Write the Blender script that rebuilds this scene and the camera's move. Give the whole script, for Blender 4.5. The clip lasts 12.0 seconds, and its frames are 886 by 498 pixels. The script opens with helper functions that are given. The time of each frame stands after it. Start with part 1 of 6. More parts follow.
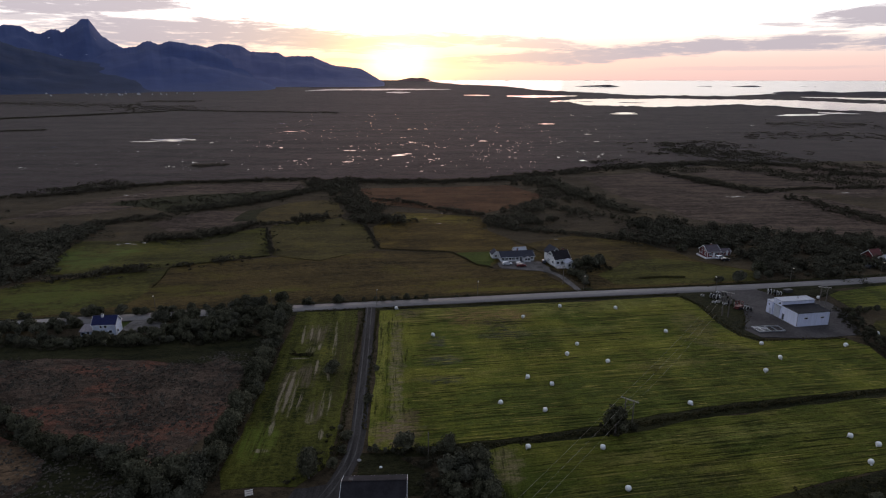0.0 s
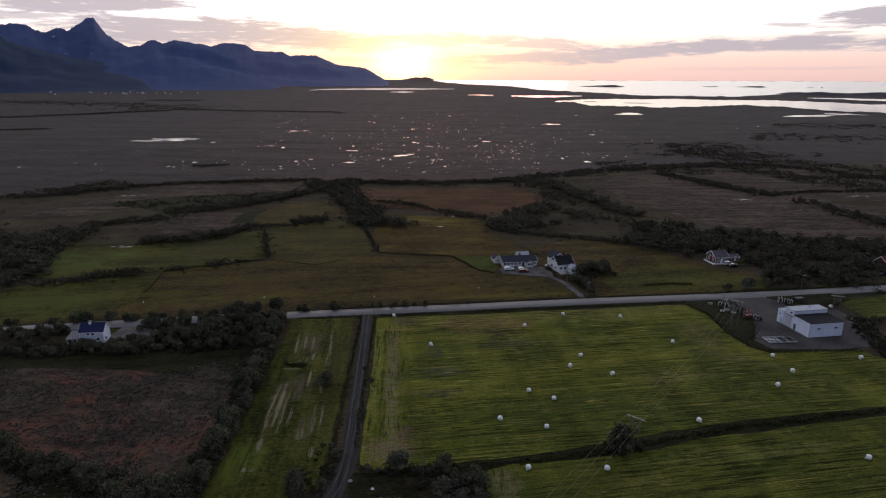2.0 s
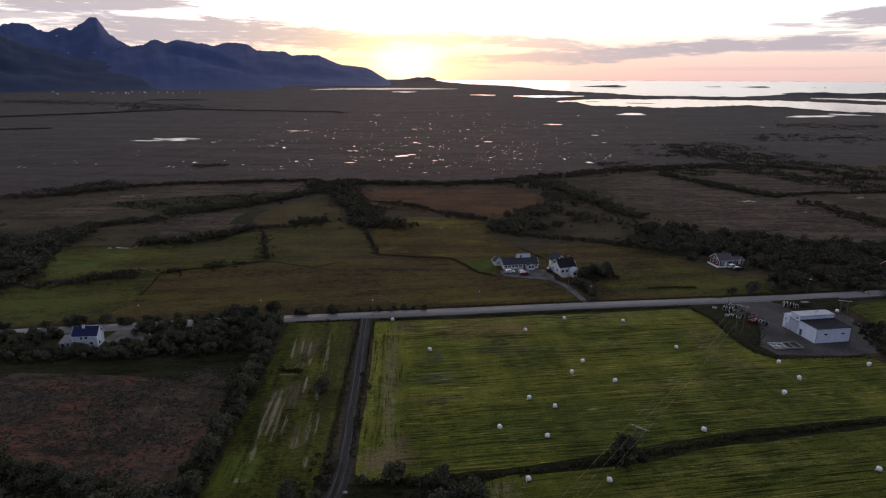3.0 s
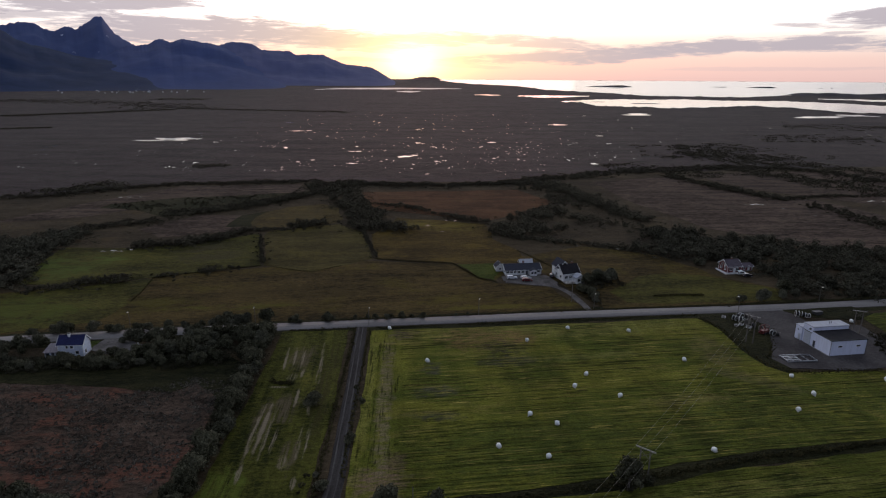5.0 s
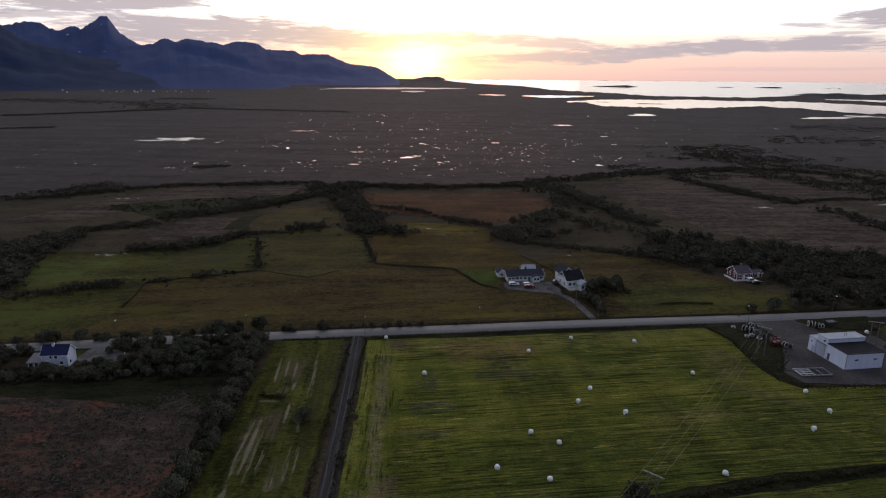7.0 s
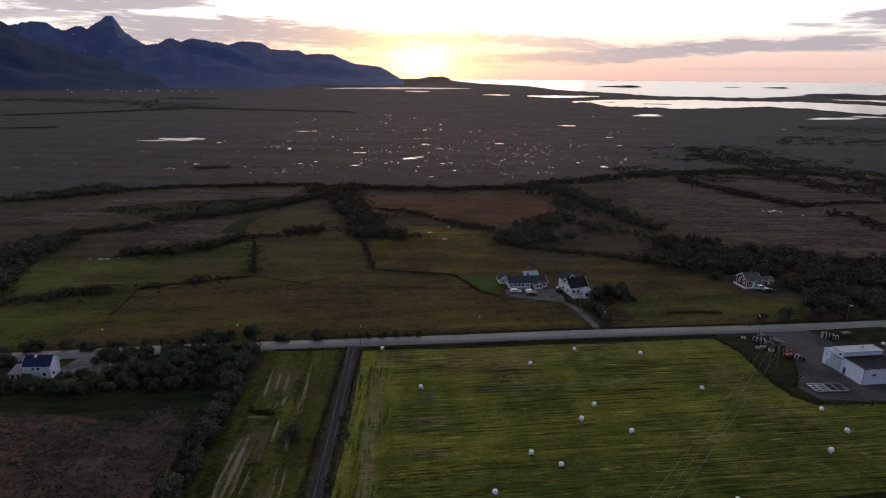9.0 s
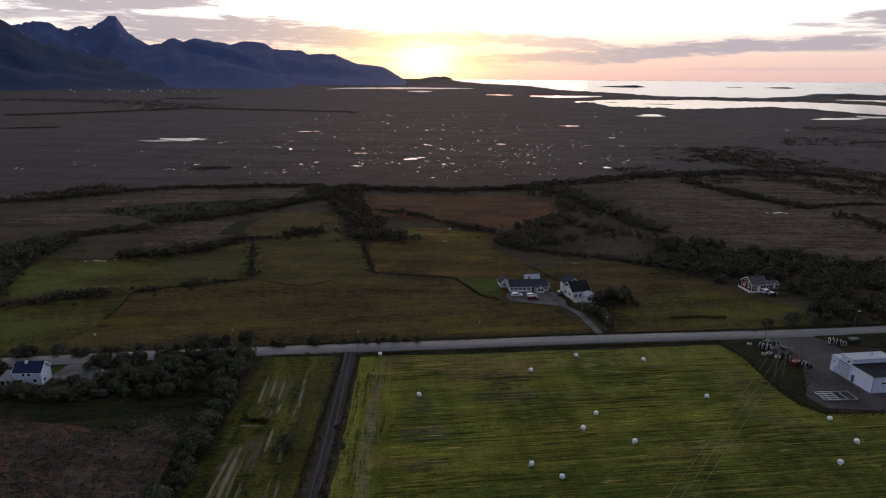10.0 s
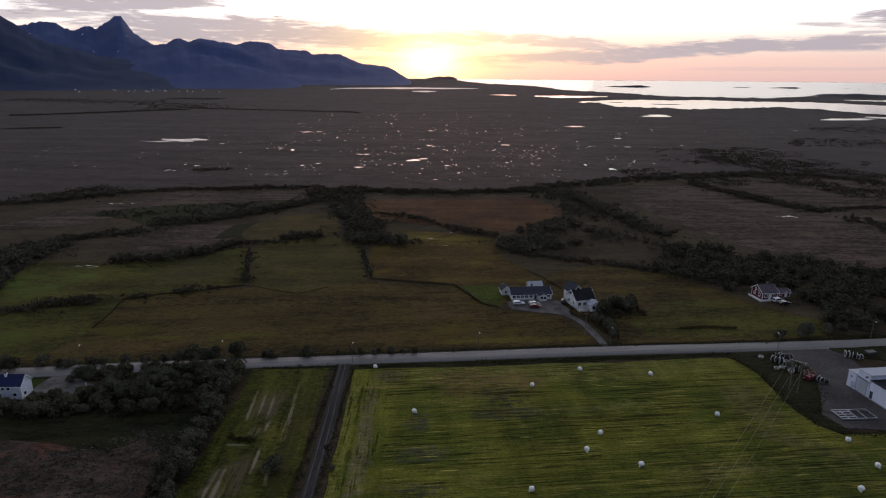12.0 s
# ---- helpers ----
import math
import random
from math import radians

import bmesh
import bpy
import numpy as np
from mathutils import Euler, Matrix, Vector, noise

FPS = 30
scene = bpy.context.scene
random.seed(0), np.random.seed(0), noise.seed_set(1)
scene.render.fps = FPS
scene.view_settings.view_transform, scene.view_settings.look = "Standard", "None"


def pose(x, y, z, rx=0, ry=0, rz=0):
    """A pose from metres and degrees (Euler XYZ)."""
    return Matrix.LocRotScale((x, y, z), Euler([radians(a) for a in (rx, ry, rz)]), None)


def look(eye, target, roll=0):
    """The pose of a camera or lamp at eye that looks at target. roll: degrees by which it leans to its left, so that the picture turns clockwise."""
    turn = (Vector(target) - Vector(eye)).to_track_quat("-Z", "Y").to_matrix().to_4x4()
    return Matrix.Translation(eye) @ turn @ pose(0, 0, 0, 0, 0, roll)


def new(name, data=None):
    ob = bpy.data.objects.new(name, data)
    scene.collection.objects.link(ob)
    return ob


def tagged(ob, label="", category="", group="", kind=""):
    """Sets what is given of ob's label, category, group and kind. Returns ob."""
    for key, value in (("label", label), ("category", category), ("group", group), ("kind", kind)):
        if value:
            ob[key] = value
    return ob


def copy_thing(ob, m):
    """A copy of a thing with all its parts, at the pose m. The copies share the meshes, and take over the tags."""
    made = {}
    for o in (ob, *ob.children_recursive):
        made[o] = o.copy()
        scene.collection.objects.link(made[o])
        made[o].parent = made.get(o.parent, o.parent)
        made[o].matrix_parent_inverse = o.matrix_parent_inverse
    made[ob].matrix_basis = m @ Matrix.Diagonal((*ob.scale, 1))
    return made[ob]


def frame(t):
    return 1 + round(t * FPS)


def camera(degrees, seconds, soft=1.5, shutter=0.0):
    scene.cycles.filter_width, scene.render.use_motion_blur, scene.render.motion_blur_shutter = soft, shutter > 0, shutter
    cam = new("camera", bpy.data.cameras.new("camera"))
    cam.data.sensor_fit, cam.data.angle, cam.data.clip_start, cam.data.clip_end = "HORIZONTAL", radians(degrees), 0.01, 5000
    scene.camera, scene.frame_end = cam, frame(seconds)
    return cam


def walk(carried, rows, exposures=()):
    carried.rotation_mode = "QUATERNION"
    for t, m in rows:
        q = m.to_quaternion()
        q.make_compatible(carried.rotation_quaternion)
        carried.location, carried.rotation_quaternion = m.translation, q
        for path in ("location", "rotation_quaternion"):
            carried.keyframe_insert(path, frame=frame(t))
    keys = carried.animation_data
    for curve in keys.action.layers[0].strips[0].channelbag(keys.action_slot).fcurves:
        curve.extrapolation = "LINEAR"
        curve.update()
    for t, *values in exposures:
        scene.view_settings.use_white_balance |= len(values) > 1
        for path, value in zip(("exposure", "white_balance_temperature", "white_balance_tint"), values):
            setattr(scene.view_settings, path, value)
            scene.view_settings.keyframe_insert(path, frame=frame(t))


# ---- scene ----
cam = camera(72.97, 12.0, soft=1.15)
PATH = [
    (0, pose(0.000, 0.000, 80.000, 74.270, 0, 0.018) @ pose(0, 0, 0, 0, 0, 0.075)),
    (1, pose(0.761, 3.543, 80.095, 74.253, 0, 0.202) @ pose(0, 0, 0, 0, 0, 0.156)),
    (2, pose(1.530, 7.124, 80.198, 74.236, 0, 0.391) @ pose(0, 0, 0, 0, 0, 0.228)),
    (3, pose(2.306, 10.744, 80.309, 74.221, 0, 0.586) @ pose(0, 0, 0, 0, 0, 0.292)),
    (4, pose(3.090, 14.403, 80.428, 74.207, 0, 0.786) @ pose(0, 0, 0, 0, 0, 0.347)),
    (5, pose(3.882, 18.099, 80.554, 74.195, 0, 0.990) @ pose(0, 0, 0, 0, 0, 0.395)),
    (6, pose(4.682, 21.835, 80.689, 74.183, 0, 1.200) @ pose(0, 0, 0, 0, 0, 0.434)),
    (7, pose(5.489, 25.609, 80.832, 74.172, 0, 1.416) @ pose(0, 0, 0, 0, 0, 0.465)),
    (8, pose(6.303, 29.421, 80.982, 74.163, 0, 1.636) @ pose(0, 0, 0, 0, 0, 0.488)),
    (9, pose(7.126, 33.273, 81.141, 74.155, 0, 1.861) @ pose(0, 0, 0, 0, 0, 0.502)),
    (10, pose(7.956, 37.162, 81.307, 74.148, 0, 2.092) @ pose(0, 0, 0, 0, 0, 0.508)),
    (11, pose(8.794, 41.090, 81.482, 74.142, 0, 2.328) @ pose(0, 0, 0, 0, 0, 0.506)),
    (12, pose(9.639, 45.057, 81.664, 74.138, 0, 2.568) @ pose(0, 0, 0, 0, 0, 0.496)),
]
walk(cam, PATH, exposures=[(0.0, 0.09, 6350, 11), (3.0, 0.03, 6350, 11), (6.0, -0.04, 6350, 11), (12.0, -0.09, 6350, 11)])

SUN_AZ, SUN_EL = -4.0, 1.5
ROAD_TURN = 8.5


# ---- node helpers ----
def put(nt, socket, value):
    if isinstance(value, bpy.types.NodeSocket):
        nt.links.new(value, socket)
    elif isinstance(value, tuple) and socket.type == "RGBA":
        socket.default_value = (*value[:3], 1.0)
    else:
        socket.default_value = value


def math_node(nt, op, a, b=0.0, c=None, clamp=False):
    n = nt.nodes.new("ShaderNodeMath")
    n.operation, n.use_clamp = op, clamp
    put(nt, n.inputs[0], a)
    put(nt, n.inputs[1], b)
    if c is not None:
        put(nt, n.inputs[2], c)
    return n.outputs[0]


def mix_color(nt, fac, a, b, blend="MIX"):
    n = nt.nodes.new("ShaderNodeMix")
    n.data_type, n.blend_type = "RGBA", blend
    put(nt, n.inputs[0], fac)
    put(nt, n.inputs[6], a)
    put(nt, n.inputs[7], b)
    return n.outputs[2]


def ramp(nt, fac, *stops):
    n = nt.nodes.new("ShaderNodeValToRGB")
    put(nt, n.inputs[0], fac)
    els = n.color_ramp.elements
    for i, (at, col) in enumerate(stops):
        e = els[i] if i < 2 else els.new(at)
        e.position, e.color = at, (*((col,) * 3 if isinstance(col, (int, float)) else col), 1.0)
    return n.outputs[0]


def step(nt, value, lo, hi):
    n = nt.nodes.new("ShaderNodeMapRange")
    n.interpolation_type = "SMOOTHSTEP"
    put(nt, n.inputs[0], value)
    n.inputs[1].default_value, n.inputs[2].default_value = lo, hi
    return n.outputs[0]


def local(nt, turn=0.0, scale=(1, 1, 1), shift=(0, 0, 0)):
    co = nt.nodes.new("ShaderNodeTexCoord")
    n = nt.nodes.new("ShaderNodeMapping")
    n.vector_type = "POINT"
    n.inputs["Rotation"].default_value = (0, 0, radians(-turn))
    n.inputs["Scale"].default_value = (1, 1, 1)
    nt.links.new(co.outputs["Object"], n.inputs["Vector"])
    m = nt.nodes.new("ShaderNodeMapping")
    m.inputs["Scale"].default_value, m.inputs["Location"].default_value = scale, shift
    nt.links.new(n.outputs[0], m.inputs["Vector"])
    return m.outputs[0]


def noise_tex(nt, vec, scale, detail=4.0, rough=0.6, distort=0.0):
    n = nt.nodes.new("ShaderNodeTexNoise")
    nt.links.new(vec, n.inputs["Vector"])
    n.inputs["Scale"].default_value, n.inputs["Detail"].default_value = scale, detail
    n.inputs["Roughness"].default_value, n.inputs["Distortion"].default_value = rough, distort
    return n.outputs[0]


def blob(nt, cx, cy, rx, ry, turn=0.0, ragged=0.75):
    """A soft-edged oval patch on the ground, 1 in its middle and 0 outside."""
    co = nt.nodes.new("ShaderNodeTexCoord")
    n = nt.nodes.new("ShaderNodeMapping")
    n.vector_type = "TEXTURE"
    n.inputs["Location"].default_value, n.inputs["Scale"].default_value = (cx, cy, 0), (rx, ry, 1000)
    n.inputs["Rotation"].default_value = (0, 0, radians(turn))
    nt.links.new(co.outputs["Object"], n.inputs["Vector"])
    length = nt.nodes.new("ShaderNodeVectorMath")
    length.operation = "LENGTH"
    nt.links.new(n.outputs[0], length.inputs[0])
    rag = math_node(nt, "MULTIPLY_ADD", noise_tex(nt, local(nt), 0.35, 5), ragged * 2, -ragged)
    return step(nt, math_node(nt, "ADD", length.outputs["Value"], rag), 1.0, 0.45)


def material(name, rough=0.8, metal=0.0, spec=0.3):
    m = bpy.data.materials.new(name)
    m.use_nodes = True
    nt = m.node_tree
    bsdf = nt.nodes["Principled BSDF"]
    bsdf.inputs["Roughness"].default_value, bsdf.inputs["Metallic"].default_value = rough, metal
    bsdf.inputs["Specular IOR Level"].default_value = spec
    return m, nt, bsdf


def relief(nt, bsdf, height, strength=0.5, distance=0.1):
    n = nt.nodes.new("ShaderNodeBump")
    n.inputs["Strength"].default_value, n.inputs["Distance"].default_value = strength, distance
    nt.links.new(height, n.inputs["Height"])
    nt.links.new(n.outputs[0], bsdf.inputs["Normal"])


# ---- world, sun ----
world = bpy.data.worlds.new("world")
scene.world = world
world.use_nodes = True
wt = world.node_tree
wt.nodes.clear()
w_out, w_bg = wt.nodes.new("ShaderNodeOutputWorld"), wt.nodes.new("ShaderNodeBackground")
wt.links.new(w_bg.outputs[0], w_out.inputs[0])
sky = wt.nodes.new("ShaderNodeTexSky")
sky.sky_type, sky.sun_disc = "NISHITA", False
sky.sun_elevation, sky.sun_rotation = radians(SUN_EL), radians(SUN_AZ)
sky.dust_density, sky.ozone_density = 2.0, 1.5
w_co = wt.nodes.new("ShaderNodeTexCoord").outputs["Generated"]
w_xyz = wt.nodes.new("ShaderNodeSeparateXYZ")
wt.links.new(w_co, w_xyz.inputs[0])
W_EL = math_node(wt, "MULTIPLY", math_node(wt, "ARCSINE", w_xyz.outputs[2]), 57.2958)
W_AZ = math_node(wt, "MULTIPLY", math_node(wt, "ARCTAN2", w_xyz.outputs[0], w_xyz.outputs[1]), 57.2958)
W_OFF = math_node(wt, "SUBTRACT", W_AZ, SUN_AZ)
# how near the bearing is to the sunset: 1 towards it, 0 opposite
W_SIDE = math_node(wt, "MULTIPLY_ADD", math_node(wt, "COSINE", math_node(wt, "MULTIPLY", W_OFF, 0.0174533)), 0.5, 0.5)
W_UP = math_node(wt, "DIVIDE", W_EL, 90.0, clamp=True)
toward = ramp(wt, W_UP, (0.0, (0.86, 0.58, 0.53)), (0.020, (0.93, 0.68, 0.61)), (0.036, (1.02, 0.88, 0.80)),
              (0.058, (1.45, 1.40, 1.36)), (0.09, (2.0, 1.96, 1.92)), (0.16, (1.6, 1.60, 1.62)), (0.35, (0.58, 0.63, 0.74)), (1.0, (0.26, 0.30, 0.39)))
away = ramp(wt, W_UP, (0.0, (0.20, 0.22, 0.30)), (0.1, (0.235, 0.255, 0.345)), (0.4, (0.25, 0.285, 0.375)), (1.0, (0.26, 0.30, 0.39)))
base_sky = mix_color(wt, step(wt, W_SIDE, 0.35, 1.0), away, toward)
# the sunset's glow round the sun
W_GLOW = math_node(wt, "ADD", math_node(wt, "POWER", math_node(wt, "MULTIPLY", W_OFF, 0.55), 2.0),
                   math_node(wt, "POWER", math_node(wt, "SUBTRACT", W_EL, SUN_EL), 2.0))


def halo(width):
    return math_node(wt, "EXPONENT", math_node(wt, "MULTIPLY", W_GLOW, -1.0 / width ** 2))


def glow_color(width, col):
    return mix_color(wt, 1.0, halo(width), col, "MULTIPLY")


glow = mix_color(wt, 1.0, glow_color(1.45, (0.9, 0.85, 0.60)), glow_color(2.9, (0.42, 0.42, 0.02)), "ADD")
glow = mix_color(wt, 1.0, glow, glow_color(6.0, (0.06, 0.06, 0.0)), "ADD")
base_sky = mix_color(wt, 1.0, base_sky, mix_color(wt, 1.0, sky.outputs[0], (0.05, 0.05, 0.05), "MULTIPLY"), "ADD")

# banks of evening cloud: bearing, height, half length, half height, rise by bearing
w_vec = wt.nodes.new("ShaderNodeCombineXYZ")
put(wt, w_vec.inputs[0], math_node(wt, "MULTIPLY", W_AZ, 0.16))
put(wt, w_vec.inputs[1], math_node(wt, "MULTIPLY", W_EL, 1.1))
W_RAG = noise_tex(wt, w_vec.outputs[0], 1.0, 6.0, 0.62, 0.3)
w_vec2 = wt.nodes.new("ShaderNodeCombineXYZ")
put(wt, w_vec2.inputs[0], math_node(wt, "MULTIPLY", W_AZ, 0.05))
put(wt, w_vec2.inputs[1], math_node(wt, "MULTIPLY", W_EL, 0.35))
W_RAG2 = noise_tex(wt, w_vec2.outputs[0], 1.0, 6.0, 0.6, 0.4)
cover = math_node(wt, "MULTIPLY", step(wt, W_RAG2, 0.52, 0.72), step(wt, W_EL, 4.0, 12.0))
w_vec3 = wt.nodes.new("ShaderNodeCombineXYZ")
put(wt, w_vec3.inputs[0], math_node(wt, "MULTIPLY", W_AZ, 0.5))
put(wt, w_vec3.inputs[1], math_node(wt, "MULTIPLY", W_EL, 4.2))
W_WISP = noise_tex(wt, w_vec3.outputs[0], 1.0, 4.0, 0.6, 0.5)
W_EDGE = math_node(wt, "ADD", math_node(wt, "MULTIPLY_ADD", W_RAG, -4.8, 2.4), math_node(wt, "MULTIPLY_ADD", W_WISP, -2.8, 1.4))
for az, el, half_az, half_el, rise, thick in ((-29.5, 5.45, 7.5, 0.55, 0.09, 0.95), (-34.5, 4.55, 4.0, 0.35, 0.05, 0.8), (-21, 3.85, 10, 1.0, -0.03, 0.95), (-12, 3.55, 7, 0.75, -0.07, 0.9), (-5, 3.5, 5, 0.28, -0.07, 0.75),
                                              (-7.7, 1.68, 3.6, 0.15, -0.035, 0.6), (4.5, 3.42, 7.5, 0.38, -0.055, 0.72), (7.5, 1.92, 7.5, 0.42, 0.025, 0.85), (15.5, 2.35, 6, 0.52, 0.09, 0.9), (25, 2.82, 11.5, 0.46, 0.02, 0.95),
                                              (37, 2.8, 8, 0.42, 0.0, 0.95), (1.0, 1.22, 3.6, 0.14, -0.05, 0.5), (28.7, 4.25, 2.5, 0.15, -0.07, 0.75), (34.2, 4.65, 3.4, 0.6, 0.05, 0.95), (31.3, 3.62, 1.3, 0.09, 0.0, 0.65),
                                              (26, 1.0, 7, 0.13, 0.0, 0.22), (-24, 5.95, 6, 0.2, 0.02, 0.5)):
    across = math_node(wt, "DIVIDE", math_node(wt, "SUBTRACT", W_AZ, az), half_az * 1.15)
    mid = math_node(wt, "MULTIPLY_ADD", math_node(wt, "SUBTRACT", W_AZ, az), rise, el)
    upward = math_node(wt, "DIVIDE", math_node(wt, "SUBTRACT", W_EL, mid), half_el * 1.2)
    far = math_node(wt, "ADD", math_node(wt, "POWER", across, 2.0), math_node(wt, "POWER", upward, 2.0))
    far = math_node(wt, "ADD", far, W_EDGE)
    bank = math_node(wt, "MULTIPLY", step(wt, far, 1.75, 0.35), thick)
    cover = math_node(wt, "MAXIMUM", cover, bank)
cloud_col = mix_color(wt, step(wt, W_SIDE, 0.5, 1.0), (0.26, 0.28, 0.35), (0.55, 0.48, 0.51))
cloud_col = mix_color(wt, halo(7.0), cloud_col, (0.98, 0.68, 0.50))
full_sky = mix_color(wt, cover, base_sky, cloud_col)
full_sky = mix_color(wt, 1.0, full_sky, glow, "ADD")
wt.links.new(full_sky, w_bg.inputs[0])
w_bg.inputs[1].default_value = 1.0

sun = new("sun", bpy.data.lights.new("sun", "SUN"))
sun.data.energy, sun.data.angle, sun.data.color = 0.28, radians(30.0), (1.0, 0.42, 0.36)
sun_way = Vector((math.sin(radians(SUN_AZ)), math.cos(radians(SUN_AZ)), math.tan(radians(SUN_EL))))
sun.matrix_world = look(sun_way * 100, (0, 0, 0))


# ---- materials ----
def ground_cover(name, dark, light, accent, turn=0.0, streak=(0.05, 0.05), accent_at=(0.58, 0.72), grain=1.0, patches=(), bite=1.0, gloss=0.0):
    """Growth seen from the air: streaks along one bearing, blotches, coarse and fine grain, and patches of bare or yellowed ground."""
    m, nt, bsdf = material(name, 0.95, 0.0, 0.05)
    if gloss:
        # Reddened gloss imitates the red flare glow below the low sun.
        bsdf.inputs["Roughness"].default_value, bsdf.inputs["Specular IOR Level"].default_value = 0.80, gloss
        bsdf.inputs["Specular Tint"].default_value = (1.0, 0.55, 0.58, 1)
    streaks = noise_tex(nt, local(nt, turn, (streak[0], streak[1], 1)), 1.0, 6, 0.68, 0.2)
    blotch = noise_tex(nt, local(nt), 0.03, 6, 0.62, 0.4)
    coarse = noise_tex(nt, local(nt, turn, (0.6, 1.2, 1)), grain * 0.42, 5, 0.7, 0.3)
    fine = noise_tex(nt, local(nt, turn, (0.7, 1.3, 1)), grain * 0.95, 5, 0.78)
    tone = math_node(nt, "MULTIPLY_ADD", math_node(nt, "SUBTRACT", streaks, 0.5), 2.0 * bite, 0.5)
    tone = math_node(nt, "MULTIPLY_ADD", math_node(nt, "SUBTRACT", coarse, 0.5), 1.5 * bite, tone)
    tone = math_node(nt, "MULTIPLY_ADD", math_node(nt, "SUBTRACT", fine, 0.5), 2.5 * bite, tone)
    tone = math_node(nt, "ADD", tone, math_node(nt, "MULTIPLY_ADD", blotch, 1.6, -0.8), clamp=True)
    col = mix_color(nt, tone, dark, light)
    yellowing = step(nt, math_node(nt, "MULTIPLY_ADD", math_node(nt, "SUBTRACT", streaks, 0.5), 0.5, noise_tex(nt, local(nt, 0, (1, 1, 1), (40, 9, 0)), 0.045, 6, 0.65, 0.5)), *accent_at)
    yellowing = math_node(nt, "MULTIPLY", yellowing, step(nt, fine, 0.30, 0.60))
    col = mix_color(nt, math_node(nt, "MULTIPLY", yellowing, 0.85), col, accent)
    for cx, cy, rx, ry, angle, shade in patches:
        speck = math_node(nt, "MULTIPLY", blob(nt, cx, cy, rx, ry, angle), step(nt, noise_tex(nt, local(nt, turn, (streak[0] * 3, streak[1] * 1.6, 1)), 1.0, 6, 0.72), 0.39, 0.58))
        col = mix_color(nt, math_node(nt, "MULTIPLY", speck, 0.85), col, shade)
    put(nt, bsdf.inputs["Base Color"], col)
    relief(nt, bsdf, math_node(nt, "ADD", fine, math_node(nt, "ADD", streaks, coarse)), 1.0, 0.5)
    return m


MOOR = ground_cover("moor", (0.0066, 0.0047, 0.0048), (0.0375, 0.0248, 0.0256), (0.022, 0.022, 0.018), 2, (0.004, 0.024), (0.55, 0.75), 0.28, bite=1.1, gloss=0.075)
FARMLAND = ground_cover("rough_farmland", (0.0184, 0.0140, 0.0090), (0.0778, 0.0580, 0.0340), (0.0756, 0.0500, 0.0200), 4, (0.012, 0.05), (0.54, 0.74), 0.8, bite=0.8)
def mown_cover(name, turn, green, olive, straw, headland, patches):
    """A cut hay field: soft mottles of green, olive and straw, short dark gaps and pale lines along the cut, and a headland cut across."""
    m, nt, bsdf = material(name, 0.95, 0.0, 0.05)
    mottle = noise_tex(nt, local(nt, turn, (0.8, 1.4, 1)), 0.055, 6, 0.62, 0.5)
    col = mix_color(nt, step(nt, mottle, 0.34, 0.66), green, olive)
    dry = noise_tex(nt, local(nt, turn, (0.6, 1.5, 1), (17, 5, 0)), 0.09, 6, 0.68, 0.6)
    col = mix_color(nt, math_node(nt, "MULTIPLY", step(nt, dry, 0.53, 0.72), 0.75), col, straw)
    for cx, cy, rx, ry, angle, shade in patches:
        speck = math_node(nt, "MULTIPLY", blob(nt, cx, cy, rx, ry, angle), step(nt, noise_tex(nt, local(nt, turn, (0.25, 0.8, 1)), 1.0, 6, 0.72), 0.34, 0.60))
        col = mix_color(nt, math_node(nt, "MULTIPLY", speck, 0.85), col, shade)
    across = blob(nt, *headland, ragged=0.25)
    along = math_node(nt, "SUBTRACT", 1.0, across)

    def lines(length, gap, shift):
        a = noise_tex(nt, local(nt, turn, (length, gap, 1), (shift, shift * 3, 0)), 1.0, 3, 0.62, 0.15)
        b = noise_tex(nt, local(nt, headland[4], (gap * 0.7, length * 1.6, 1), (shift, 1, 0)), 1.0, 3, 0.62, 0.15)
        b = math_node(nt, "MULTIPLY_ADD", b, 0.65, 0.175)
        return math_node(nt, "ADD", math_node(nt, "MULTIPLY", a, along), math_node(nt, "MULTIPLY", b, across))

    for length, gap, shift, lo, hi, size, shade, power in ((0.045, 1.25, 2, 0.50, 0.40, 0.05, tuple(c * 0.22 for c in green), 0.9), (0.03, 2.6, 9, 0.47, 0.38, 0.11, tuple(c * 0.3 for c in green), 0.9), (0.16, 1.9, 14, 0.45, 0.37, 0.03, tuple(c * 0.2 for c in green), 0.9),
                                                           (0.03, 1.5, 21, 0.57, 0.66, 0.07, straw, 0.7), (0.09, 2.2, 33, 0.60, 0.68, 0.16, tuple(c * 1.7 for c in straw), 0.8)):
        where = math_node(nt, "MULTIPLY_ADD", step(nt, noise_tex(nt, local(nt, turn, (0.7, 1.4, 1), (shift, 4, 0)), size, 5, 0.65, 0.4), 0.40, 0.62), 0.75, 0.25)
        col = mix_color(nt, math_node(nt, "MULTIPLY", math_node(nt, "MULTIPLY", step(nt, lines(length, gap, shift), lo, hi), where), power), col, shade)
    bands = noise_tex(nt, local(nt, turn, (0.13, 0.01, 1), (3, 8, 0)), 1.0, 4, 0.65, 0.25)
    grain = noise_tex(nt, local(nt, turn, (0.7, 1.4, 1)), 2.4, 4, 0.75)
    shade = math_node(nt, "MULTIPLY", math_node(nt, "MULTIPLY_ADD", bands, 1.3, 0.35), math_node(nt, "MULTIPLY_ADD", grain, 2.5, -0.22))
    grey = nt.nodes.new("ShaderNodeCombineXYZ")
    for k in range(3):
        put(nt, grey.inputs[k], shade)
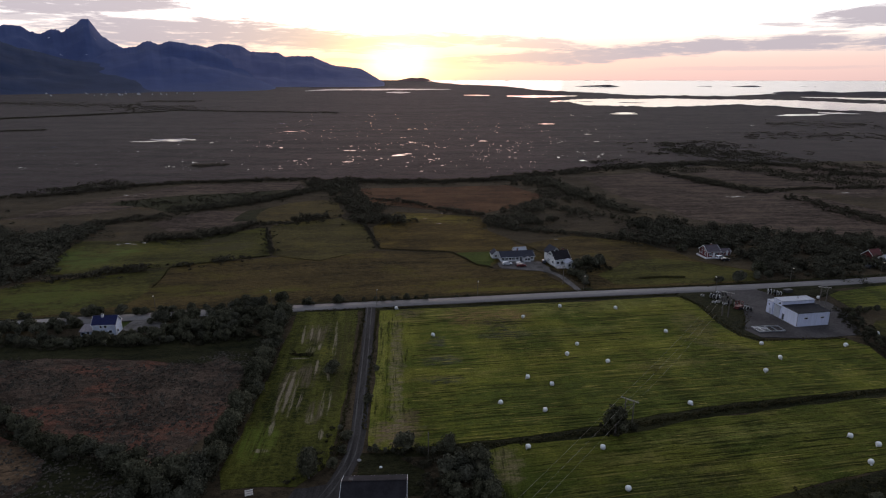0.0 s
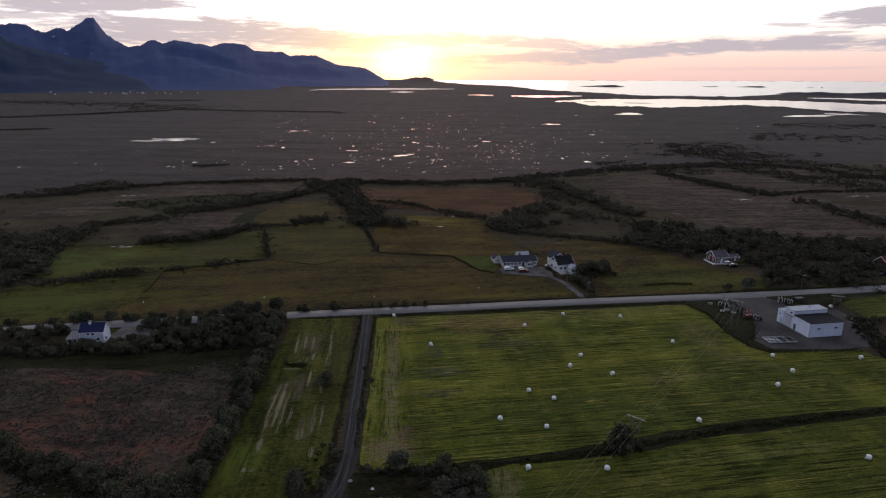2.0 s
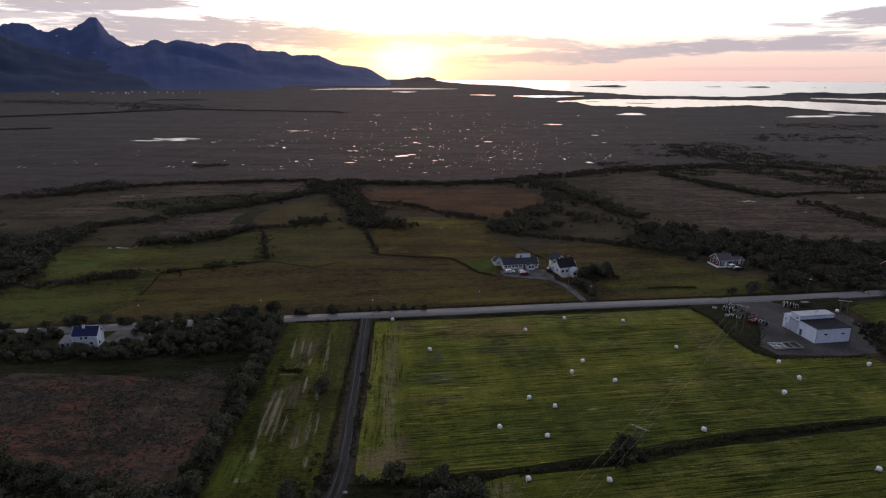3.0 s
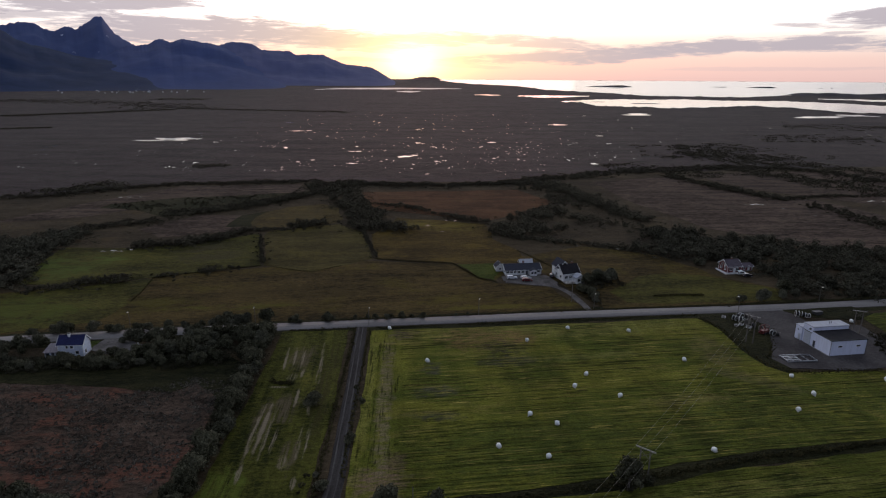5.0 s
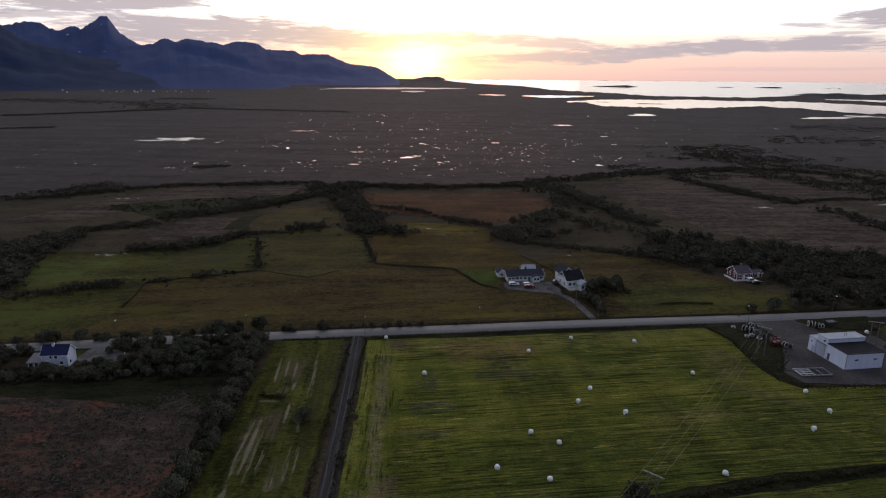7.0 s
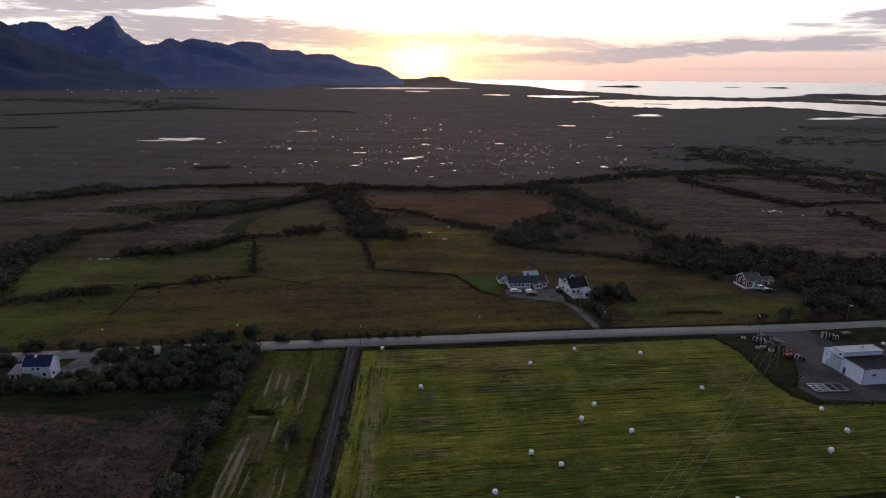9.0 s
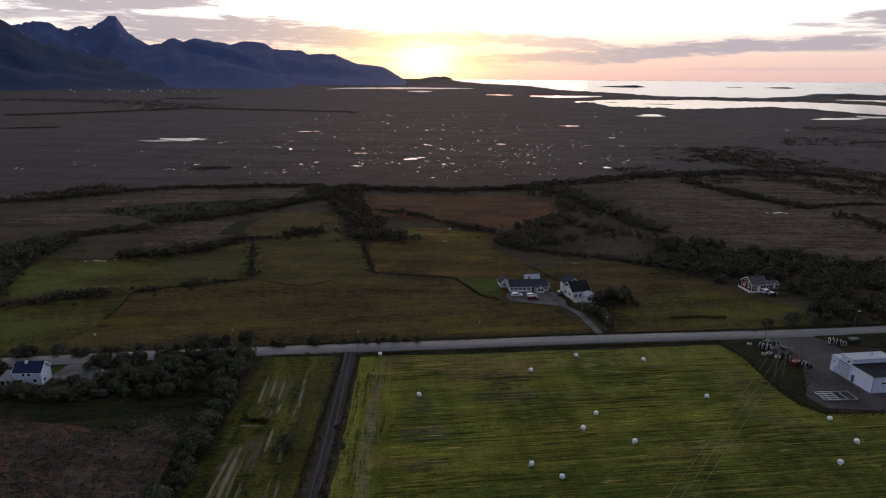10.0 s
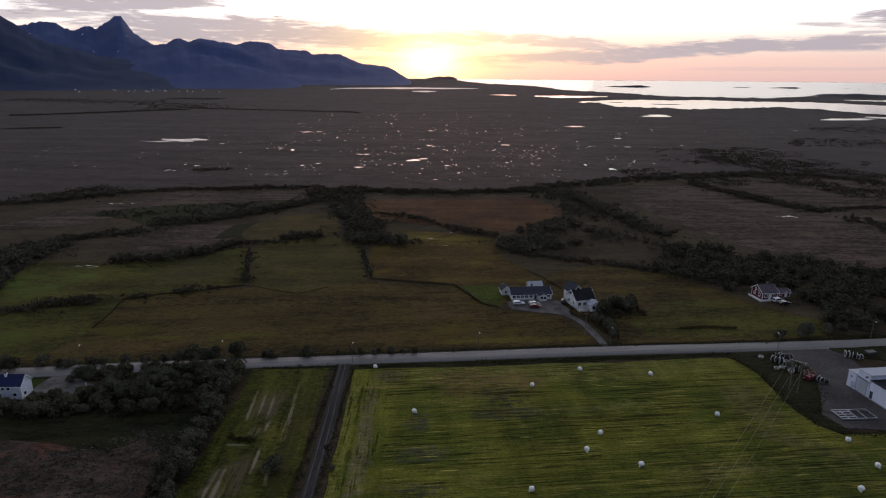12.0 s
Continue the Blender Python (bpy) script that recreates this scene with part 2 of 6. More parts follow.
    put(nt, bsdf.inputs["Base Color"], mix_color(nt, 1.0, col, grey.outputs[0], "MULTIPLY"))
    relief(nt, bsdf, math_node(nt, "ADD", grain, lines(0.045, 1.25, 2)), 0.8, 0.3)
    return m


MOWN = mown_cover("mown_grass", ROAD_TURN, (0.057, 0.071, 0.0095), (0.130, 0.127, 0.0178), (0.200, 0.160, 0.040), (-15.5, 160, 9, 62, 4.0),
                  # Greener south and golder north patches also paint in the backlight's falloff.
                  ((52, 140, 80, 20, 8.5, (0.050, 0.062, 0.012)), (95, 160, 40, 10, 8.5, (0.056, 0.068, 0.013)), (38, 205, 62, 9, 8.5, (0.150, 0.140, 0.036)), (-11, 124, 8, 7, 0, (0.175, 0.112, 0.080)), (-8, 131, 3, 5, 0, (0.11, 0.075, 0.045)), (10, 196, 13, 11, 0, (0.165, 0.098, 0.040)),
                   (24, 198, 9, 8, 0, (0.165, 0.098, 0.040)), (20, 190, 10, 7, 0, (0.030, 0.025, 0.020)), (21, 181, 12, 4.5, 8, (0.040, 0.036, 0.032)), (-13.6, 160, 2.6, 48, 4.0, (0.165, 0.130, 0.075)), (-18.6, 160, 2.2, 46, 4.0, (0.180, 0.170, 0.036)),
                   (-2, 175, 4, 5, 0, (0.046, 0.044, 0.034)), (0, 162, 8, 4, 8, (0.050, 0.048, 0.038)), (0, 150, 9, 3, 0, (0.045, 0.045, 0.03)), (66, 160, 16, 4, 10, (0.17, 0.145, 0.04)), (-12, 199, 6, 5, 0, (0.090, 0.062, 0.045)),
                   (39, 163.6, 2.0, 0.9, 8, (0.012, 0.011, 0.008)), (45, 185, 25, 3, 9, (0.13, 0.125, 0.03)), (85, 190, 8, 16, 0, (0.120, 0.098, 0.036)), (88, 172, 16, 4, -30, (0.110, 0.094, 0.036))))
MOWN_2 = mown_cover("mown_grass_south", 10.0, (0.044, 0.056, 0.008), (0.096, 0.096, 0.015), (0.150, 0.126, 0.034), (13, 106, 7, 22, 0),
                    ((14, 112, 4, 9, 0, (0.15, 0.12, 0.06)), (70, 124, 34, 4, 10, (0.125, 0.125, 0.028)), (45, 104, 26, 7, 10, (0.040, 0.044, 0.012))))
PALE, EARTH = (0.235, 0.195, 0.135), (0.105, 0.082, 0.050)
STRIP = ground_cover("strip_grass", (0.0143, 0.0180, 0.0040), (0.0880, 0.0880, 0.0160), (0.1155, 0.1080, 0.0200), 5, (0.30, 0.03), (0.57, 0.72), 1.0,
                     patches=((-30.5, 165, 3.2, 36, 4.5, (0.048, 0.042, 0.014)), (-43, 120, 6, 9, 0, (0.10, 0.13, 0.02)), (-38.5, 152, 4.5, 9, 4.7, EARTH), (-42, 146, 3, 14, 4.7, EARTH), (-32, 133, 3, 8, 4, EARTH), (-41, 181, 5, 11, 7, EARTH),
                              (-42.5, 141, 0.75, 17, 4.7, PALE), (-41.1, 144, 0.7, 14, 4.6, PALE), (-39.3, 141, 0.6, 11, 4.6, PALE), (-29.5, 138, 0.7, 9, 3.8, PALE), (-30.9, 138, 0.6, 8, 6, PALE), (-34.8, 180, 0.6, 15, 8, PALE),
                              (-33.4, 169, 0.8, 6, 8, PALE), (-45.4, 180, 0.55, 10, 8.7, PALE), (-43.2, 182, 0.5, 9, 8, PALE), (-40.4, 180, 0.5, 8, 8, PALE), (-32.6, 130, 1.3, 3.6, 10, PALE), (-40.6, 169, 1.6, 2.6, 5, PALE), (-38.4, 171, 0.7, 3, 5, PALE),
                              (-41, 116.8, 2.4, 0.9, 0, PALE), (-40.8, 126, 0.6, 5, 4.7, PALE), (-37, 138, 0.5, 9, 4.7, PALE), (-36.6, 157, 0.6, 6, 5, PALE), (-32.4, 153, 0.6, 4, 12, PALE), (-28.6, 123, 0.7, 3, 6, PALE),
                              (-42.5, 163.2, 3.4, 0.6, 3, PALE), (-42.4, 165.4, 4.0, 0.9, 3, (0.022, 0.020, 0.012))),
                     bite=1.0)
MEADOW = ground_cover("meadow", (0.0209, 0.0150, 0.0060), (0.0880, 0.0600, 0.0200), (0.0792, 0.0620, 0.0110), 8, (0.016, 0.09), (0.52, 0.70), 0.8, patches=((-60, 238, 40, 12, 8, (0.060, 0.042, 0.014)), (10, 232, 30, 8, 8, (0.085, 0.066, 0.012)), (-110, 222, 25, 10, 8, (0.075, 0.062, 0.012)), (20, 225, 45, 3, 8, (0.10, 0.082, 0.014)), (-75, 222, 30, 4, 8, (0.085, 0.078, 0.012))), bite=1.2)
MEADOW_GREEN = ground_cover("meadow_green", (0.0204, 0.0200, 0.0060), (0.0857, 0.0770, 0.0170), (0.0867, 0.0720, 0.0180), 8, (0.02, 0.09), (0.55, 0.74), 0.8,
                            patches=((-166, 268, 22, 24, 0, (0.075, 0.098, 0.020)), (-150, 215, 25, 18, 0, (0.075, 0.088, 0.016)), (-112, 292, 22, 22, 0, (0.052, 0.044, 0.020)), (-150, 280, 9, 5, 20, (0.090, 0.115, 0.022)), (-139, 285, 3, 2, 0, (0.16, 0.125, 0.025))), bite=1.1)
MEADOW_WARM = ground_cover("meadow_warm", (0.0286, 0.0190, 0.0060), (0.0968, 0.0640, 0.0170), (0.1265, 0.0850, 0.0170), 8, (0.016, 0.09), (0.52, 0.70), 0.8,
                           patches=((-8, 352, 34, 16, -12, (0.135, 0.105, 0.020)), (22, 264, 12, 9, 0, (0.055, 0.062, 0.014))), bite=1.1)
MEADOW_OLIVE = ground_cover("meadow_olive", (0.0254, 0.0210, 0.0080), (0.0827, 0.0660, 0.0200), (0.0901, 0.0700, 0.0160), 8, (0.016, 0.09), (0.54, 0.72), 0.8, bite=1.0)
MEADOW_RUST = ground_cover("meadow_rust", (0.0382, 0.0190, 0.0110), (0.1166, 0.0580, 0.0270), (0.0742, 0.0500, 0.0200), 4, (0.010, 0.08), (0.55, 0.72), 0.7, bite=0.8)
MEADOW_GOLD = ground_cover("meadow_gold", (0.034, 0.025, 0.011), (0.090, 0.066, 0.022), (0.115, 0.078, 0.020), 4, (0.02, 0.08), (0.52, 0.68), 0.7, bite=0.8)
PASTURE = ground_cover("pasture", (0.0220, 0.0150, 0.0115), (0.0960, 0.0665, 0.0490), (0.0663, 0.0520, 0.0340), 3, (0.016, 0.13), (0.55, 0.74), 0.5, bite=1.5)
HEATH = ground_cover("heath", (0.020, 0.014, 0.010), (0.098, 0.068, 0.050), (0.140, 0.054, 0.034), 2, (0.05, 0.18), (0.50, 0.63), 0.8, bite=1.1)
SOIL = ground_cover("bare_soil", (0.050, 0.033, 0.020), (0.190, 0.122, 0.072), (0.06, 0.058, 0.024), 8, (0.08, 0.3), (0.60, 0.74), 1.2)
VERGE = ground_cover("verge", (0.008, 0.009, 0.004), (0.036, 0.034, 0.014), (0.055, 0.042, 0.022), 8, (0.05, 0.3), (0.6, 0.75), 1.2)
LAWN = ground_cover("lawn", (0.020, 0.030, 0.006), (0.066, 0.082, 0.015), (0.08, 0.085, 0.02), 8, (0.1, 0.2), (0.62, 0.75), 1.2)


def gravel_material(name, dark, light, grain=3.0, rough=0.85, turn=0.0, streak=(0.3, 0.3), spec=0.05):
    m, nt, bsdf = material(name, rough, 0.0, spec)
    a = noise_tex(nt, local(nt, turn, (streak[0], streak[1], 1)), 1.0, 5, 0.6)
    b = noise_tex(nt, local(nt), grain, 6, 0.7)
    tone = math_node(nt, "MULTIPLY_ADD", math_node(nt, "SUBTRACT", b, 0.5), 0.8, a, clamp=True)
    put(nt, bsdf.inputs["Base Color"], mix_color(nt, step(nt, tone, 0.25, 0.75), dark, light))
    relief(nt, bsdf, b, 0.4, 0.05)
    return m


ASPHALT = gravel_material("asphalt", (0.122, 0.111, 0.106), (0.195, 0.178, 0.170), 1.5, 0.7, ROAD_TURN, (0.02, 0.6), 0.25)
GRAVEL = gravel_material("gravel", (0.042, 0.037, 0.036), (0.088, 0.079, 0.076), 1.2, 0.9, 0.0, (0.08, 0.08))
TRACK = gravel_material("track_gravel", (0.024, 0.021, 0.020), (0.052, 0.047, 0.045), 2.5, 0.9, 0.0, (1.2, 0.05))
RUT = gravel_material("rut_gravel", (0.045, 0.042, 0.040), (0.090, 0.084, 0.080), 2.5, 0.9, 0.0, (1.0, 0.1))
DRIVE = gravel_material("drive_gravel", (0.062, 0.056, 0.053), (0.145, 0.131, 0.123), 1.2, 0.9, 0.0, (0.2, 0.2))


def water_material(name, tint=(0.02, 0.025, 0.03), rough=0.06):
    m, nt, bsdf = material(name, rough, 0.0, 0.5)
    bsdf.inputs["Base Color"].default_value = (*tint, 1)
    bsdf.inputs["IOR"].default_value = 1.33
    relief(nt, bsdf, noise_tex(nt, local(nt, 0, (0.05, 0.2, 1)), 1.0, 4, 0.6), 0.02, 0.1)
    return m


WATER = water_material("still_water")
RIPPLED = water_material("rippled_water", rough=0.34)
SEA_WATER = water_material("sea_water", rough=0.15)


def painted(name, col, rough=0.55, grain=0.7, vary=0.18, metal=0.0, spec=0.35, scale=(1, 1, 6)):
    """Paint, plastic or sheet metal with weathering at two scales."""
    m, nt, bsdf = material(name, rough, metal, spec)
    a = noise_tex(nt, local(nt, 0, scale), grain, 5, 0.65)
    b = noise_tex(nt, local(nt), grain * 9, 4, 0.6)
    tone = math_node(nt, "ADD", math_node(nt, "MULTIPLY_ADD", a, 0.7, 0.0), math_node(nt, "MULTIPLY", b, 0.3))
    low = tuple(c * (1 - vary * 1.6) for c in col)
    put(nt, bsdf.inputs["Base Color"], mix_color(nt, step(nt, tone, 0.3, 0.62), low, col))
    relief(nt, bsdf, b, 0.15, 0.02)
    return m


def boarded(name, col, pitch=0.16, rough=0.6):
    """Weatherboard: upright or level boards of one colour, each a little different, with shadow joints."""
    m, nt, bsdf = material(name, rough, 0.0, 0.3)
    rows = nt.nodes.new("ShaderNodeTexWave")
    rows.wave_type, rows.bands_direction, rows.wave_profile = "BANDS", "Z", "SAW"
    nt.links.new(local(nt), rows.inputs["Vector"])
    rows.inputs["Scale"].default_value = 0.314 / pitch
    dirt = noise_tex(nt, local(nt, 0, (1, 1, 3)), 0.8, 5, 0.65)
    low = tuple(c * 0.78 for c in col)
    put(nt, bsdf.inputs["Base Color"], mix_color(nt, step(nt, dirt, 0.35, 0.62), low, col))
    relief(nt, bsdf, rows.outputs["Fac"], 0.6, 0.02)
    return m


WHITE_BOARD = boarded("white_weatherboard", (0.74, 0.74, 0.74))
BLUE_WHITE = boarded("cool_white_weatherboard", (0.62, 0.66, 0.78))
RED_BOARD = boarded("red_weatherboard", (0.135, 0.022, 0.024))
SHEET_WHITE = painted("white_sheet_wall", (0.66, 0.69, 0.83), 0.5, 0.5, 0.10, scale=(3, 3, 0.4))
TRIM_WHITE = painted("white_trim", (0.80, 0.80, 0.80), 0.5, 1.0, 0.10)
ROOF_SLATE = painted("slate_roof", (0.042, 0.044, 0.060), 0.85, 0.6, 0.3, 0.0, 0.12, scale=(1, 5, 5))
ROOF_BLUE = painted("dark_blue_roof", (0.024, 0.028, 0.085), 0.8, 0.6, 0.25, 0.0, 0.12, scale=(1, 5, 5))
ROOF_FELT = painted("dark_felt_roof", (0.026, 0.024, 0.027), 0.9, 0.4, 0.35, 0.0, 0.10, scale=(1, 1, 1))
ROOF_RED = painted("red_tile_roof", (0.125, 0.032, 0.030), 0.85, 0.8, 0.3, scale=(1, 6, 6))
ROOF_MAUVE = painted("grey_mauve_roof", (0.105, 0.086, 0.100), 0.85, 0.6, 0.3, 0.0, 0.12, scale=(1, 5, 5))
ROOF_DULL = painted("dull_pink_sheet_roof", (0.20, 0.175, 0.19), 0.75, 0.8, 0.3, scale=(4, 1, 1))
ROOF_PALE = painted("pale_sheet_roof", (0.40, 0.41, 0.46), 0.7, 0.5, 0.15, scale=(4, 1, 1))
DOOR_GREY = painted("grey_door", (0.42, 0.44, 0.50), 0.5, 0.8, 0.12, scale=(1, 1, 5))
DOOR_DARK = painted("dark_door", (0.06, 0.065, 0.08), 0.5, 0.8, 0.2)
STONE_BASE = painted("plinth_concrete", (0.30, 0.29, 0.28), 0.85, 1.5, 0.25)
TIMBER = painted("grey_pole_timber", (0.15, 0.13, 0.115), 0.85, 2.0, 0.25, scale=(1, 1, 0.2))
DECK = painted("pale_deck_timber", (0.46, 0.42, 0.38), 0.8, 1.5, 0.2)
WIRE = painted("weathered_aluminium_wire", (0.32, 0.29, 0.24), 0.6, 2.0, 0.15)
STEEL = painted("galvanised_steel", (0.36, 0.37, 0.40), 0.42, 2.0, 0.15, 0.8)
IRON_DARK = painted("dark_iron", (0.05, 0.048, 0.048), 0.6, 2.0, 0.3)
RED_PAINT = painted("red_machine_paint", (0.13, 0.016, 0.018), 0.4, 1.5, 0.2)
BALE_FILM = painted("white_bale_film", (0.80, 0.80, 0.77), 0.33, 2.2, 0.08, 0.0, 0.5, (1, 1, 1))
DRUM_WOOD = painted("pale_drum_wood", (0.22, 0.20, 0.18), 0.8, 2.5, 0.25)
DRUM_DARK = painted("dark_drum_wood", (0.085, 0.075, 0.065), 0.85, 2.5, 0.3)
DRUM_WHITE = painted("white_drum_paint", (0.55, 0.54, 0.52), 0.6, 2.0, 0.15)
RUBBER = painted("black_rubber", (0.022, 0.022, 0.023), 0.8, 3.0, 0.25)
BRICK_RED = painted("chimney_brick", (0.25, 0.12, 0.09), 0.85, 4.0, 0.3)
CAR_WHITE = painted("white_car_paint", (0.76, 0.76, 0.78), 0.2, 1.0, 0.05, 0.0, 0.6)
CAR_SILVER = painted("silver_car_paint", (0.50, 0.52, 0.56), 0.25, 1.0, 0.05, 0.5, 0.6)
CAR_RED = painted("dark_red_car_paint", (0.13, 0.02, 0.022), 0.22, 1.0, 0.05, 0.0, 0.6)
CAR_BLACK = painted("black_car_paint", (0.02, 0.02, 0.025), 0.2, 1.0, 0.05, 0.0, 0.6)
GLASS_DARK, _nt, _b = material("window_glass", 0.05, 0.0, 0.6)
_b.inputs["Base Color"].default_value = (0.02, 0.024, 0.03, 1)
_b.inputs["Coat Weight"].default_value = 0.3
LAMP_LIT, _nt, _b = material("lamp_glass", 0.3)
_b.inputs["Base Color"].default_value = (0.9, 0.8, 0.6, 1)
_b.inputs["Emission Color"].default_value, _b.inputs["Emission Strength"].default_value = (1.0, 0.86, 0.62, 1), 0.7


def leaf_material(name, dark, light):
    m, nt, bsdf = material(name, 0.9, 0.0, 0.04)
    geo = nt.nodes.new("ShaderNodeNewGeometry")
    clump = noise_tex(nt, local(nt), 0.45, 3, 0.6)
    tone = math_node(nt, "MULTIPLY_ADD", geo.outputs["Random Per Island"], 0.6, math_node(nt, "MULTIPLY_ADD", clump, 1.2, -0.4), clamp=True)
    crown = noise_tex(nt, local(nt), 0.14, 2, 0.6)
    tone = math_node(nt, "MULTIPLY_ADD", math_node(nt, "SUBTRACT", crown, 0.5), 1.3, tone, clamp=True)
    each = nt.nodes.new("ShaderNodeObjectInfo")
    tone = math_node(nt, "MULTIPLY_ADD", math_node(nt, "SUBTRACT", each.outputs["Random"], 0.5), 0.45, tone, clamp=True)
    put(nt, bsdf.inputs["Base Color"], mix_color(nt, tone, dark, light))
    return m


LEAF = leaf_material("willow_leaf", (0.020, 0.020, 0.011), (0.136, 0.130, 0.084))
LEAF_FAR = leaf_material("far_leaf", (0.036, 0.031, 0.021), (0.094, 0.083, 0.056))
LEAF_HEDGE = leaf_material("hedge_leaf", (0.028, 0.026, 0.017), (0.098, 0.091, 0.064))
# Undergrowth leaves are darkened to paint shade between the crowns.
LEAF_UNDER_SHADE = leaf_material("undergrowth_leaf_shade", (0.012, 0.011, 0.007), (0.055, 0.050, 0.032))
LEAF_GREY = leaf_material("grey_willow_leaf", (0.036, 0.036, 0.024), (0.145, 0.139, 0.098))
LEAF_RED = leaf_material("rust_red_leaf", (0.030, 0.010, 0.006), (0.130, 0.040, 0.020))
TUFT = leaf_material("rough_grass", (0.016, 0.016, 0.007), (0.070, 0.060, 0.026))
TUFT_HEATH = leaf_material("heath_tuft", (0.044, 0.039, 0.031), (0.185, 0.162, 0.130))
BARK = painted("bark", (0.11, 0.095, 0.085), 0.9, 5.0, 0.3, scale=(1, 1, 0.3))


def rock_material(name, dark, light, snow=0.0):
    m, nt, bsdf = material(name, 0.95, 0.0, 0.1)
    big = noise_tex(nt, local(nt, 0, (1, 1, 2.2)), 0.006, 8, 0.66, 0.4)
    col = mix_color(nt, step(nt, big, 0.32, 0.68), dark, light)
    if snow:
        spots = step(nt, noise_tex(nt, local(nt, 0, (1, 1, 1.6)), 0.022, 5, 0.55), snow, snow + 0.04)
        col = mix_color(nt, spots, col, (0.62, 0.66, 0.76))
    put(nt, bsdf.inputs["Base Color"], col)
    relief(nt, bsdf, big, 0.12, 20.0)
    return m


# Far, mid, near and headland rock: blue distance haze is mixed into the colour.
ROCK_FAR_HAZE = rock_material("far_rock_haze", (0.056, 0.074, 0.165), (0.070, 0.092, 0.195), 0.69)
ROCK_MID_HAZE = rock_material("mid_rock_haze", (0.036, 0.053, 0.138), (0.046, 0.066, 0.165))
ROCK_NEAR_HAZE = rock_material("near_slope_haze", (0.011, 0.021, 0.056), (0.017, 0.030, 0.076))
# Dull red base paints the sunset's glare onto the low hill.
ROCK_DUSK_GLARE = rock_material("dusk_hill_glare", (0.085, 0.045, 0.050), (0.13, 0.070, 0.070))
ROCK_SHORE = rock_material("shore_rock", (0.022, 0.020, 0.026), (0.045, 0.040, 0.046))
ROCK_WARM_HAZE = rock_material("sunset_ridge_haze", (0.072, 0.080, 0.165), (0.088, 0.096, 0.190))


# ---- mesh helpers ----
def link_mesh(name, bm, mat, parent=None, smooth=False):
    me = bpy.data.meshes.new(name)
    bm.normal_update()
    bm.to_mesh(me)
    bm.free()
    if smooth:
        me.shade_smooth()
    me.materials.append(mat)
    ob = new(name, me)
    ob.parent = parent
    return ob


def part(name, bm, mat, parent, label="", smooth=False):
    ob = link_mesh(name, bm, mat, parent, smooth)
    return tagged(ob, label) if label else ob


def raw_mesh(name, verts, faces, mat, parent=None, smooth=False):
    me = bpy.data.meshes.new(name)
    me.from_pydata(verts, [], faces)
    if smooth:
        me.shade_smooth()
    me.materials.append(mat)
    ob = new(name, me)
    ob.parent = parent
    return ob


def holder(name, m=None):
    ob = new(name)
    ob.empty_display_size = 0.3
    if m is not None:
        ob.matrix_basis = m
    return ob


def add_box(bm, x0, x1, y0, y1, z0, z1, bevel=0.0):
    made = bmesh.ops.create_cube(bm, size=1.0, matrix=Matrix.LocRotScale(((x0 + x1) / 2, (y0 + y1) / 2, (z0 + z1) / 2), None, (x1 - x0, y1 - y0, z1 - z0)))
    if bevel:
        edges = list({e for v in made["verts"] for e in v.link_edges})
        bmesh.ops.bevel(bm, geom=edges, offset=bevel, segments=1, affect="EDGES")
    return bm


def box(x0, x1, y0, y1, z0, z1, bevel=0.0):
    return add_box(bmesh.new(), x0, x1, y0, y1, z0, z1, bevel)


def add_rod(bm, a, b, r0, r1=None, sides=8):
    a, b = Vector(a), Vector(b)
    turn = (b - a).to_track_quat("Z", "Y").to_matrix().to_4x4()
    bmesh.ops.create_cone(bm, cap_ends=True, segments=sides, radius1=r0, radius2=r0 if r1 is None else r1, depth=(b - a).length, matrix=Matrix.Translation((a + b) / 2) @ turn)
    return bm


def rod(a, b, r0, r1=None, sides=8):
    return add_rod(bmesh.new(), a, b, r0, r1, sides)


def prism(outline, y0, y1):
    """A solid with this outline in x and z, from y0 to y1."""
    bm = bmesh.new()
    a = [bm.verts.new((x, y0, z)) for x, z in outline]
    b = [bm.verts.new((x, y1, z)) for x, z in outline]
    bm.faces.new(a)
    bm.faces.new(b[::-1])
    for i in range(len(a)):
        j = (i + 1) % len(a)
        bm.faces.new((a[j], a[i], b[i], b[j]))
    bmesh.ops.recalc_face_normals(bm, faces=bm.faces)
    return bm


EYE_X, EYE_Y, EYE_Z, NEAR, FAR = 5.0, 22.0, 80.7, 1200.0, 4880.0


def land_height(near):
    """The plain is level to twelve hundred metres and then rises gently to the horizon's rim."""
    return EYE_Z * max(0.0, (near - NEAR) / (FAR - NEAR)) ** 1.3


def far_place(az, el, up=0.0):
    """The place on the ground on this bearing, as many degrees under the horizon."""
    lo, hi, down = 1.0, FAR, math.tan(radians(max(-el, 0.005)))
    for _ in range(40):
        near = (lo + hi) / 2
        if (EYE_Z - land_height(near)) / near > down:
            lo = near
        else:
            hi = near
    return Vector((EYE_X + near * math.sin(radians(az)), EYE_Y + near * math.cos(radians(az)), land_height(near) + up))


def wander(x, y, size, seed):
    return noise.noise(Vector((x / size, y / size, seed * 7.31)))


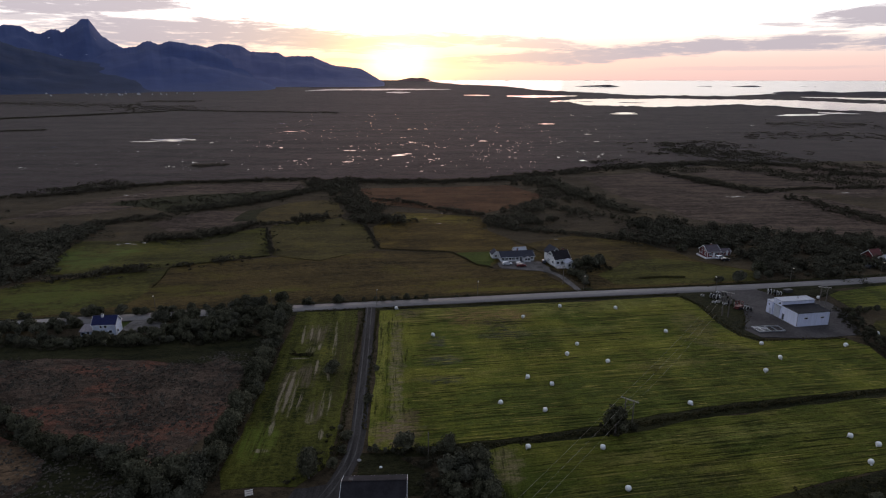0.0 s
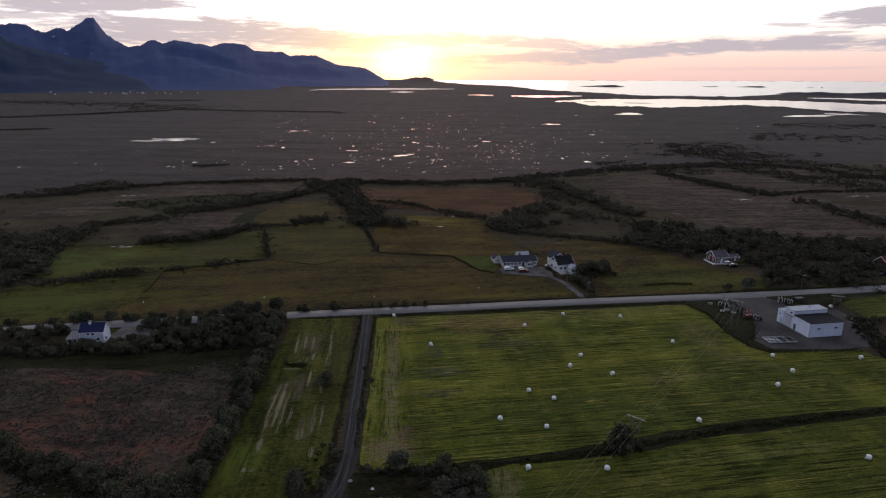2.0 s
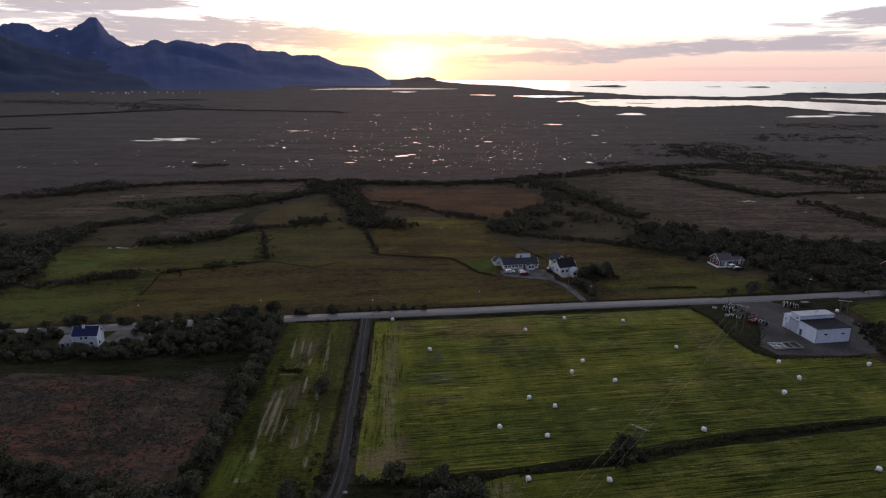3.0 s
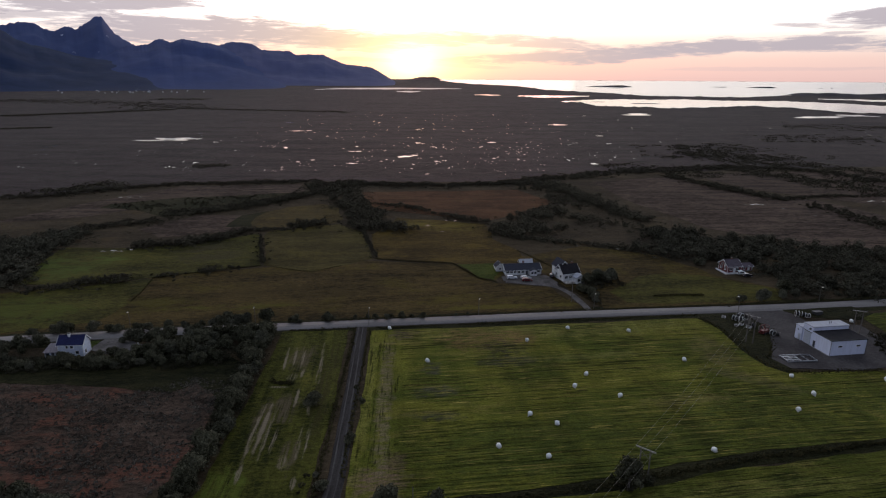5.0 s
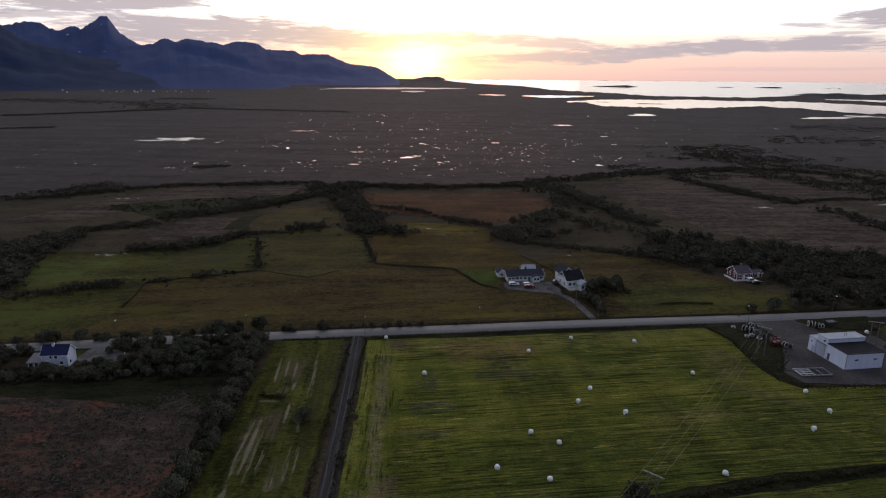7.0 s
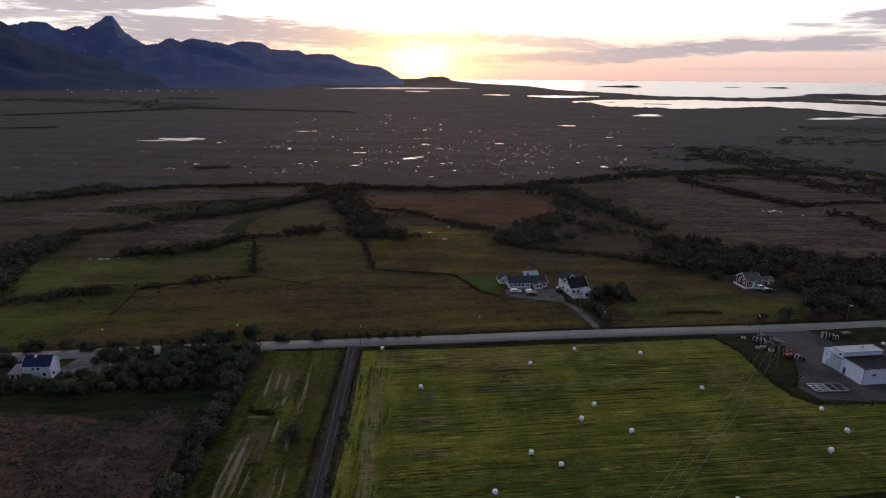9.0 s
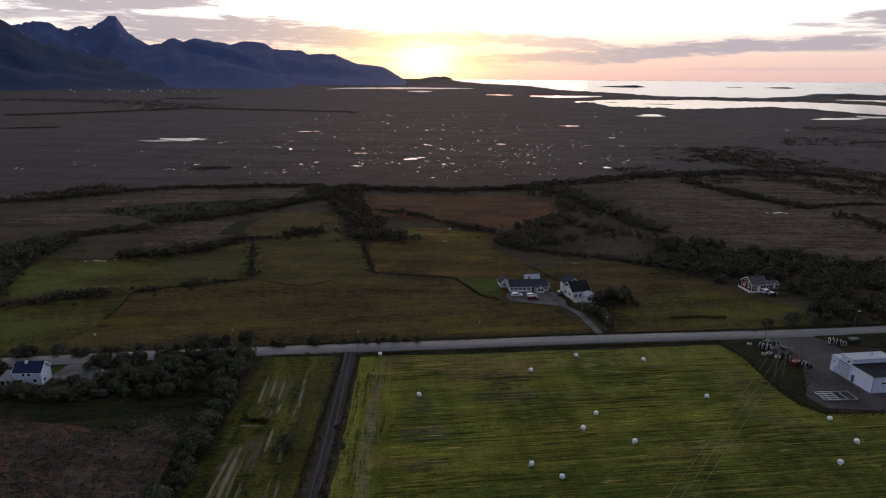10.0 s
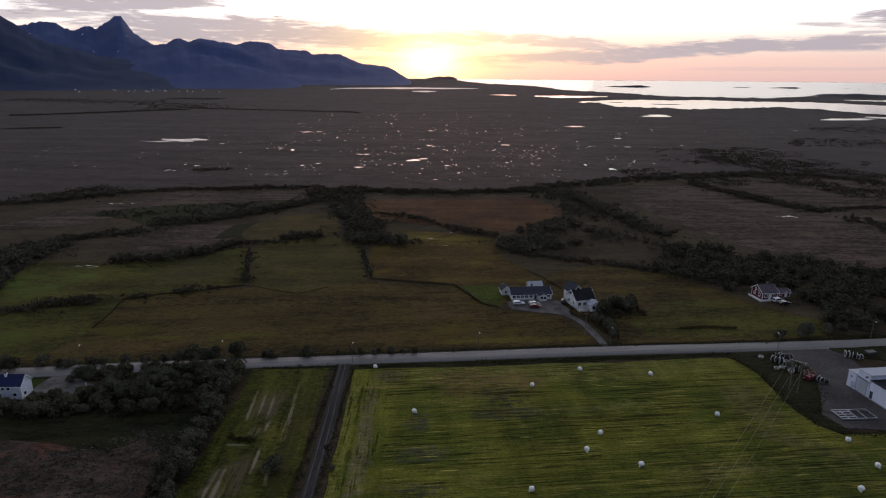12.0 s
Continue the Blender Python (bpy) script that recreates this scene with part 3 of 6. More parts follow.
def outline_of(corners, every, rag, seed):
    """A closed outline through corners, with natural, slightly wandering edges."""
    out = []
    for i, a in enumerate(corners):
        a, b = Vector(a), Vector(corners[(i + 1) % len(corners)])
        steps = max(1, int((b - a).length / every))
        side = Vector((a.y - b.y, b.x - a.x)).normalized()
        for k in range(steps):
            p = a.lerp(b, k / steps)
            ease = min(1.0, 3 * k / steps, 3 * (1 - k / steps)) * 0.7 + 0.3
            out.append(p + side * rag * ease * (wander(p.x, p.y, every * 5, seed) * 2 + wander(p.x, p.y, every * 1.6, seed + 3)))
    return out


def patch(name, corners, z, mat, label, category="ground", every=3.0, rag=0.5, seed=1.0, kind="structure"):
    """A sheet of ground cover with a low edge all round."""
    pts = outline_of(corners, every, rag, seed)
    bm = bmesh.new()
    top = [bm.verts.new((p.x, p.y, z)) for p in pts]
    low = [bm.verts.new((p.x, p.y, -0.2)) for p in pts]
    face = bm.faces.new(top)
    for i in range(len(top)):
        j = (i + 1) % len(top)
        bm.faces.new((top[i], low[i], low[j], top[j]))
    bmesh.ops.triangulate(bm, faces=[face])
    bmesh.ops.recalc_face_normals(bm, faces=bm.faces)
    return tagged(link_mesh(name, bm, mat), label, category, kind=kind)


def ribbon(line, half, z, every=4.0, rag=0.0, seed=1.0):
    """A strip of ground along a line of places, smoothed."""
    pts = []
    for i in range(len(line) - 1):
        a = Vector(line[max(i - 1, 0)])
        b, c = Vector(line[i]), Vector(line[i + 1])
        d = Vector(line[min(i + 2, len(line) - 1)])
        steps = max(2, int((c - b).length / every))
        for k in range(steps + (i == len(line) - 2)):
            t = k / steps
            pts.append(0.5 * ((2 * b) + (c - a) * t + (2 * a - 5 * b + 4 * c - d) * t * t + (3 * b - a - 3 * c + d) * t ** 3))
    bm = bmesh.new()
    rows = []
    for i, p in enumerate(pts):
        way = (pts[min(i + 1, len(pts) - 1)] - pts[max(i - 1, 0)]).normalized()
        side = Vector((-way.y, way.x))
        l = half + rag * wander(p.x, p.y, 5, seed)
        r = half + rag * wander(p.x, p.y, 5, seed + 5)
        rows.append([bm.verts.new((*(p + side * s), zz)) for s, zz in ((l + 0.3, -0.15), (l, z), (0, z + 0.04 * half / 3), (-r, z), (-r - 0.3, -0.15))])
    for a, b in zip(rows, rows[1:]):
        for k in range(4):
            bm.faces.new((a[k], a[k + 1], b[k + 1], b[k]))
    bmesh.ops.recalc_face_normals(bm, faces=bm.faces)
    return bm, pts


# ---- ground, fields, roads ----
def ground_sheet():
    dists = [0, 20] + [60 * k for k in range(1, 80)] + [4840, FAR]
    verts, faces, sides = [], [], 180
    for dist in dists:
        for k in range(sides):
            a = 2 * math.pi * k / sides
            verts.append((EYE_X + dist * math.sin(a), EYE_Y + dist * math.cos(a), land_height(dist)))
    for i in range(len(dists) - 1):
        for k in range(sides):
            j = (k + 1) % sides
            faces.append((i * sides + k, (i + 1) * sides + k, (i + 1) * sides + j, i * sides + j))
    ob = raw_mesh("ground", verts, faces, MOOR)
    return tagged(ob, "dark brown boggy moorland reaching to the horizon", "ground", kind="structure")


ground_sheet()

ROAD_LINE = [(-420, 140), (-300, 163), (-220, 176), (-150, 188), (-84, 199.5), (-55, 203.7), (-18, 209), (14, 213.5), (48, 218.5), (106, 225.8), (142, 230.6), (186, 238), (260, 251), (420, 280)]
bm, _ = ribbon(ROAD_LINE, 6.8, 0.03, 4.0, 1.6, 4)
tagged(link_mesh("road_verge", bm, VERGE), "dark rough grass verge along the paved road", "verge", kind="structure")
bm, _ = ribbon(ROAD_LINE, 3.5, 0.09, 4.0, 0.25, 9)
tagged(link_mesh("road_shoulder", bm, GRAVEL), "grey gravel shoulder under the road edge", "road", kind="structure")
bm, road_pts = ribbon(ROAD_LINE, 2.95, 0.16)
tagged(link_mesh("road", bm, ASPHALT, smooth=True), "pale grey worn asphalt country road", "road", kind="structure")

patch("farmland", [(-420, 150), (-380, 400), (-271, 432), (-210, 490), (-116, 503), (-68, 497), (31, 504), (73, 536), (150, 566), (260, 586), (450, 625), (520, 290), (300, 240), (140, 150), (100, 60), (-100, 50), (-300, 90)], 0.015, FARMLAND,
      "rough olive-brown farmland between moor and road", "farmland", 8.0, 2.0, 40)
patch("field_mown", [(-22.8, 201.6), (14, 206), (46, 210.5), (79, 215.2), (90, 216.5), (94.5, 208), (95, 190), (96.5, 181), (101.5, 176), (115, 177), (130, 178), (133.5, 172), (131, 160), (126, 147.5),
                     (92, 141), (67, 136), (48, 130.5), (37, 127), (21, 123), (8, 121), (-2, 118.8), (-13, 116.8), (-17, 119), (-18.6, 142), (-20.3, 169)], 0.12, MOWN,
      "freshly mown green hay field with straw-coloured swaths", "field", 3.0, 0.5, 1)
patch("field_south", [(9, 116.5), (15, 119.6), (37, 122.5), (48, 125), (65, 130.6), (82, 134.4), (100, 137.8), (117, 141.0), (128, 143), (116, 113.5), (96, 111), (78, 106), (61, 100), (40, 93), (14, 94)], 0.10, MOWN_2,
      "mown green hay field south of the ditch", "field", 3.0, 0.5, 2)
patch("field_strip", [(-52, 200), (-30.5, 202.3), (-28.7, 182), (-26.9, 161), (-24.9, 126), (-25.2, 111), (-30, 104.5), (-45, 103.5), (-47, 109), (-48, 136), (-50, 169)], 0.08, STRIP,
      "narrow green field with pale wheel tracks", "field", 3.0, 0.6, 3)
patch("heath_field", [(-190, 174), (-97, 176), (-65, 180), (-58, 176), (-57, 162), (-54.5, 141), (-55, 123), (-62, 108), (-72, 84), (-190, 78)], 0.05, HEATH,
      "rough rusty-brown heath with grey tussocks", "heath", 4.0, 1.0, 4)
patch("bare_soil", [(-120, 124), (-100.5, 119), (-95.9, 120), (-87.3, 112.4), (-85.4, 108.2), (-91, 104), (-112, 103)], 0.08, SOIL, "bare orange-brown soil with thin grass", "ground", 2.0, 0.9, 53)
# Two dark weed sheets whose colour also holds the thickets' shade.
patch("heath_shade_south", [(-104, 123), (-92, 118.5), (-80, 114.5), (-66, 111), (-50, 108), (-48, 94), (-74, 86), (-85, 100), (-84, 108), (-87, 113.5), (-96, 121)], 0.075, VERGE, "dark weedy ground with painted shade under the southern thicket", "ground", 2.5, 1.2, 54)
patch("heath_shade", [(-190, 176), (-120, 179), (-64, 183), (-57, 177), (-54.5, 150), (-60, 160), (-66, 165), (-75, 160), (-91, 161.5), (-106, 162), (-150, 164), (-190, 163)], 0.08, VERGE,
      "dark weedy strip with painted shade between heath and thicket", "ground", 3.0, 1.5, 41)
patch("meadow_main", [(-200, 178), (-190, 205), (-170, 233), (-128, 247), (-118, 257), (-81, 269), (-36, 281), (4, 277), (21, 252), (43, 248), (52, 225), (14, 217), (-56, 207), (-100, 200), (-150, 191)], 0.05, MEADOW,
      "unmown olive-brown meadow north of the road", "meadow", 4.0, 0.6, 5)
patch("meadow_green_north", [(-171, 243), (-181, 272), (-187, 297), (-151, 297), (-116, 314), (-102, 328), (-97, 322), (-82, 272), (-103, 262), (-121, 254), (-130, 250), (-150, 241)], 0.08, MEADOW_GREEN, "green meadow between bushy hedges", "meadow", 4.0, 0.8, 6)
patch("meadow_green_west", [(-186, 205), (-170, 231), (-150, 239), (-130, 247), (-121, 252), (-117, 236), (-115.5, 222), (-119, 206), (-150, 193)], 0.10, MEADOW_GREEN, "green grass corner of the roadside meadow", "meadow", 4.0, 1.2, 16)
patch("meadow_middle", [(-80.5, 272), (-96, 323), (-96, 335), (-86, 341), (-62, 352), (-46, 334), (-33, 284), (-46, 273), (-57, 263.5)], 0.08, MEADOW_OLIVE, "olive meadow beside the birch belt", "meadow", 4.0, 0.8, 7)
patch("meadow_east", [(-32, 285), (-40, 328), (-30, 371), (22, 356), (25, 322), (35, 303), (40, 275), (26, 266), (22, 256), (6, 279)], 0.07, MEADOW_WARM, "olive-gold meadow behind the long house", "meadow", 4.0, 0.8, 8)
patch("meadow_gold", [(-108, 342), (-114, 362), (-113, 381), (-103, 398), (-83, 409), (-70, 395), (-62, 365), (-65, 354), (-90, 345), (-100, 340)], 0.08, MEADOW_GOLD, "yellowed late-summer meadow patch", "meadow", 4.0, 1.0, 9)
patch("meadow_rust", [(-64, 455), (51, 470), (74, 424), (42, 381), (23, 364), (-51, 398)], 0.08, MEADOW_RUST, "rust-brown unmown meadow before the moor", "meadow", 5.0, 1.2, 10)
patch("meadow_houses", [(36, 290), (68, 310), (98, 298), (113, 277), (120, 262), (138, 247), (130, 236), (108, 231), (60, 225), (53, 242), (44, 262)], 0.06, MEADOW, "dull olive meadow between the houses", "meadow", 4.0, 0.8, 11)
patch("meadow_roadside", [(70, 231), (66, 243), (82, 262), (100, 268), (118, 262), (136, 247), (130, 237), (108, 232)], 0.09, MEADOW_GREEN, "green roadside meadow below the red house", "meadow", 4.0, 1.5, 31)
patch("scrub_ground_west", [(-124, 342), (-125, 372), (-112, 386), (-112, 362), (-107, 345)], 0.07, VERGE, "dark weedy hollow beside the yellowed meadow", "ground", 4.0, 1.0, 51)
patch("scrub_ground", [(-222, 388), (-196, 384), (-170, 366), (-142, 382), (-116, 412), (-92, 452), (-112, 450), (-156, 434), (-190, 424), (-222, 402)], 0.07, VERGE, "dark scrubby ground under the western hedge", "ground", 4.0, 1.5, 52)
patch("pasture_west", [(-262, 345), (-233, 417), (-205, 470), (-118, 486), (-100, 430), (-185, 400), (-215, 365)], 0.06, PASTURE, "grey-brown rough pasture", "pasture", 6.0, 1.5, 12)
patch("pasture_far_west", [(-150, 372), (-170, 335), (-150, 318), (-112, 336), (-118, 372)], 0.06, PASTURE, "brown rough pasture among bushes", "pasture", 5.0, 1.5, 13)
patch("pasture_east", [(118, 512), (200, 545), (224, 478), (262, 440), (285, 355), (262, 300), (192, 318), (150, 350), (128, 420)], 0.06, PASTURE, "grey-brown rough pasture east of the birch belt", "pasture", 6.0, 1.5, 14)
patch("pasture_far_east", [(212, 560), (430, 600), (430, 470), (300, 420), (268, 445), (232, 490)], 0.07, PASTURE, "grey-brown far pasture", "pasture", 6.0, 1.5, 15)
patch("meadow_barn", [(150, 221), (181, 231), (240, 240), (220, 205), (168, 202), (149, 205)], 0.08, MOWN_2, "green meadow behind the white barn", "meadow", 3.0, 0.6, 17)
patch("meadow_barn_south", [(142, 184), (150, 193), (190, 196), (200, 160), (148, 160)], 0.07, MEADOW_GREEN, "yellow-green grass beyond the hedge", "meadow", 3.0, 0.6, 18)
patch("yard", [(108, 223), (123, 226.5), (127, 221), (127, 213), (144, 212), (144.5, 198), (137, 181), (124, 178.5), (103, 178.8), (100.5, 185), (106, 196), (111, 208)], 0.14, GRAVEL,
      "dark grey gravel yard round the barn", "yard", 2.5, 0.4, 19)
patch("yard_weeds", [(90, 218), (108.5, 222), (111.5, 209), (107, 197), (101.5, 186), (103.5, 179.3), (101, 175.5), (96, 180), (94.4, 190), (94, 208)], 0.13, VERGE, "dark weedy ground beside the gravel yard", "ground", 2.0, 0.5, 20)
patch("yard_island", [(124.5, 225.5), (152, 231), (156, 223), (146, 217), (138, 217.5), (128, 220)], 0.17, VERGE, "dark weedy verge between road and yard", "ground", 2.0, 0.4, 21)
patch("lawn_south_house", [(-18.5, 116), (-12, 116), (-4, 110), (-4, 102), (-18, 102)], 0.06, VERGE, "small dark lawn behind the house", "lawn", 2.0, 0.3, 22)
patch("lawn_long_house", [(6, 277), (22, 279.5), (27, 275), (22.5, 262), (21, 256), (15, 259)], 0.10, LAWN, "rough bright green lawn beside the long house", "lawn", 2.5, 0.8, 55)
patch("lawn_left_house", [(-107, 184.5), (-107.5, 190.7), (-105.5, 194.2), (-112, 193), (-114, 186)], 0.06, LAWN, "small bright green lawn by the road", "lawn", 2.0, 0.3, 23)

bm, _ = ribbon([(-13, 116.3), (8, 119), (21, 121.6), (37, 125), (48, 127.9), (67, 133.9), (92, 139.3), (130, 146.5)], 2.6, 0.05, 2.0, 0.7, 12)
tagged(link_mesh("ditch_bed", bm, VERGE), "dark weedy ditch between the two hay fields", "ditch", kind="structure")
patch("scrub_corner", [(40, 93), (61, 99.5), (78, 105.3), (96, 110.3), (118, 113), (130, 90), (80, 70), (40, 75)], 0.07, VERGE, "dark scrubby ground at the southern field's edge", "ground", 3.0, 0.8, 42)
bm, _ = ribbon([(-26.7, 207), (-25.3, 190), (-23.3, 168), (-21.4, 143), (-19.9, 122), (-20.8, 110), (-25.4, 96), (-31, 84)], 1.75, 0.12, 3.0, 0.2, 6)
track = tagged(link_mesh("track", bm, TRACK), "straight dark gravel farm track between fields", "track", kind="structure")
for off in (-1.05, 0.45):
    bm, _ = ribbon([(-26.6 + off, 206), (-25.3 + off, 190), (-23.3 + off, 168), (-21.4 + off, 143), (-19.9 + off, 122), (-20.8 + off, 110), (-25.4 + off, 96)], 0.15, 0.145, 2.0, 0.12, 6 + off)
    part("rut", bm, RUT, track, "pale worn wheel rut")
bm, _ = ribbon([(54.5, 219), (52.5, 230), (50, 241), (44.5, 249), (36, 251.5), (26, 254)], 1.1, 0.13, 2.0, 0.4, 2)
tagged(link_mesh("driveway", bm, DRIVE), "pale gravel driveway to the white houses", "driveway", kind="structure")
patch("house_yard", [(25, 255), (25, 261), (36, 262.5), (44, 263), (47.5, 254), (47, 248.5), (41, 250.5)], 0.11, DRIVE, "pale gravel yard in front of the long house", "yard", 2.0, 0.4, 24)
patch("left_house_yard", [(-107.2, 184.5), (-107, 190.2), (-105, 196), (-101.5, 196.4), (-101.8, 191.8), (-97, 191), (-91, 188), (-90, 185.4), (-94.4, 182.6), (-100.3, 181.5)], 0.10, DRIVE, "pale gravel yard beside the white house", "yard", 2.0, 0.4, 25)
patch("south_yard", [(-30, 104), (-19, 106), (-20, 92), (-34, 86)], 0.08, TRACK, "dark gravel yard by the house", "yard", 2.0, 0.4, 26)


# ---- water ----
def pond_mesh(spots, seed):
    rng = random.Random(seed)
    verts, faces = [], []
    for x, y, rx, ry in spots:
        n = 14
        start = len(verts)
        lobes = [(rng.uniform(0.1, 0.3), rng.randint(2, 5), rng.uniform(0, 6.28)) for _ in range(3)]
        for k in range(n):
            a = 2 * math.pi * k / n
            r = 1 + sum(s * math.sin(f * a + p) for s, f, p in lobes)
            px, py = x + rx * r * math.cos(a), y + ry * r * math.sin(a)
            verts.append((px, py, land_height(math.hypot(px - EYE_X, py - EYE_Y)) + 0.1 + 0.3 * (y > 1150)))
        faces.append(tuple(range(start, start + n)))
    return verts, faces


for x, y, rx, ry in ((-374, 839, 33, 26), (-400, 815, 26, 9), (-308, 1167, 9, 9), (-247, 984, 11, 8), (-229, 990, 5, 5), (-49, 667, 9, 8), (-40, 680, 5, 4), (198, 1162, 18, 15), (436, 1475, 46, 34),
                     (54, 829, 7, 6), (223, 939, 7, 6), (207, 422, 1.6, 1.2), (211, 424, 2.2, 1.3), (214, 421.5, 1.0, 0.8), (203, 423, 0.9, 0.7), (-57, 1034, 4, 6), (-110, 711, 8, 4), (-97, 610, 7, 3), (820, 1400, 62, 40), (930, 1450, 40, 45), (-30, 1040, 3, 4), (-10.7, 352, 1.5, 0.5), (-2.3, 338, 1.7, 0.5), (0.4, 365, 2.4, 0.4), (5, 364, 1.6, 0.3), (66.6, 311, 1.6, 0.4), (58.9, 302.4, 1.2, 0.4), (84.3, 305.7, 2.0, 0.45),
                     (-228, 425, 1.8, 1.0), (-222, 426, 1.3, 0.9), (-215, 427, 1.3, 0.8), (222, 411, 0.9, 0.7), (230, 388, 1.1, 0.7), (296, 438, 1.6, 1.0), (300, 440, 2.0, 1.0), (306, 438, 1.2, 0.8),
                     (-164, 291.5, 1.6, 0.3), (-160, 293, 2.0, 0.35), (-156, 292, 1.4, 0.3), (-152, 294.5, 1.8, 0.3), (-158, 290.5, 1.2, 0.25)):
    v, f = pond_mesh([(x, y, rx * 0.85, ry * 0.75)], x * 3 + y)
    tagged(raw_mesh("pond", v, f, WATER), "still moorland pond mirroring the pale sky", "pond", "moor ponds", "structure")

rng = random.Random(5)
spots = []
while len(spots) < 950:
    az, el = rng.uniform(-37, 37), -rng.uniform(3.0, 9.6)
    p = far_place(az, el)
    dense = 0.34 + 0.75 * wander(p.x, p.y, 110, 2) + 0.9 * wander(p.x, p.y, 34, 6) + 0.30 * math.exp(-((az + 3) / 13) ** 2) - 0.35 * (az > 18) - 0.2 * (el < -8.4)
    if rng.random() < dense and p.y > 545 + 0.9 * max(0.0, p.x - 60) * (p.x < 500):
        size = 0.25 * math.exp(rng.gauss(0.0, 0.65))
        spots.append((p.x, p.y, size * rng.uniform(0.9, 2.8), size * rng.uniform(2.0, 5.5)))
v, f = pond_mesh(spots, 77)
tagged(raw_mesh("bog_pools", v, f, WATER), "many small bog pools scattered over the moor", "pools", kind="stuff")


def pixel_el(y):
    return -(y - 142.5) * 0.0503


def water_sheet(name, line, label, seed, rag=1.4, rows=8, mat=None):
    """Far water between a far and a near shore: rows of bearing, far edge and near edge, in steps of a twentieth of a degree under the horizon."""
    verts, faces, cols = [], [], 420
    azs = [a for a, _, _ in line]
    for k in range(cols + 1):
        az = azs[0] + (azs[-1] - azs[0]) * k / cols
        top = np.interp(az, azs, [t for _, t, _ in line]) + rag * 0.5 * (wander(az, 0, 0.9, seed) + wander(az, 0, 0.3, seed))
        low = np.interp(az, azs, [b for _, _, b in line]) + rag * (0.8 * wander(az, 9, 1.1, seed) + 0.8 * wander(az, 5, 0.37, seed) + 0.6 * wander(az, 2, 0.15, seed))
        low = max(low, top + 0.15)
        for i in range(rows + 1):
            e = pixel_el(top + (low - top) * i / rows)
            verts.append(far_place(az, min(e, -0.02), 1.5))
    for k in range(cols):
        for i in range(rows):
            a = k * (rows + 1) + i
            faces.append((a, a + 1, a + rows + 2, a + rows + 1))
    return tagged(raw_mesh(name, verts, faces, mat or WATER, smooth=True), label, "water", kind="structure")


water_sheet("sea", [(-1.4, 142.9, 144.6), (0.8, 142.9, 149), (3.4, 142.9, 152), (6, 142.9, 154), (8, 142.9, 159), (9.5, 142.9, 161), (13, 142.9, 164), (17, 142.9, 168), (25, 142.9, 168.5), (28, 142.9, 164), (36, 142.9, 161), (60, 142.9, 160), (100, 142.9, 158)], "calm open sea reflecting the pink evening sky", 3, 1.2, 14, mat=SEA_WATER)
water_sheet("lagoon", [(9.8, 180.4, 180.8), (11.6, 177.6, 182), (13, 176, 187), (19.8, 174.3, 189), (23.4, 174.3, 185), (25.7, 174.4, 182.2), (28, 173.4, 183.4), (31.3, 175, 187.4), (34.5, 177, 188.8), (44, 180, 196), (52, 188, 192)], "wide shallow lagoon mirroring the pale sky", 5, 1.5)
water_sheet("inlet", [(5.8, 171, 172), (8, 170, 174), (10, 170, 173.4), (12.2, 170, 171)], "narrow inlet of bright still water", 8, 0.7)
water_sheet("inlet", [(-12.8, 162, 162.6), (-11, 159.6, 161.4), (-6, 158.4, 161), (-2, 158.6, 160.4), (0.6, 159, 159.6)], "thin far lake under the mountain ridge", 9, 0.5, mat=RIPPLED)
water_sheet("inlet", [(-5.4, 164.6, 165.2), (-4.2, 163.8, 166.6), (-3.2, 164.6, 165.4)], "small far lake glinting in the sunset", 10, 0.4, mat=RIPPLED)
water_sheet("inlet", [(1.8, 170, 170.6), (3, 169.4, 171), (4.2, 170, 170.6)], "small far lake on the moor", 11, 0.4)
water_sheet("inlet", [(30.2, 168.6, 169.2), (33, 168.6, 171), (36, 169, 171.8), (44, 170, 174)], "bright sound between low islands", 12, 0.8)


# ---- mountains and islands ----
def mountain(name, crest, dist, depth, mat, label, seed, rag=0.10, cols=360, rows=26, category="mountain"):
    """A range whose crest follows bearings and heights in degrees, with gullied slopes falling to the plain in front and behind."""
    azs, els = [a for a, _ in crest], [e for _, e in crest]
    verts, faces = [], []
    for k in range(cols + 1):
        az = azs[0] + (azs[-1] - azs[0]) * k / cols
        el = float(np.interp(az, azs, els)) + rag * wander(az, 0, 0.8, seed)
        jag = rag * (0.7 * wander(az, 0, 0.33, seed) + 0.6 * wander(az, 0, 0.14, seed) - 0.5 * abs(wander(az, 3, 0.22, seed)))
        top = EYE_Z + dist * math.tan(radians(el))
        teeth = dist * math.tan(radians(jag))
        for i in range(rows + 1):
            s = i / (rows * 0.72)
            if s <= 1:
                d = dist - depth * (1 - s)
                rise = s ** 1.25
            else:
                d = dist + depth * 0.5 * (s - 1)
                rise = max(0.0, 1 - (s - 1) * 2.4)
            floor = land_height(min(d, FAR)) - 4
            h = floor + max(top - floor, 2.0) * rise + teeth * rise ** 7
            a = radians(az)
            x, y = EYE_X + d * math.sin(a), EYE_Y + d * math.cos(a)
            gully = wander(x, y, 260, seed + 2) + 0.5 * wander(x, y, 110, seed + 4) + 0.25 * wander(x, y, 50, seed + 6)
            h += min(1.0, 4 * rise * (1 - rise)) * gully * 0.12 * max(top - floor, 2.0)
            verts.append((x, y, h))
    for k in range(cols):
        for i in range(rows):
            a = k * (rows + 1) + i
            faces.append((a, a + 1, a + rows + 2, a + rows + 1))
    return tagged(raw_mesh(name, verts, faces, mat, smooth=True), label, category, kind="structure")


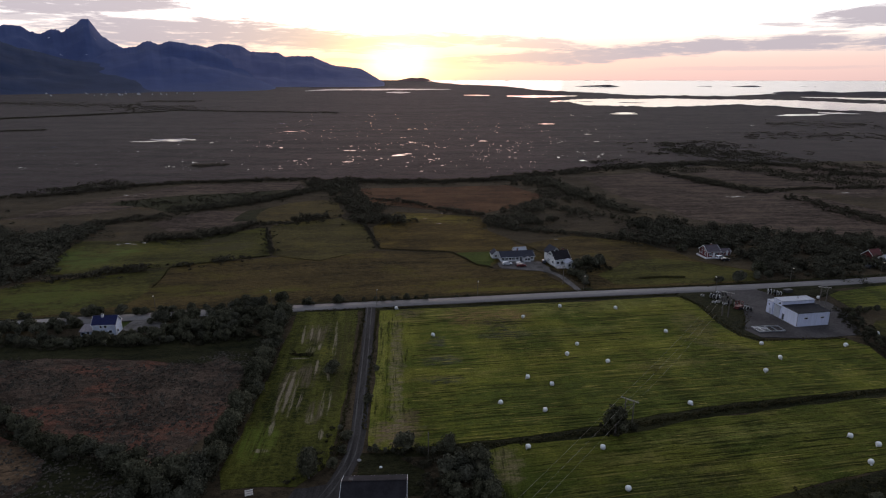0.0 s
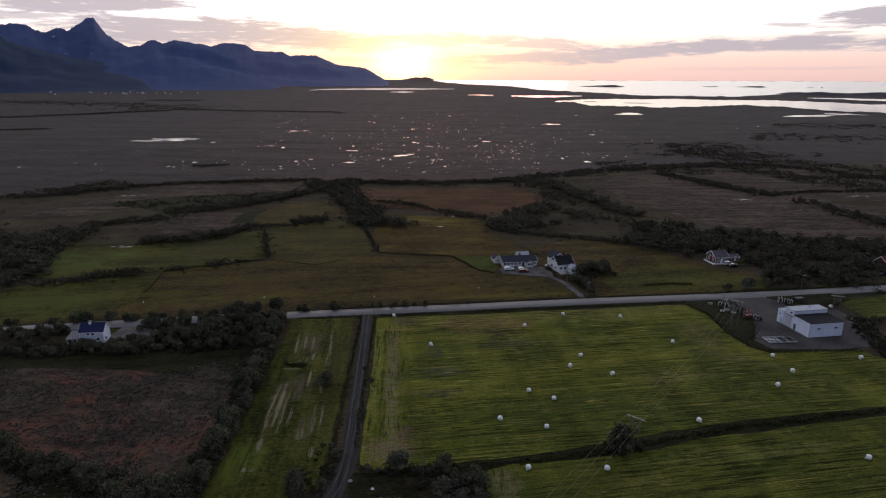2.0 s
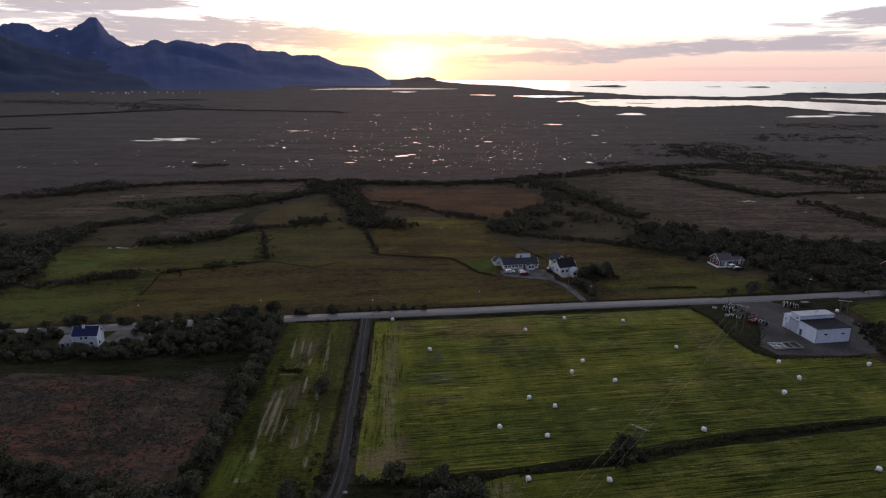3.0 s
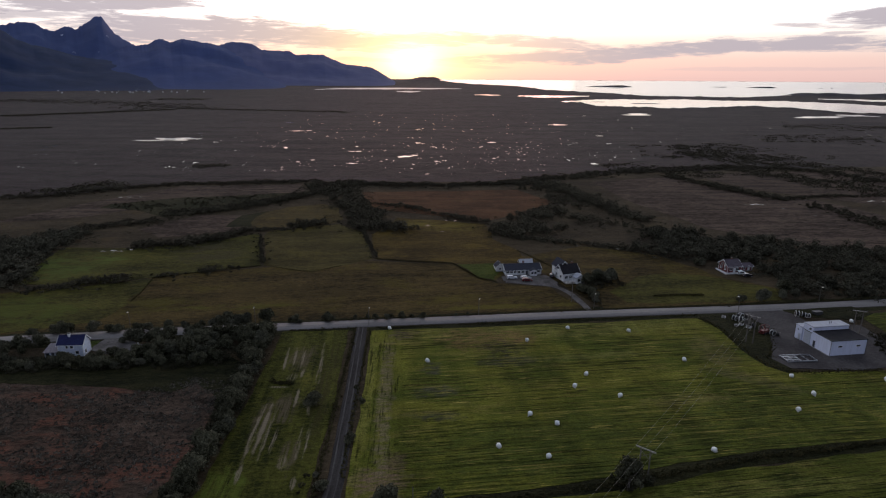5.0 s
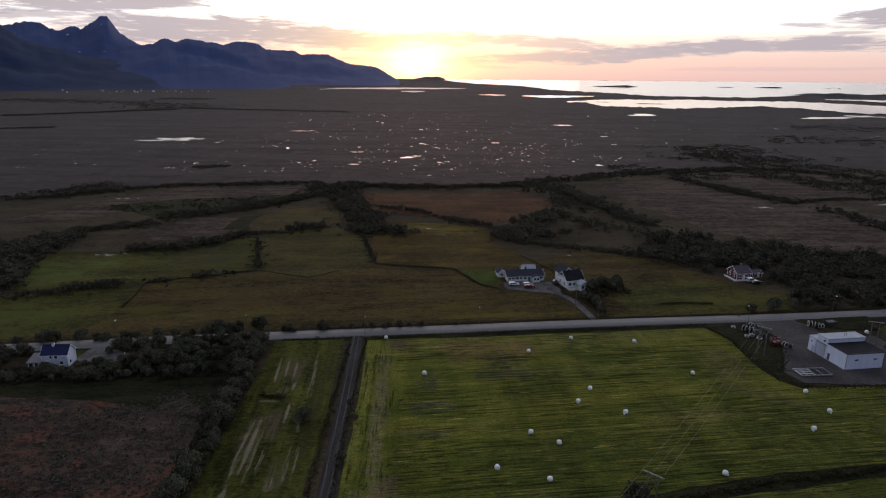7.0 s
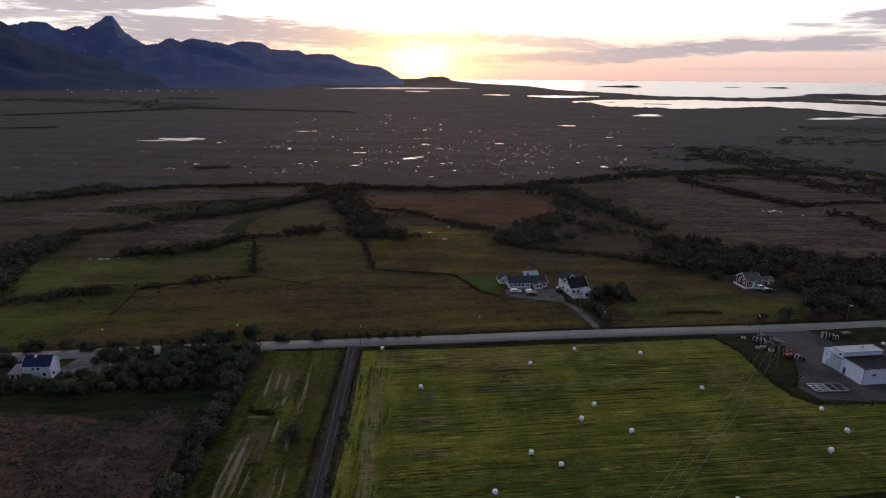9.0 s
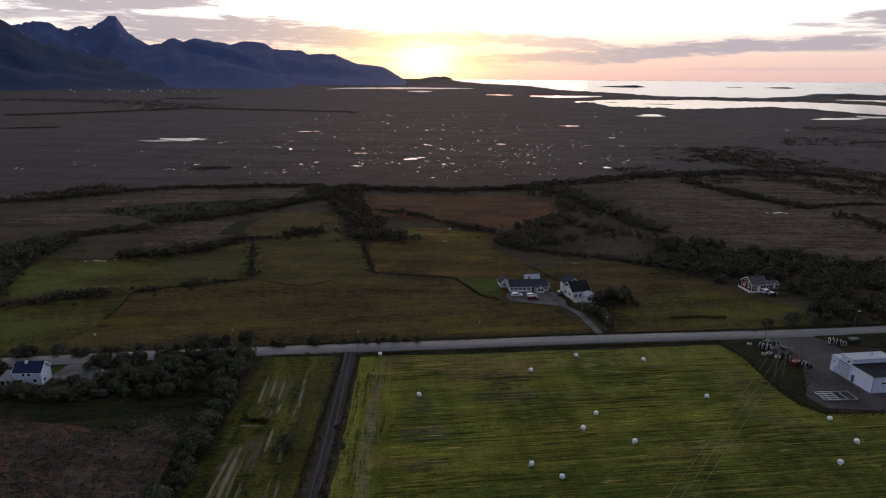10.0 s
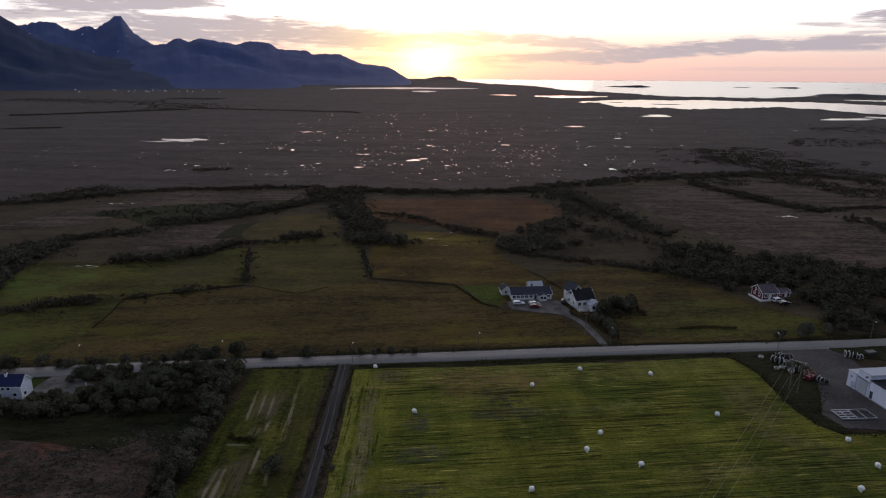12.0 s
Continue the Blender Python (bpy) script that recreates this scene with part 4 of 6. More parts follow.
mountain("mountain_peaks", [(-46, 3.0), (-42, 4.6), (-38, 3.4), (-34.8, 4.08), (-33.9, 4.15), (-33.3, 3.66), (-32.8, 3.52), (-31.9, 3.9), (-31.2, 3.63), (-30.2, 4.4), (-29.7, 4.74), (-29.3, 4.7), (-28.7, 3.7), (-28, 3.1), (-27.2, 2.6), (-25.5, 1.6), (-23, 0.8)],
         4720, 900, ROCK_FAR_HAZE, "jagged mountain peaks coloured blue for haze, with small snow patches", 21, 0.13)
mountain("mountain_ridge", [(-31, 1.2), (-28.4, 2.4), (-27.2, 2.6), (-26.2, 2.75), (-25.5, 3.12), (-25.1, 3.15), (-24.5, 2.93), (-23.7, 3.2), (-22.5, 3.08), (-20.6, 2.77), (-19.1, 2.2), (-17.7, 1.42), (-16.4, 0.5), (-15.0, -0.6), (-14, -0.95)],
         4560, 1650, ROCK_MID_HAZE, "flat-topped mountain ridge coloured blue-grey for haze", 22, 0.09)
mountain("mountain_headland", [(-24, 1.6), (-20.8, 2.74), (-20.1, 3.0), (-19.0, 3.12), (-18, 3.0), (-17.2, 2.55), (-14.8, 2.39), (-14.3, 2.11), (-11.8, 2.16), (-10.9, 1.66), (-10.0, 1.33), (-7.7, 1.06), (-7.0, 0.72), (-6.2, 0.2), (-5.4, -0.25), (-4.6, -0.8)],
         4680, 1250, ROCK_WARM_HAZE, "headland ridge with blue haze in its colour, falling towards the sea", 23, 0.08)
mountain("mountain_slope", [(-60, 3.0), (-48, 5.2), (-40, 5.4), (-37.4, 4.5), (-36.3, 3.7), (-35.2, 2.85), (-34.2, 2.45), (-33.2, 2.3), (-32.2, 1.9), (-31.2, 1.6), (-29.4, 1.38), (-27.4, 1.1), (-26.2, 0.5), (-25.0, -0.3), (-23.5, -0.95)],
         4100, 1350, ROCK_NEAR_HAZE, "dark mountain flank tinted blue-green for haze at the plain's edge", 24, 0.07)
mountain("sunset_hill", [(-6.4, -0.6), (-5.6, -0.22), (-4.7, -0.06), (-3.8, 0.08), (-3.1, 0.24), (-2.5, 0.2), (-2.0, 0.24), (-1.5, 0.1), (-1.0, -0.14), (0.8, -0.33), (3.0, -0.47), (5.5, -0.58), (9, -0.72)],
         4780, 160, ROCK_DUSK_GLARE, "low dark hill under the setting sun", 25, 0.025, cols=120)
mountain("low_islands", [(26.5, -1.15), (28, -0.98), (29, -0.8), (30, -0.84), (31, -0.76), (32, -0.83), (33, -0.88), (34, -0.78), (35, -0.74), (37, -0.78), (40, -0.7), (44, -0.8), (50, -0.9), (56, -1.1)],
         2900, 160, ROCK_SHORE, "low dark rocky islands along the coast", 26, 0.05, cols=200, rows=8, category="islands")
for az, half, el in ((17.1, 2.4, -1.98), (13.0, 1.3, -1.90), (21, 2.2, -2.25), (24.2, 0.8, -2.1), (28.5, 1.1, -2.1), (31, 0.7, -2.3), (34, 0.9, -2.45)):
    spot = far_place(az, el)
    near = math.hypot(spot.x - EYE_X, spot.y - EYE_Y)
    mountain("mud_spit", [(az - half, el), (az - half * 0.4, el + 0.075), (az + half * 0.3, el + 0.085), (az + half, el)], near, 25, ROCK_SHORE, "low dark spit of land in the lagoon", az, 0.012, cols=40, rows=6, category="spit")
for az, half, top in ((13.8, 3.1, 0.36), (17.9, 0.4, 0.10), (22.9, 1.2, 0.14), (26.0, 1.9, 0.24), (20.2, 0.3, 0.08), (29.2, 0.4, 0.08), (30.2, 0.5, 0.1), (31.0, 0.2, 0.12), (33.4, 0.4, 0.08), (10.8, 0.6, 0.08)):
    low = -0.55 if az < 20 else -0.50
    spot = far_place(az, low)
    near = math.hypot(spot.x - EYE_X, spot.y - EYE_Y)
    half, top = half * 0.75, top * 0.55
    mountain("skerry", [(az - half, low), (az - half * 0.5, low + top * 0.5), (az + half * 0.1, low + top * 0.8), (az + half * 0.5, low + top), (az + half, low)], near, 30, ROCK_SHORE,
             "low dark skerry in the bright sea", az, 0.02, cols=40, rows=6, category="skerry")


# ---- trees and bushes ----
def foliage(trees, leaves, size, seed, lobes=6, core=0.5, level=0.0):
    """Leaf clumps for many crowns. trees: x, y, foot, width, height."""
    rng = np.random.default_rng(seed)
    tr = np.array(trees, float)
    n = len(tr)
    lob = rng.normal(size=(n, lobes, 3))
    lob /= np.linalg.norm(lob, axis=2, keepdims=True)
    lob *= rng.uniform(0.25, 1.0, (n, lobes, 1)) ** 0.5
    half = np.stack([tr[:, 3] / 2, tr[:, 3] / 2, tr[:, 4] / 2], 1)
    mid = np.stack([tr[:, 0], tr[:, 1], tr[:, 2] + tr[:, 4] * 0.44], 1)
    lobe_mid = mid[:, None] + lob * half[:, None] * np.array([0.70, 0.70, 0.60])
    lobe_mid[..., :2] += (lobe_mid[..., :2] - mid[:, None, :2]) * np.clip((mid[:, None, 2:] - lobe_mid[..., 2:]) / half[:, None, 2:], -0.5, 0.45) * 0.6
    lobe_rad = half[:, None] * rng.uniform(0.30, 0.56, (n, lobes, 1))
    pick = rng.integers(0, lobes, (n, leaves))
    rows = np.arange(n)[:, None]
    out = rng.normal(size=(n, leaves, 3))
    out[..., 2] = out[..., 2] * 0.9 + 0.35
    out /= np.linalg.norm(out, axis=2, keepdims=True)
    at = lobe_mid[rows, pick] + out * lobe_rad[rows, pick] * rng.uniform(0.78, 1.12, (n, leaves, 1))
    at[..., 2] = np.maximum(at[..., 2], tr[:, 2][:, None] + 0.1)
    at, out = at.reshape(-1, 3), out.reshape(-1, 3)
    normal = out + rng.normal(size=out.shape) * 0.55 + np.array([0, 0, level])
    normal /= np.linalg.norm(normal, axis=1, keepdims=True)
    a = np.cross(normal, rng.normal(size=normal.shape))
    a /= np.linalg.norm(a, axis=1, keepdims=True)
    b = np.cross(normal, a)
    s = size * rng.uniform(0.55, 1.25, (len(at), 1))
    quads = np.stack([at + a * s, at + b * s * 0.7, at - a * s, at - b * s * 0.7], 1)
    quads[:, 1] += normal * s * 0.3
    verts, count = quads.reshape(-1, 3), len(at)
    faces = [tuple(f) for f in np.arange(count * 4).reshape(-1, 4).tolist()]
    if core:
        oct_v = np.array([(1, 0, 0), (0, 1, 0), (-1, 0, 0), (0, -1, 0), (0, 0, 1), (0, 0, -1)], float)
        oct_f = np.array([(0, 1, 4), (1, 2, 4), (2, 3, 4), (3, 0, 4), (1, 0, 5), (2, 1, 5), (3, 2, 5), (0, 3, 5)])
        cores = (lobe_mid[:, :, None] + oct_v * lobe_rad[:, :, None] * core).reshape(-1, 3)
        cores[:, 2] = np.maximum(cores[:, 2], 0.02)
        base = len(verts) + np.arange(n * lobes)[:, None, None] * 6
        faces += [tuple(f) for f in (oct_f[None] + base).reshape(-1, 3).tolist()]
        verts = np.concatenate([verts, cores])
    return verts.tolist(), faces


def trunk_mesh(height, width, seed):
    rng = random.Random(seed)
    bm = bmesh.new()
    r = 0.035 * height
    top = Vector((rng.uniform(-0.2, 0.2), rng.uniform(-0.2, 0.2), height * 0.55))
    mid = Vector((rng.uniform(-0.15, 0.15), rng.uniform(-0.15, 0.15), height * 0.26))
    add_rod(bm, (0, 0, -0.15), mid, r, r * 0.75, 7)
    add_rod(bm, mid, top, r * 0.75, r * 0.35, 6)
    for k in range(5):
        a = 2 * math.pi * (k + rng.random() * 0.6) / 5
        foot = mid.lerp(top, rng.uniform(0, 0.8))
        add_rod(bm, foot, foot + Vector((math.cos(a) * width * 0.28, math.sin(a) * width * 0.28, height * rng.uniform(0.12, 0.25))), r * 0.4, r * 0.15, 5)
    return bm


def make_tree(name, seed, height, width, leaves, size, leaf):
    tree = holder(name)
    part("trunk", trunk_mesh(height, width, seed), BARK, tree)
    v, f = foliage([(0, 0, height * 0.06, width, height * 0.95)], leaves, size, seed, lobes=13, core=0.72)
    raw_mesh("crown", v, f, leaf, tree)
    return tree


BUSHES = [make_tree("willow_bush", 30 + k, h, w, 1400, 0.22, leaf) for k, (h, w, leaf) in enumerate(
    ((5.0, 5.2, LEAF), (4.4, 5.6, LEAF), (5.6, 4.8, LEAF), (4.0, 4.6, LEAF_GREY), (6.4, 5.6, LEAF), (4.8, 4.4, LEAF_GREY)))]
bush_used = [False] * len(BUSHES)
bush_rng = random.Random(11)


def plant(x, y, scale=1.0, label="dark green leafy willow bush on rough ground", group="willow bushes", pick=None):
    k = bush_rng.randrange(len(BUSHES)) if pick is None else pick
    m = pose(x, y, 0, 0, 0, bush_rng.uniform(0, 360))
    if bush_used[k]:
        ob = copy_thing(BUSHES[k], m)
    else:
        ob = BUSHES[k]
        bush_used[k] = True
        ob.matrix_basis = m
    s = scale * bush_rng.uniform(0.88, 1.12)
    ob.scale = (s * bush_rng.uniform(0.9, 1.1), s, s * bush_rng.uniform(0.88, 1.1))
    return tagged(ob, label, "bush", group)


red_shrub = make_tree("red_shrub", 47, 1.8, 2.8, 420, 0.2, LEAF_RED)
red_shrub.matrix_basis = pose(-91.8, 184.6, 0)
tagged(red_shrub, "low rust-red leaved shrub beside the gravel yard", "shrub")


def row_of_bushes(line, gap, wide, scale, label, group, skip=()):
    pts = [Vector(p) for p in line]
    for a, b in zip(pts, pts[1:]):
        n = max(1, int((b - a).length / gap))
        side = Vector((a.y - b.y, b.x - a.x)).normalized()
        for k in range(n):
            p = a.lerp(b, (k + bush_rng.random() * 0.7) / n) + side * bush_rng.uniform(-wide, wide)
            if not any(x0 < p.x < x1 and y0 < p.y < y1 for x0, x1, y0, y1 in skip):
                plant(p.x, p.y, scale * bush_rng.uniform(0.75, 1.2), label, group)


row_of_bushes([(-49, 104), (-50.6, 125), (-50.3, 142), (-52.6, 165), (-54, 180), (-56, 197)], 1.9, 1.6, 0.98, "dark green willow bush in the hedgerow beside the strip field", "hedgerow willows")
row_of_bushes([(-55, 180), (-62, 195)], 2.6, 2.5, 0.95, "dark green willow bush at the hedgerow's road end", "hedgerow willows")
row_of_bushes([(-118, 137), (-110, 130.5), (-100, 123.5), (-88, 117.5), (-76, 114), (-66, 110)], 1.9, 2.0, 0.82, "dark willow bush at the heath's southern edge", "southern thicket")
row_of_bushes([(-68, 108.5), (-57, 107.5), (-49, 106)], 2.0, 2.6, 1.0, "dark willow bush at the heath's southern edge", "southern thicket")
row_of_bushes([(-63, 102), (-48, 101)], 2.4, 2.6, 1.05, "dark willow bush at the heath's southern edge", "southern thicket")
row_of_bushes([(-132, 146), (-118, 138)], 3.0, 2.5, 0.75, "dark willow bush at the heath's southern edge", "southern thicket")
row_of_bushes([(-160, 181), (-146, 183.5), (-133, 185.5), (-122, 187.5)], 2.0, 1.3, 0.78, "dark willow bush between the white house's garden and the road", "garden thicket")
row_of_bushes([(-111, 176.0), (-103, 176.4)], 2.2, 0.5, 0.48, "dark bush before the white house's wall", "garden thicket")
HOUSE_GAP = ((-121, -103.5, 176.2, 187), (-108, -89, 181, 199))
row_of_bushes([(-152, 175), (-122, 172.5), (-104, 172.5), (-90, 175), (-64, 178)], 2.2, 2.0, 0.78, "dark willow bush along the white house's garden", "garden thicket", HOUSE_GAP)
row_of_bushes([(-150, 183), (-124, 181)], 2.8, 2.5, 0.7, "dark willow bush along the white house's garden", "garden thicket", HOUSE_GAP)
row_of_bushes([(-90, 181), (-78, 188), (-63, 196)], 2.3, 3.4, 0.85, "dark willow bush between garden and road", "garden thicket", HOUSE_GAP)
row_of_bushes([(-88, 186), (-70, 192)], 2.4, 2.6, 0.85, "dark willow bush between garden and road", "garden thicket", HOUSE_GAP)
row_of_bushes([(-90, 178), (-64, 186)], 2.0, 3.0, 0.85, "dark willow bush between garden and road", "garden thicket", HOUSE_GAP)
row_of_bushes([(-100, 189.5), (-93, 191.5), (-86, 194)], 1.5, 1.4, 0.86, "dark green willow bush between yard and road", "roadside thicket")
row_of_bushes([(-81, 193.6), (-70, 195.6), (-58, 197.8)], 1.7, 1.0, 0.88, "dark green willow bush before the road", "roadside thicket")
row_of_bushes([(-113.5, 174.6), (-105, 175)], 1.8, 0.5, 0.55, "low dark willow bush below the white house", "garden thicket")
row_of_bushes([(-103, 178), (-96, 182)], 1.8, 1.0, 0.6, "low dark willow bush beside the white house", "garden thicket")
for cx, n, size in ((-146, 4, 0.6), (-133, 3, 0.7), (-123, 3, 0.75), (-115, 2, 0.85), (-107.5, 3, 0.6), (-97, 3, 0.75), (-93, 1, 0.6), (-86, 3, 0.7), (-80, 2, 0.5), (-76, 3, 0.7), (-70, 4, 1.0), (-63, 4, 1.05), (-47, 4, 0.55), (-39, 4, 0.62), (-29, 2, 0.4), (-18, 4, 0.5), (-11, 3, 0.45), (6, 2, 0.35)):
    for _ in range(n):
        x = cx + bush_rng.gauss(0, 1.8)
        plant(x, 214.5 + 0.155 * x + bush_rng.gauss(0.8, 0.7), size * bush_rng.uniform(0.65, 1.15), "dark roadside willow bush at the meadow's edge", "roadside bushes")
plant(-8.8, 117.0, 1.1, "round dark green bush at the corner of the hay field", "house thicket", 2)
row_of_bushes([(-5.5, 116), (-1, 116.2)], 2.2, 0.6, 0.42, "dark green bush at the corner of the hay field", "house thicket")
row_of_bushes([(1.5, 115), (4, 113), (7.5, 109)], 2.6, 0.8, 1.15, "tall dark green willow beside the south house", "house thicket")
row_of_bushes([(8, 111), (10.5, 99)], 2.0, 0.9, 0.9, "dark green willow at the southern field's edge", "house thicket")
row_of_bushes([(1, 110), (7, 106)], 2.4, 1.6, 1.0, "tall dark green willow beside the south house", "house thicket")
row_of_bushes([(1, 104), (9, 100)], 2.6, 1.4, 0.95, "tall dark green willow beside the south house", "house thicket")
row_of_bushes([(-17, 116.6), (-8, 116)], 1.8, 0.3, 0.32, "low clipped garden hedge bush", "garden hedge")
tall = plant(-27.9, 107.3, 1.12, "tall dark green willow in the strip field", "field bushes", 2)
tall.scale.z *= 1.35
plant(-28.6, 109.2, 0.85, "large dark green willow in the strip field", "field bushes", 0)
plant(-31.3, 154, 0.98, "round dark bush in the strip field", "field bushes", 1)
plant(-19.1, 138.2, 0.62, "low dark bush beside the farm track", "field bushes", 1)
plant(-19.1, 155.4, 0.44, "low dark bush beside the farm track", "field bushes", 2)
plant(-21.8, 163, 0.26, "low dark bush beside the farm track", "field bushes", 1)
for x, y, size in ((-22.4, 121.3, 0.58), (-22.3, 116.4, 0.5), (-23.6, 111, 0.5), (-24.4, 125.5, 0.3)):
    plant(x, y, size, "low dark bush beside the farm track", "field bushes")
big = plant(40.2, 123.2, 1.3, "big round dark bush under the power pole", "field bushes", 4)
big.scale.z *= 1.1
plant(45.0, 125.2, 0.5, "dark bush under the power pole", "field bushes", 0)
row_of_bushes([(54.5, 248), (57, 240), (59, 230)], 1.7, 1.0, 0.68, "dark garden bush beside the driveway", "house bushes")
row_of_bushes([(59, 249), (62, 258), (67, 260), (71, 253)], 2.4, 2.0, 1.1, "tall dark garden tree beside the gabled house", "house bushes")
for x, y, size in ((112.5, 233.4, 0.8), (114.5, 233.8, 0.6), (121, 235.2, 1.15), (123.5, 235.8, 1.0), (131, 238.5, 1.2), (134, 242, 1.1), (136, 238, 0.9), (135.5, 247, 1.0), (138.5, 252, 1.05)):
    plant(x, y, size, "dark roadside bush below the red house", "house bushes")
row_of_bushes([(146, 203), (139, 178), (134.5, 160), (130, 148)], 2.4, 0.9, 0.40, "dark low bush in the hedge behind the barn", "barn hedge")
row_of_bushes([(147, 200), (160, 203)], 3.0, 1.2, 0.5, "dark bush behind the white barn", "barn hedge")
row_of_bushes([(137, 166), (152, 170)], 5.0, 1.2, 0.45, "dark bush beyond the barn hedge", "barn hedge")
row_of_bushes([(122, 106), (104, 104), (84, 98)], 3.4, 2.0, 0.7, "dark bush at the southern field's far corner", "corner scrub")
row_of_bushes([(112, 282), (120, 280)], 3.0, 1.0, 1.0, "tall dark tree behind the red house", "house bushes")


def scatter_line(line, gap, wide, height, seed, spread=1.0, gappy=0.0):
    rng = random.Random(seed)
    out, pts = [], [Vector(p) for p in line]
    for a, b in zip(pts, pts[1:]):
        n = max(1, int((b - a).length / gap))
        side = Vector((a.y - b.y, b.x - a.x)).normalized()
        for k in range(n):
            p = a.lerp(b, (k + rng.random()) / n) + side * rng.gauss(0, wide * 0.45)
            swell = wander(p.x, p.y, 17, seed) + 0.5 * wander(p.x, p.y, 6, seed + 3)
            if swell < gappy - 0.75:
                continue
            h = height * rng.uniform(0.6, 1.25) * (1 + 0.55 * swell)
            out.append((p.x, p.y, 0, h * spread * rng.uniform(0.95, 1.5), h))
    return out


def scatter_area(corners, gap, height, seed, thin=0.0):
    rng = random.Random(seed)
    pts = [Vector(p) for p in corners]
    xs, ys = [p.x for p in pts], [p.y for p in pts]
    out = []
    for _ in range(int((max(xs) - min(xs)) * (max(ys) - min(ys)) / gap ** 2)):
        x, y = rng.uniform(min(xs), max(xs)), rng.uniform(min(ys), max(ys))
        inside = False
        for a, b in zip(pts, pts[1:] + pts[:1]):
            if (a.y > y) != (b.y > y) and x < (b.x - a.x) * (y - a.y) / (b.y - a.y) + a.x:
                inside = not inside
        if inside and wander(x, y, 16, seed) > thin - 0.45:
            h = height * rng.uniform(0.45, 1.4)
            out.append((x, y, 0, h * rng.uniform(0.95, 1.4), h))
    return out


def belt(name, trees, label, leaves=90, size=0.5, seed=1, leaf=None):
    rng = random.Random(seed + 50)
    under = [(x + rng.gauss(0, 0.95 * w), y + rng.gauss(0, 0.95 * w), 0, w * rng.uniform(0.6, 1.2), h * rng.uniform(0.12, 0.38)) for x, y, _, w, h in trees]
    v, f = foliage(trees, leaves, size, seed, lobes=6, level=0.5)
    v2, f2 = foliage(under, leaves // 3, size, seed + 1, lobes=3, core=0.0)
    f += [tuple(i + len(v) for i in face) for face in f2]
    v += v2
    return tagged(raw_mesh(name, v, f, leaf or LEAF_FAR), label, "trees", kind="stuff")


belt("far_hedge", scatter_line([(-360, 398), (-306, 417), (-272, 429)], 1.3, 7, 2.2, 1, 1.7, 0.2) + scatter_line([(-276, 427), (-243, 458)], 0.9, 6, 3.4, 61, 1.5) + scatter_line([(-243, 460), (-204, 480), (-157, 489), (-120, 497), (-100, 494)], 1.0, 7, 2.4, 62, 1.7, 0.15)
     + scatter_line([(-92, 490), (-75, 488), (-5, 484), (58, 503)], 0.8, 9, 2.7, 63, 1.7) + scatter_line([(58, 503), (101, 535), (164, 568), (214, 583), (265, 607), (321, 599), (340, 580), (366, 529), (400, 500)], 0.85, 13, 3.0, 2, 1.8),
     "long dark line of birch scrub before the moor", 70, 0.33, 1)
belt("west_hedges", scatter_area([(-215, 387), (-196, 384), (-172, 372), (-150, 392), (-118, 432), (-128, 442), (-188, 422), (-221, 402)], 4.4, 0.9, 23, 0.25) + scatter_line([(-172, 370), (-142, 385), (-119, 412), (-104, 435), (-93, 454)], 0.75, 8, 3.5, 3, 1.3)
     + scatter_line([(-212, 318), (-201, 325), (-191, 341), (-178, 347), (-168, 355)], 0.9, 6, 3.0, 64, 1.3) + scatter_line([(-153, 299), (-133, 303), (-118, 316), (-108, 332)], 0.65, 3.2, 3.9, 4, 1.1) + scatter_line([(-110, 332), (-96, 336), (-90, 339)], 1.2, 3, 2.6, 65, 1.2)
     + scatter_line([(-88, 341), (-69, 352)], 0.7, 2.2, 4.1, 66) + [(-62, 353, 0, 2.6, 3.4)]
     + scatter_line([(-165, 232), (-149, 240)], 1.3, 1.6, 2.7, 5) + scatter_line([(-150, 240), (-138, 247), (-129, 249.5)], 0.9, 1.6, 3.6, 67) + scatter_line([(-121, 253), (-112, 258)], 1.8, 0.8, 1.9, 6)
     + scatter_line([(-105, 260), (-98, 264)], 1.1, 0.9, 2.8, 17) + scatter_line([(-95, 266), (-90, 268)], 1.6, 0.6, 2.0, 68) + scatter_line([(-97.5, 322), (-92, 304), (-86, 287), (-82, 275)], 1.0, 0.4, 2.7, 77, 0.55, 0.1),
     "dark birch and willow hedges round the western meadows", 100, 0.28, 2)
belt("middle_belt", scatter_area([(-116, 482), (-75, 492), (-64, 450), (-55, 411), (-38, 380), (-40, 352), (-52, 340), (-64, 382), (-86, 431)], 3.3, 4.6, 8, 0.05) + scatter_line([(-50, 340), (-36, 341), (-23, 341)], 0.6, 4.5, 5.4, 9) + scatter_line([(-46, 337), (-40, 316), (-32, 287)], 0.9, 0.7, 1.2, 10)
     + scatter_line([(-48, 411), (-34, 402), (-18, 395), (-3, 378), (8, 368), (26, 360)], 1.5, 1.8, 2.9, 11, 1.2, 0.25) + [(-18.5, 340, 0, 5.2, 4.9), (-16.5, 341, 0, 3.8, 3.8)], "dark birch belt between the meadows", 100, 0.28, 3)
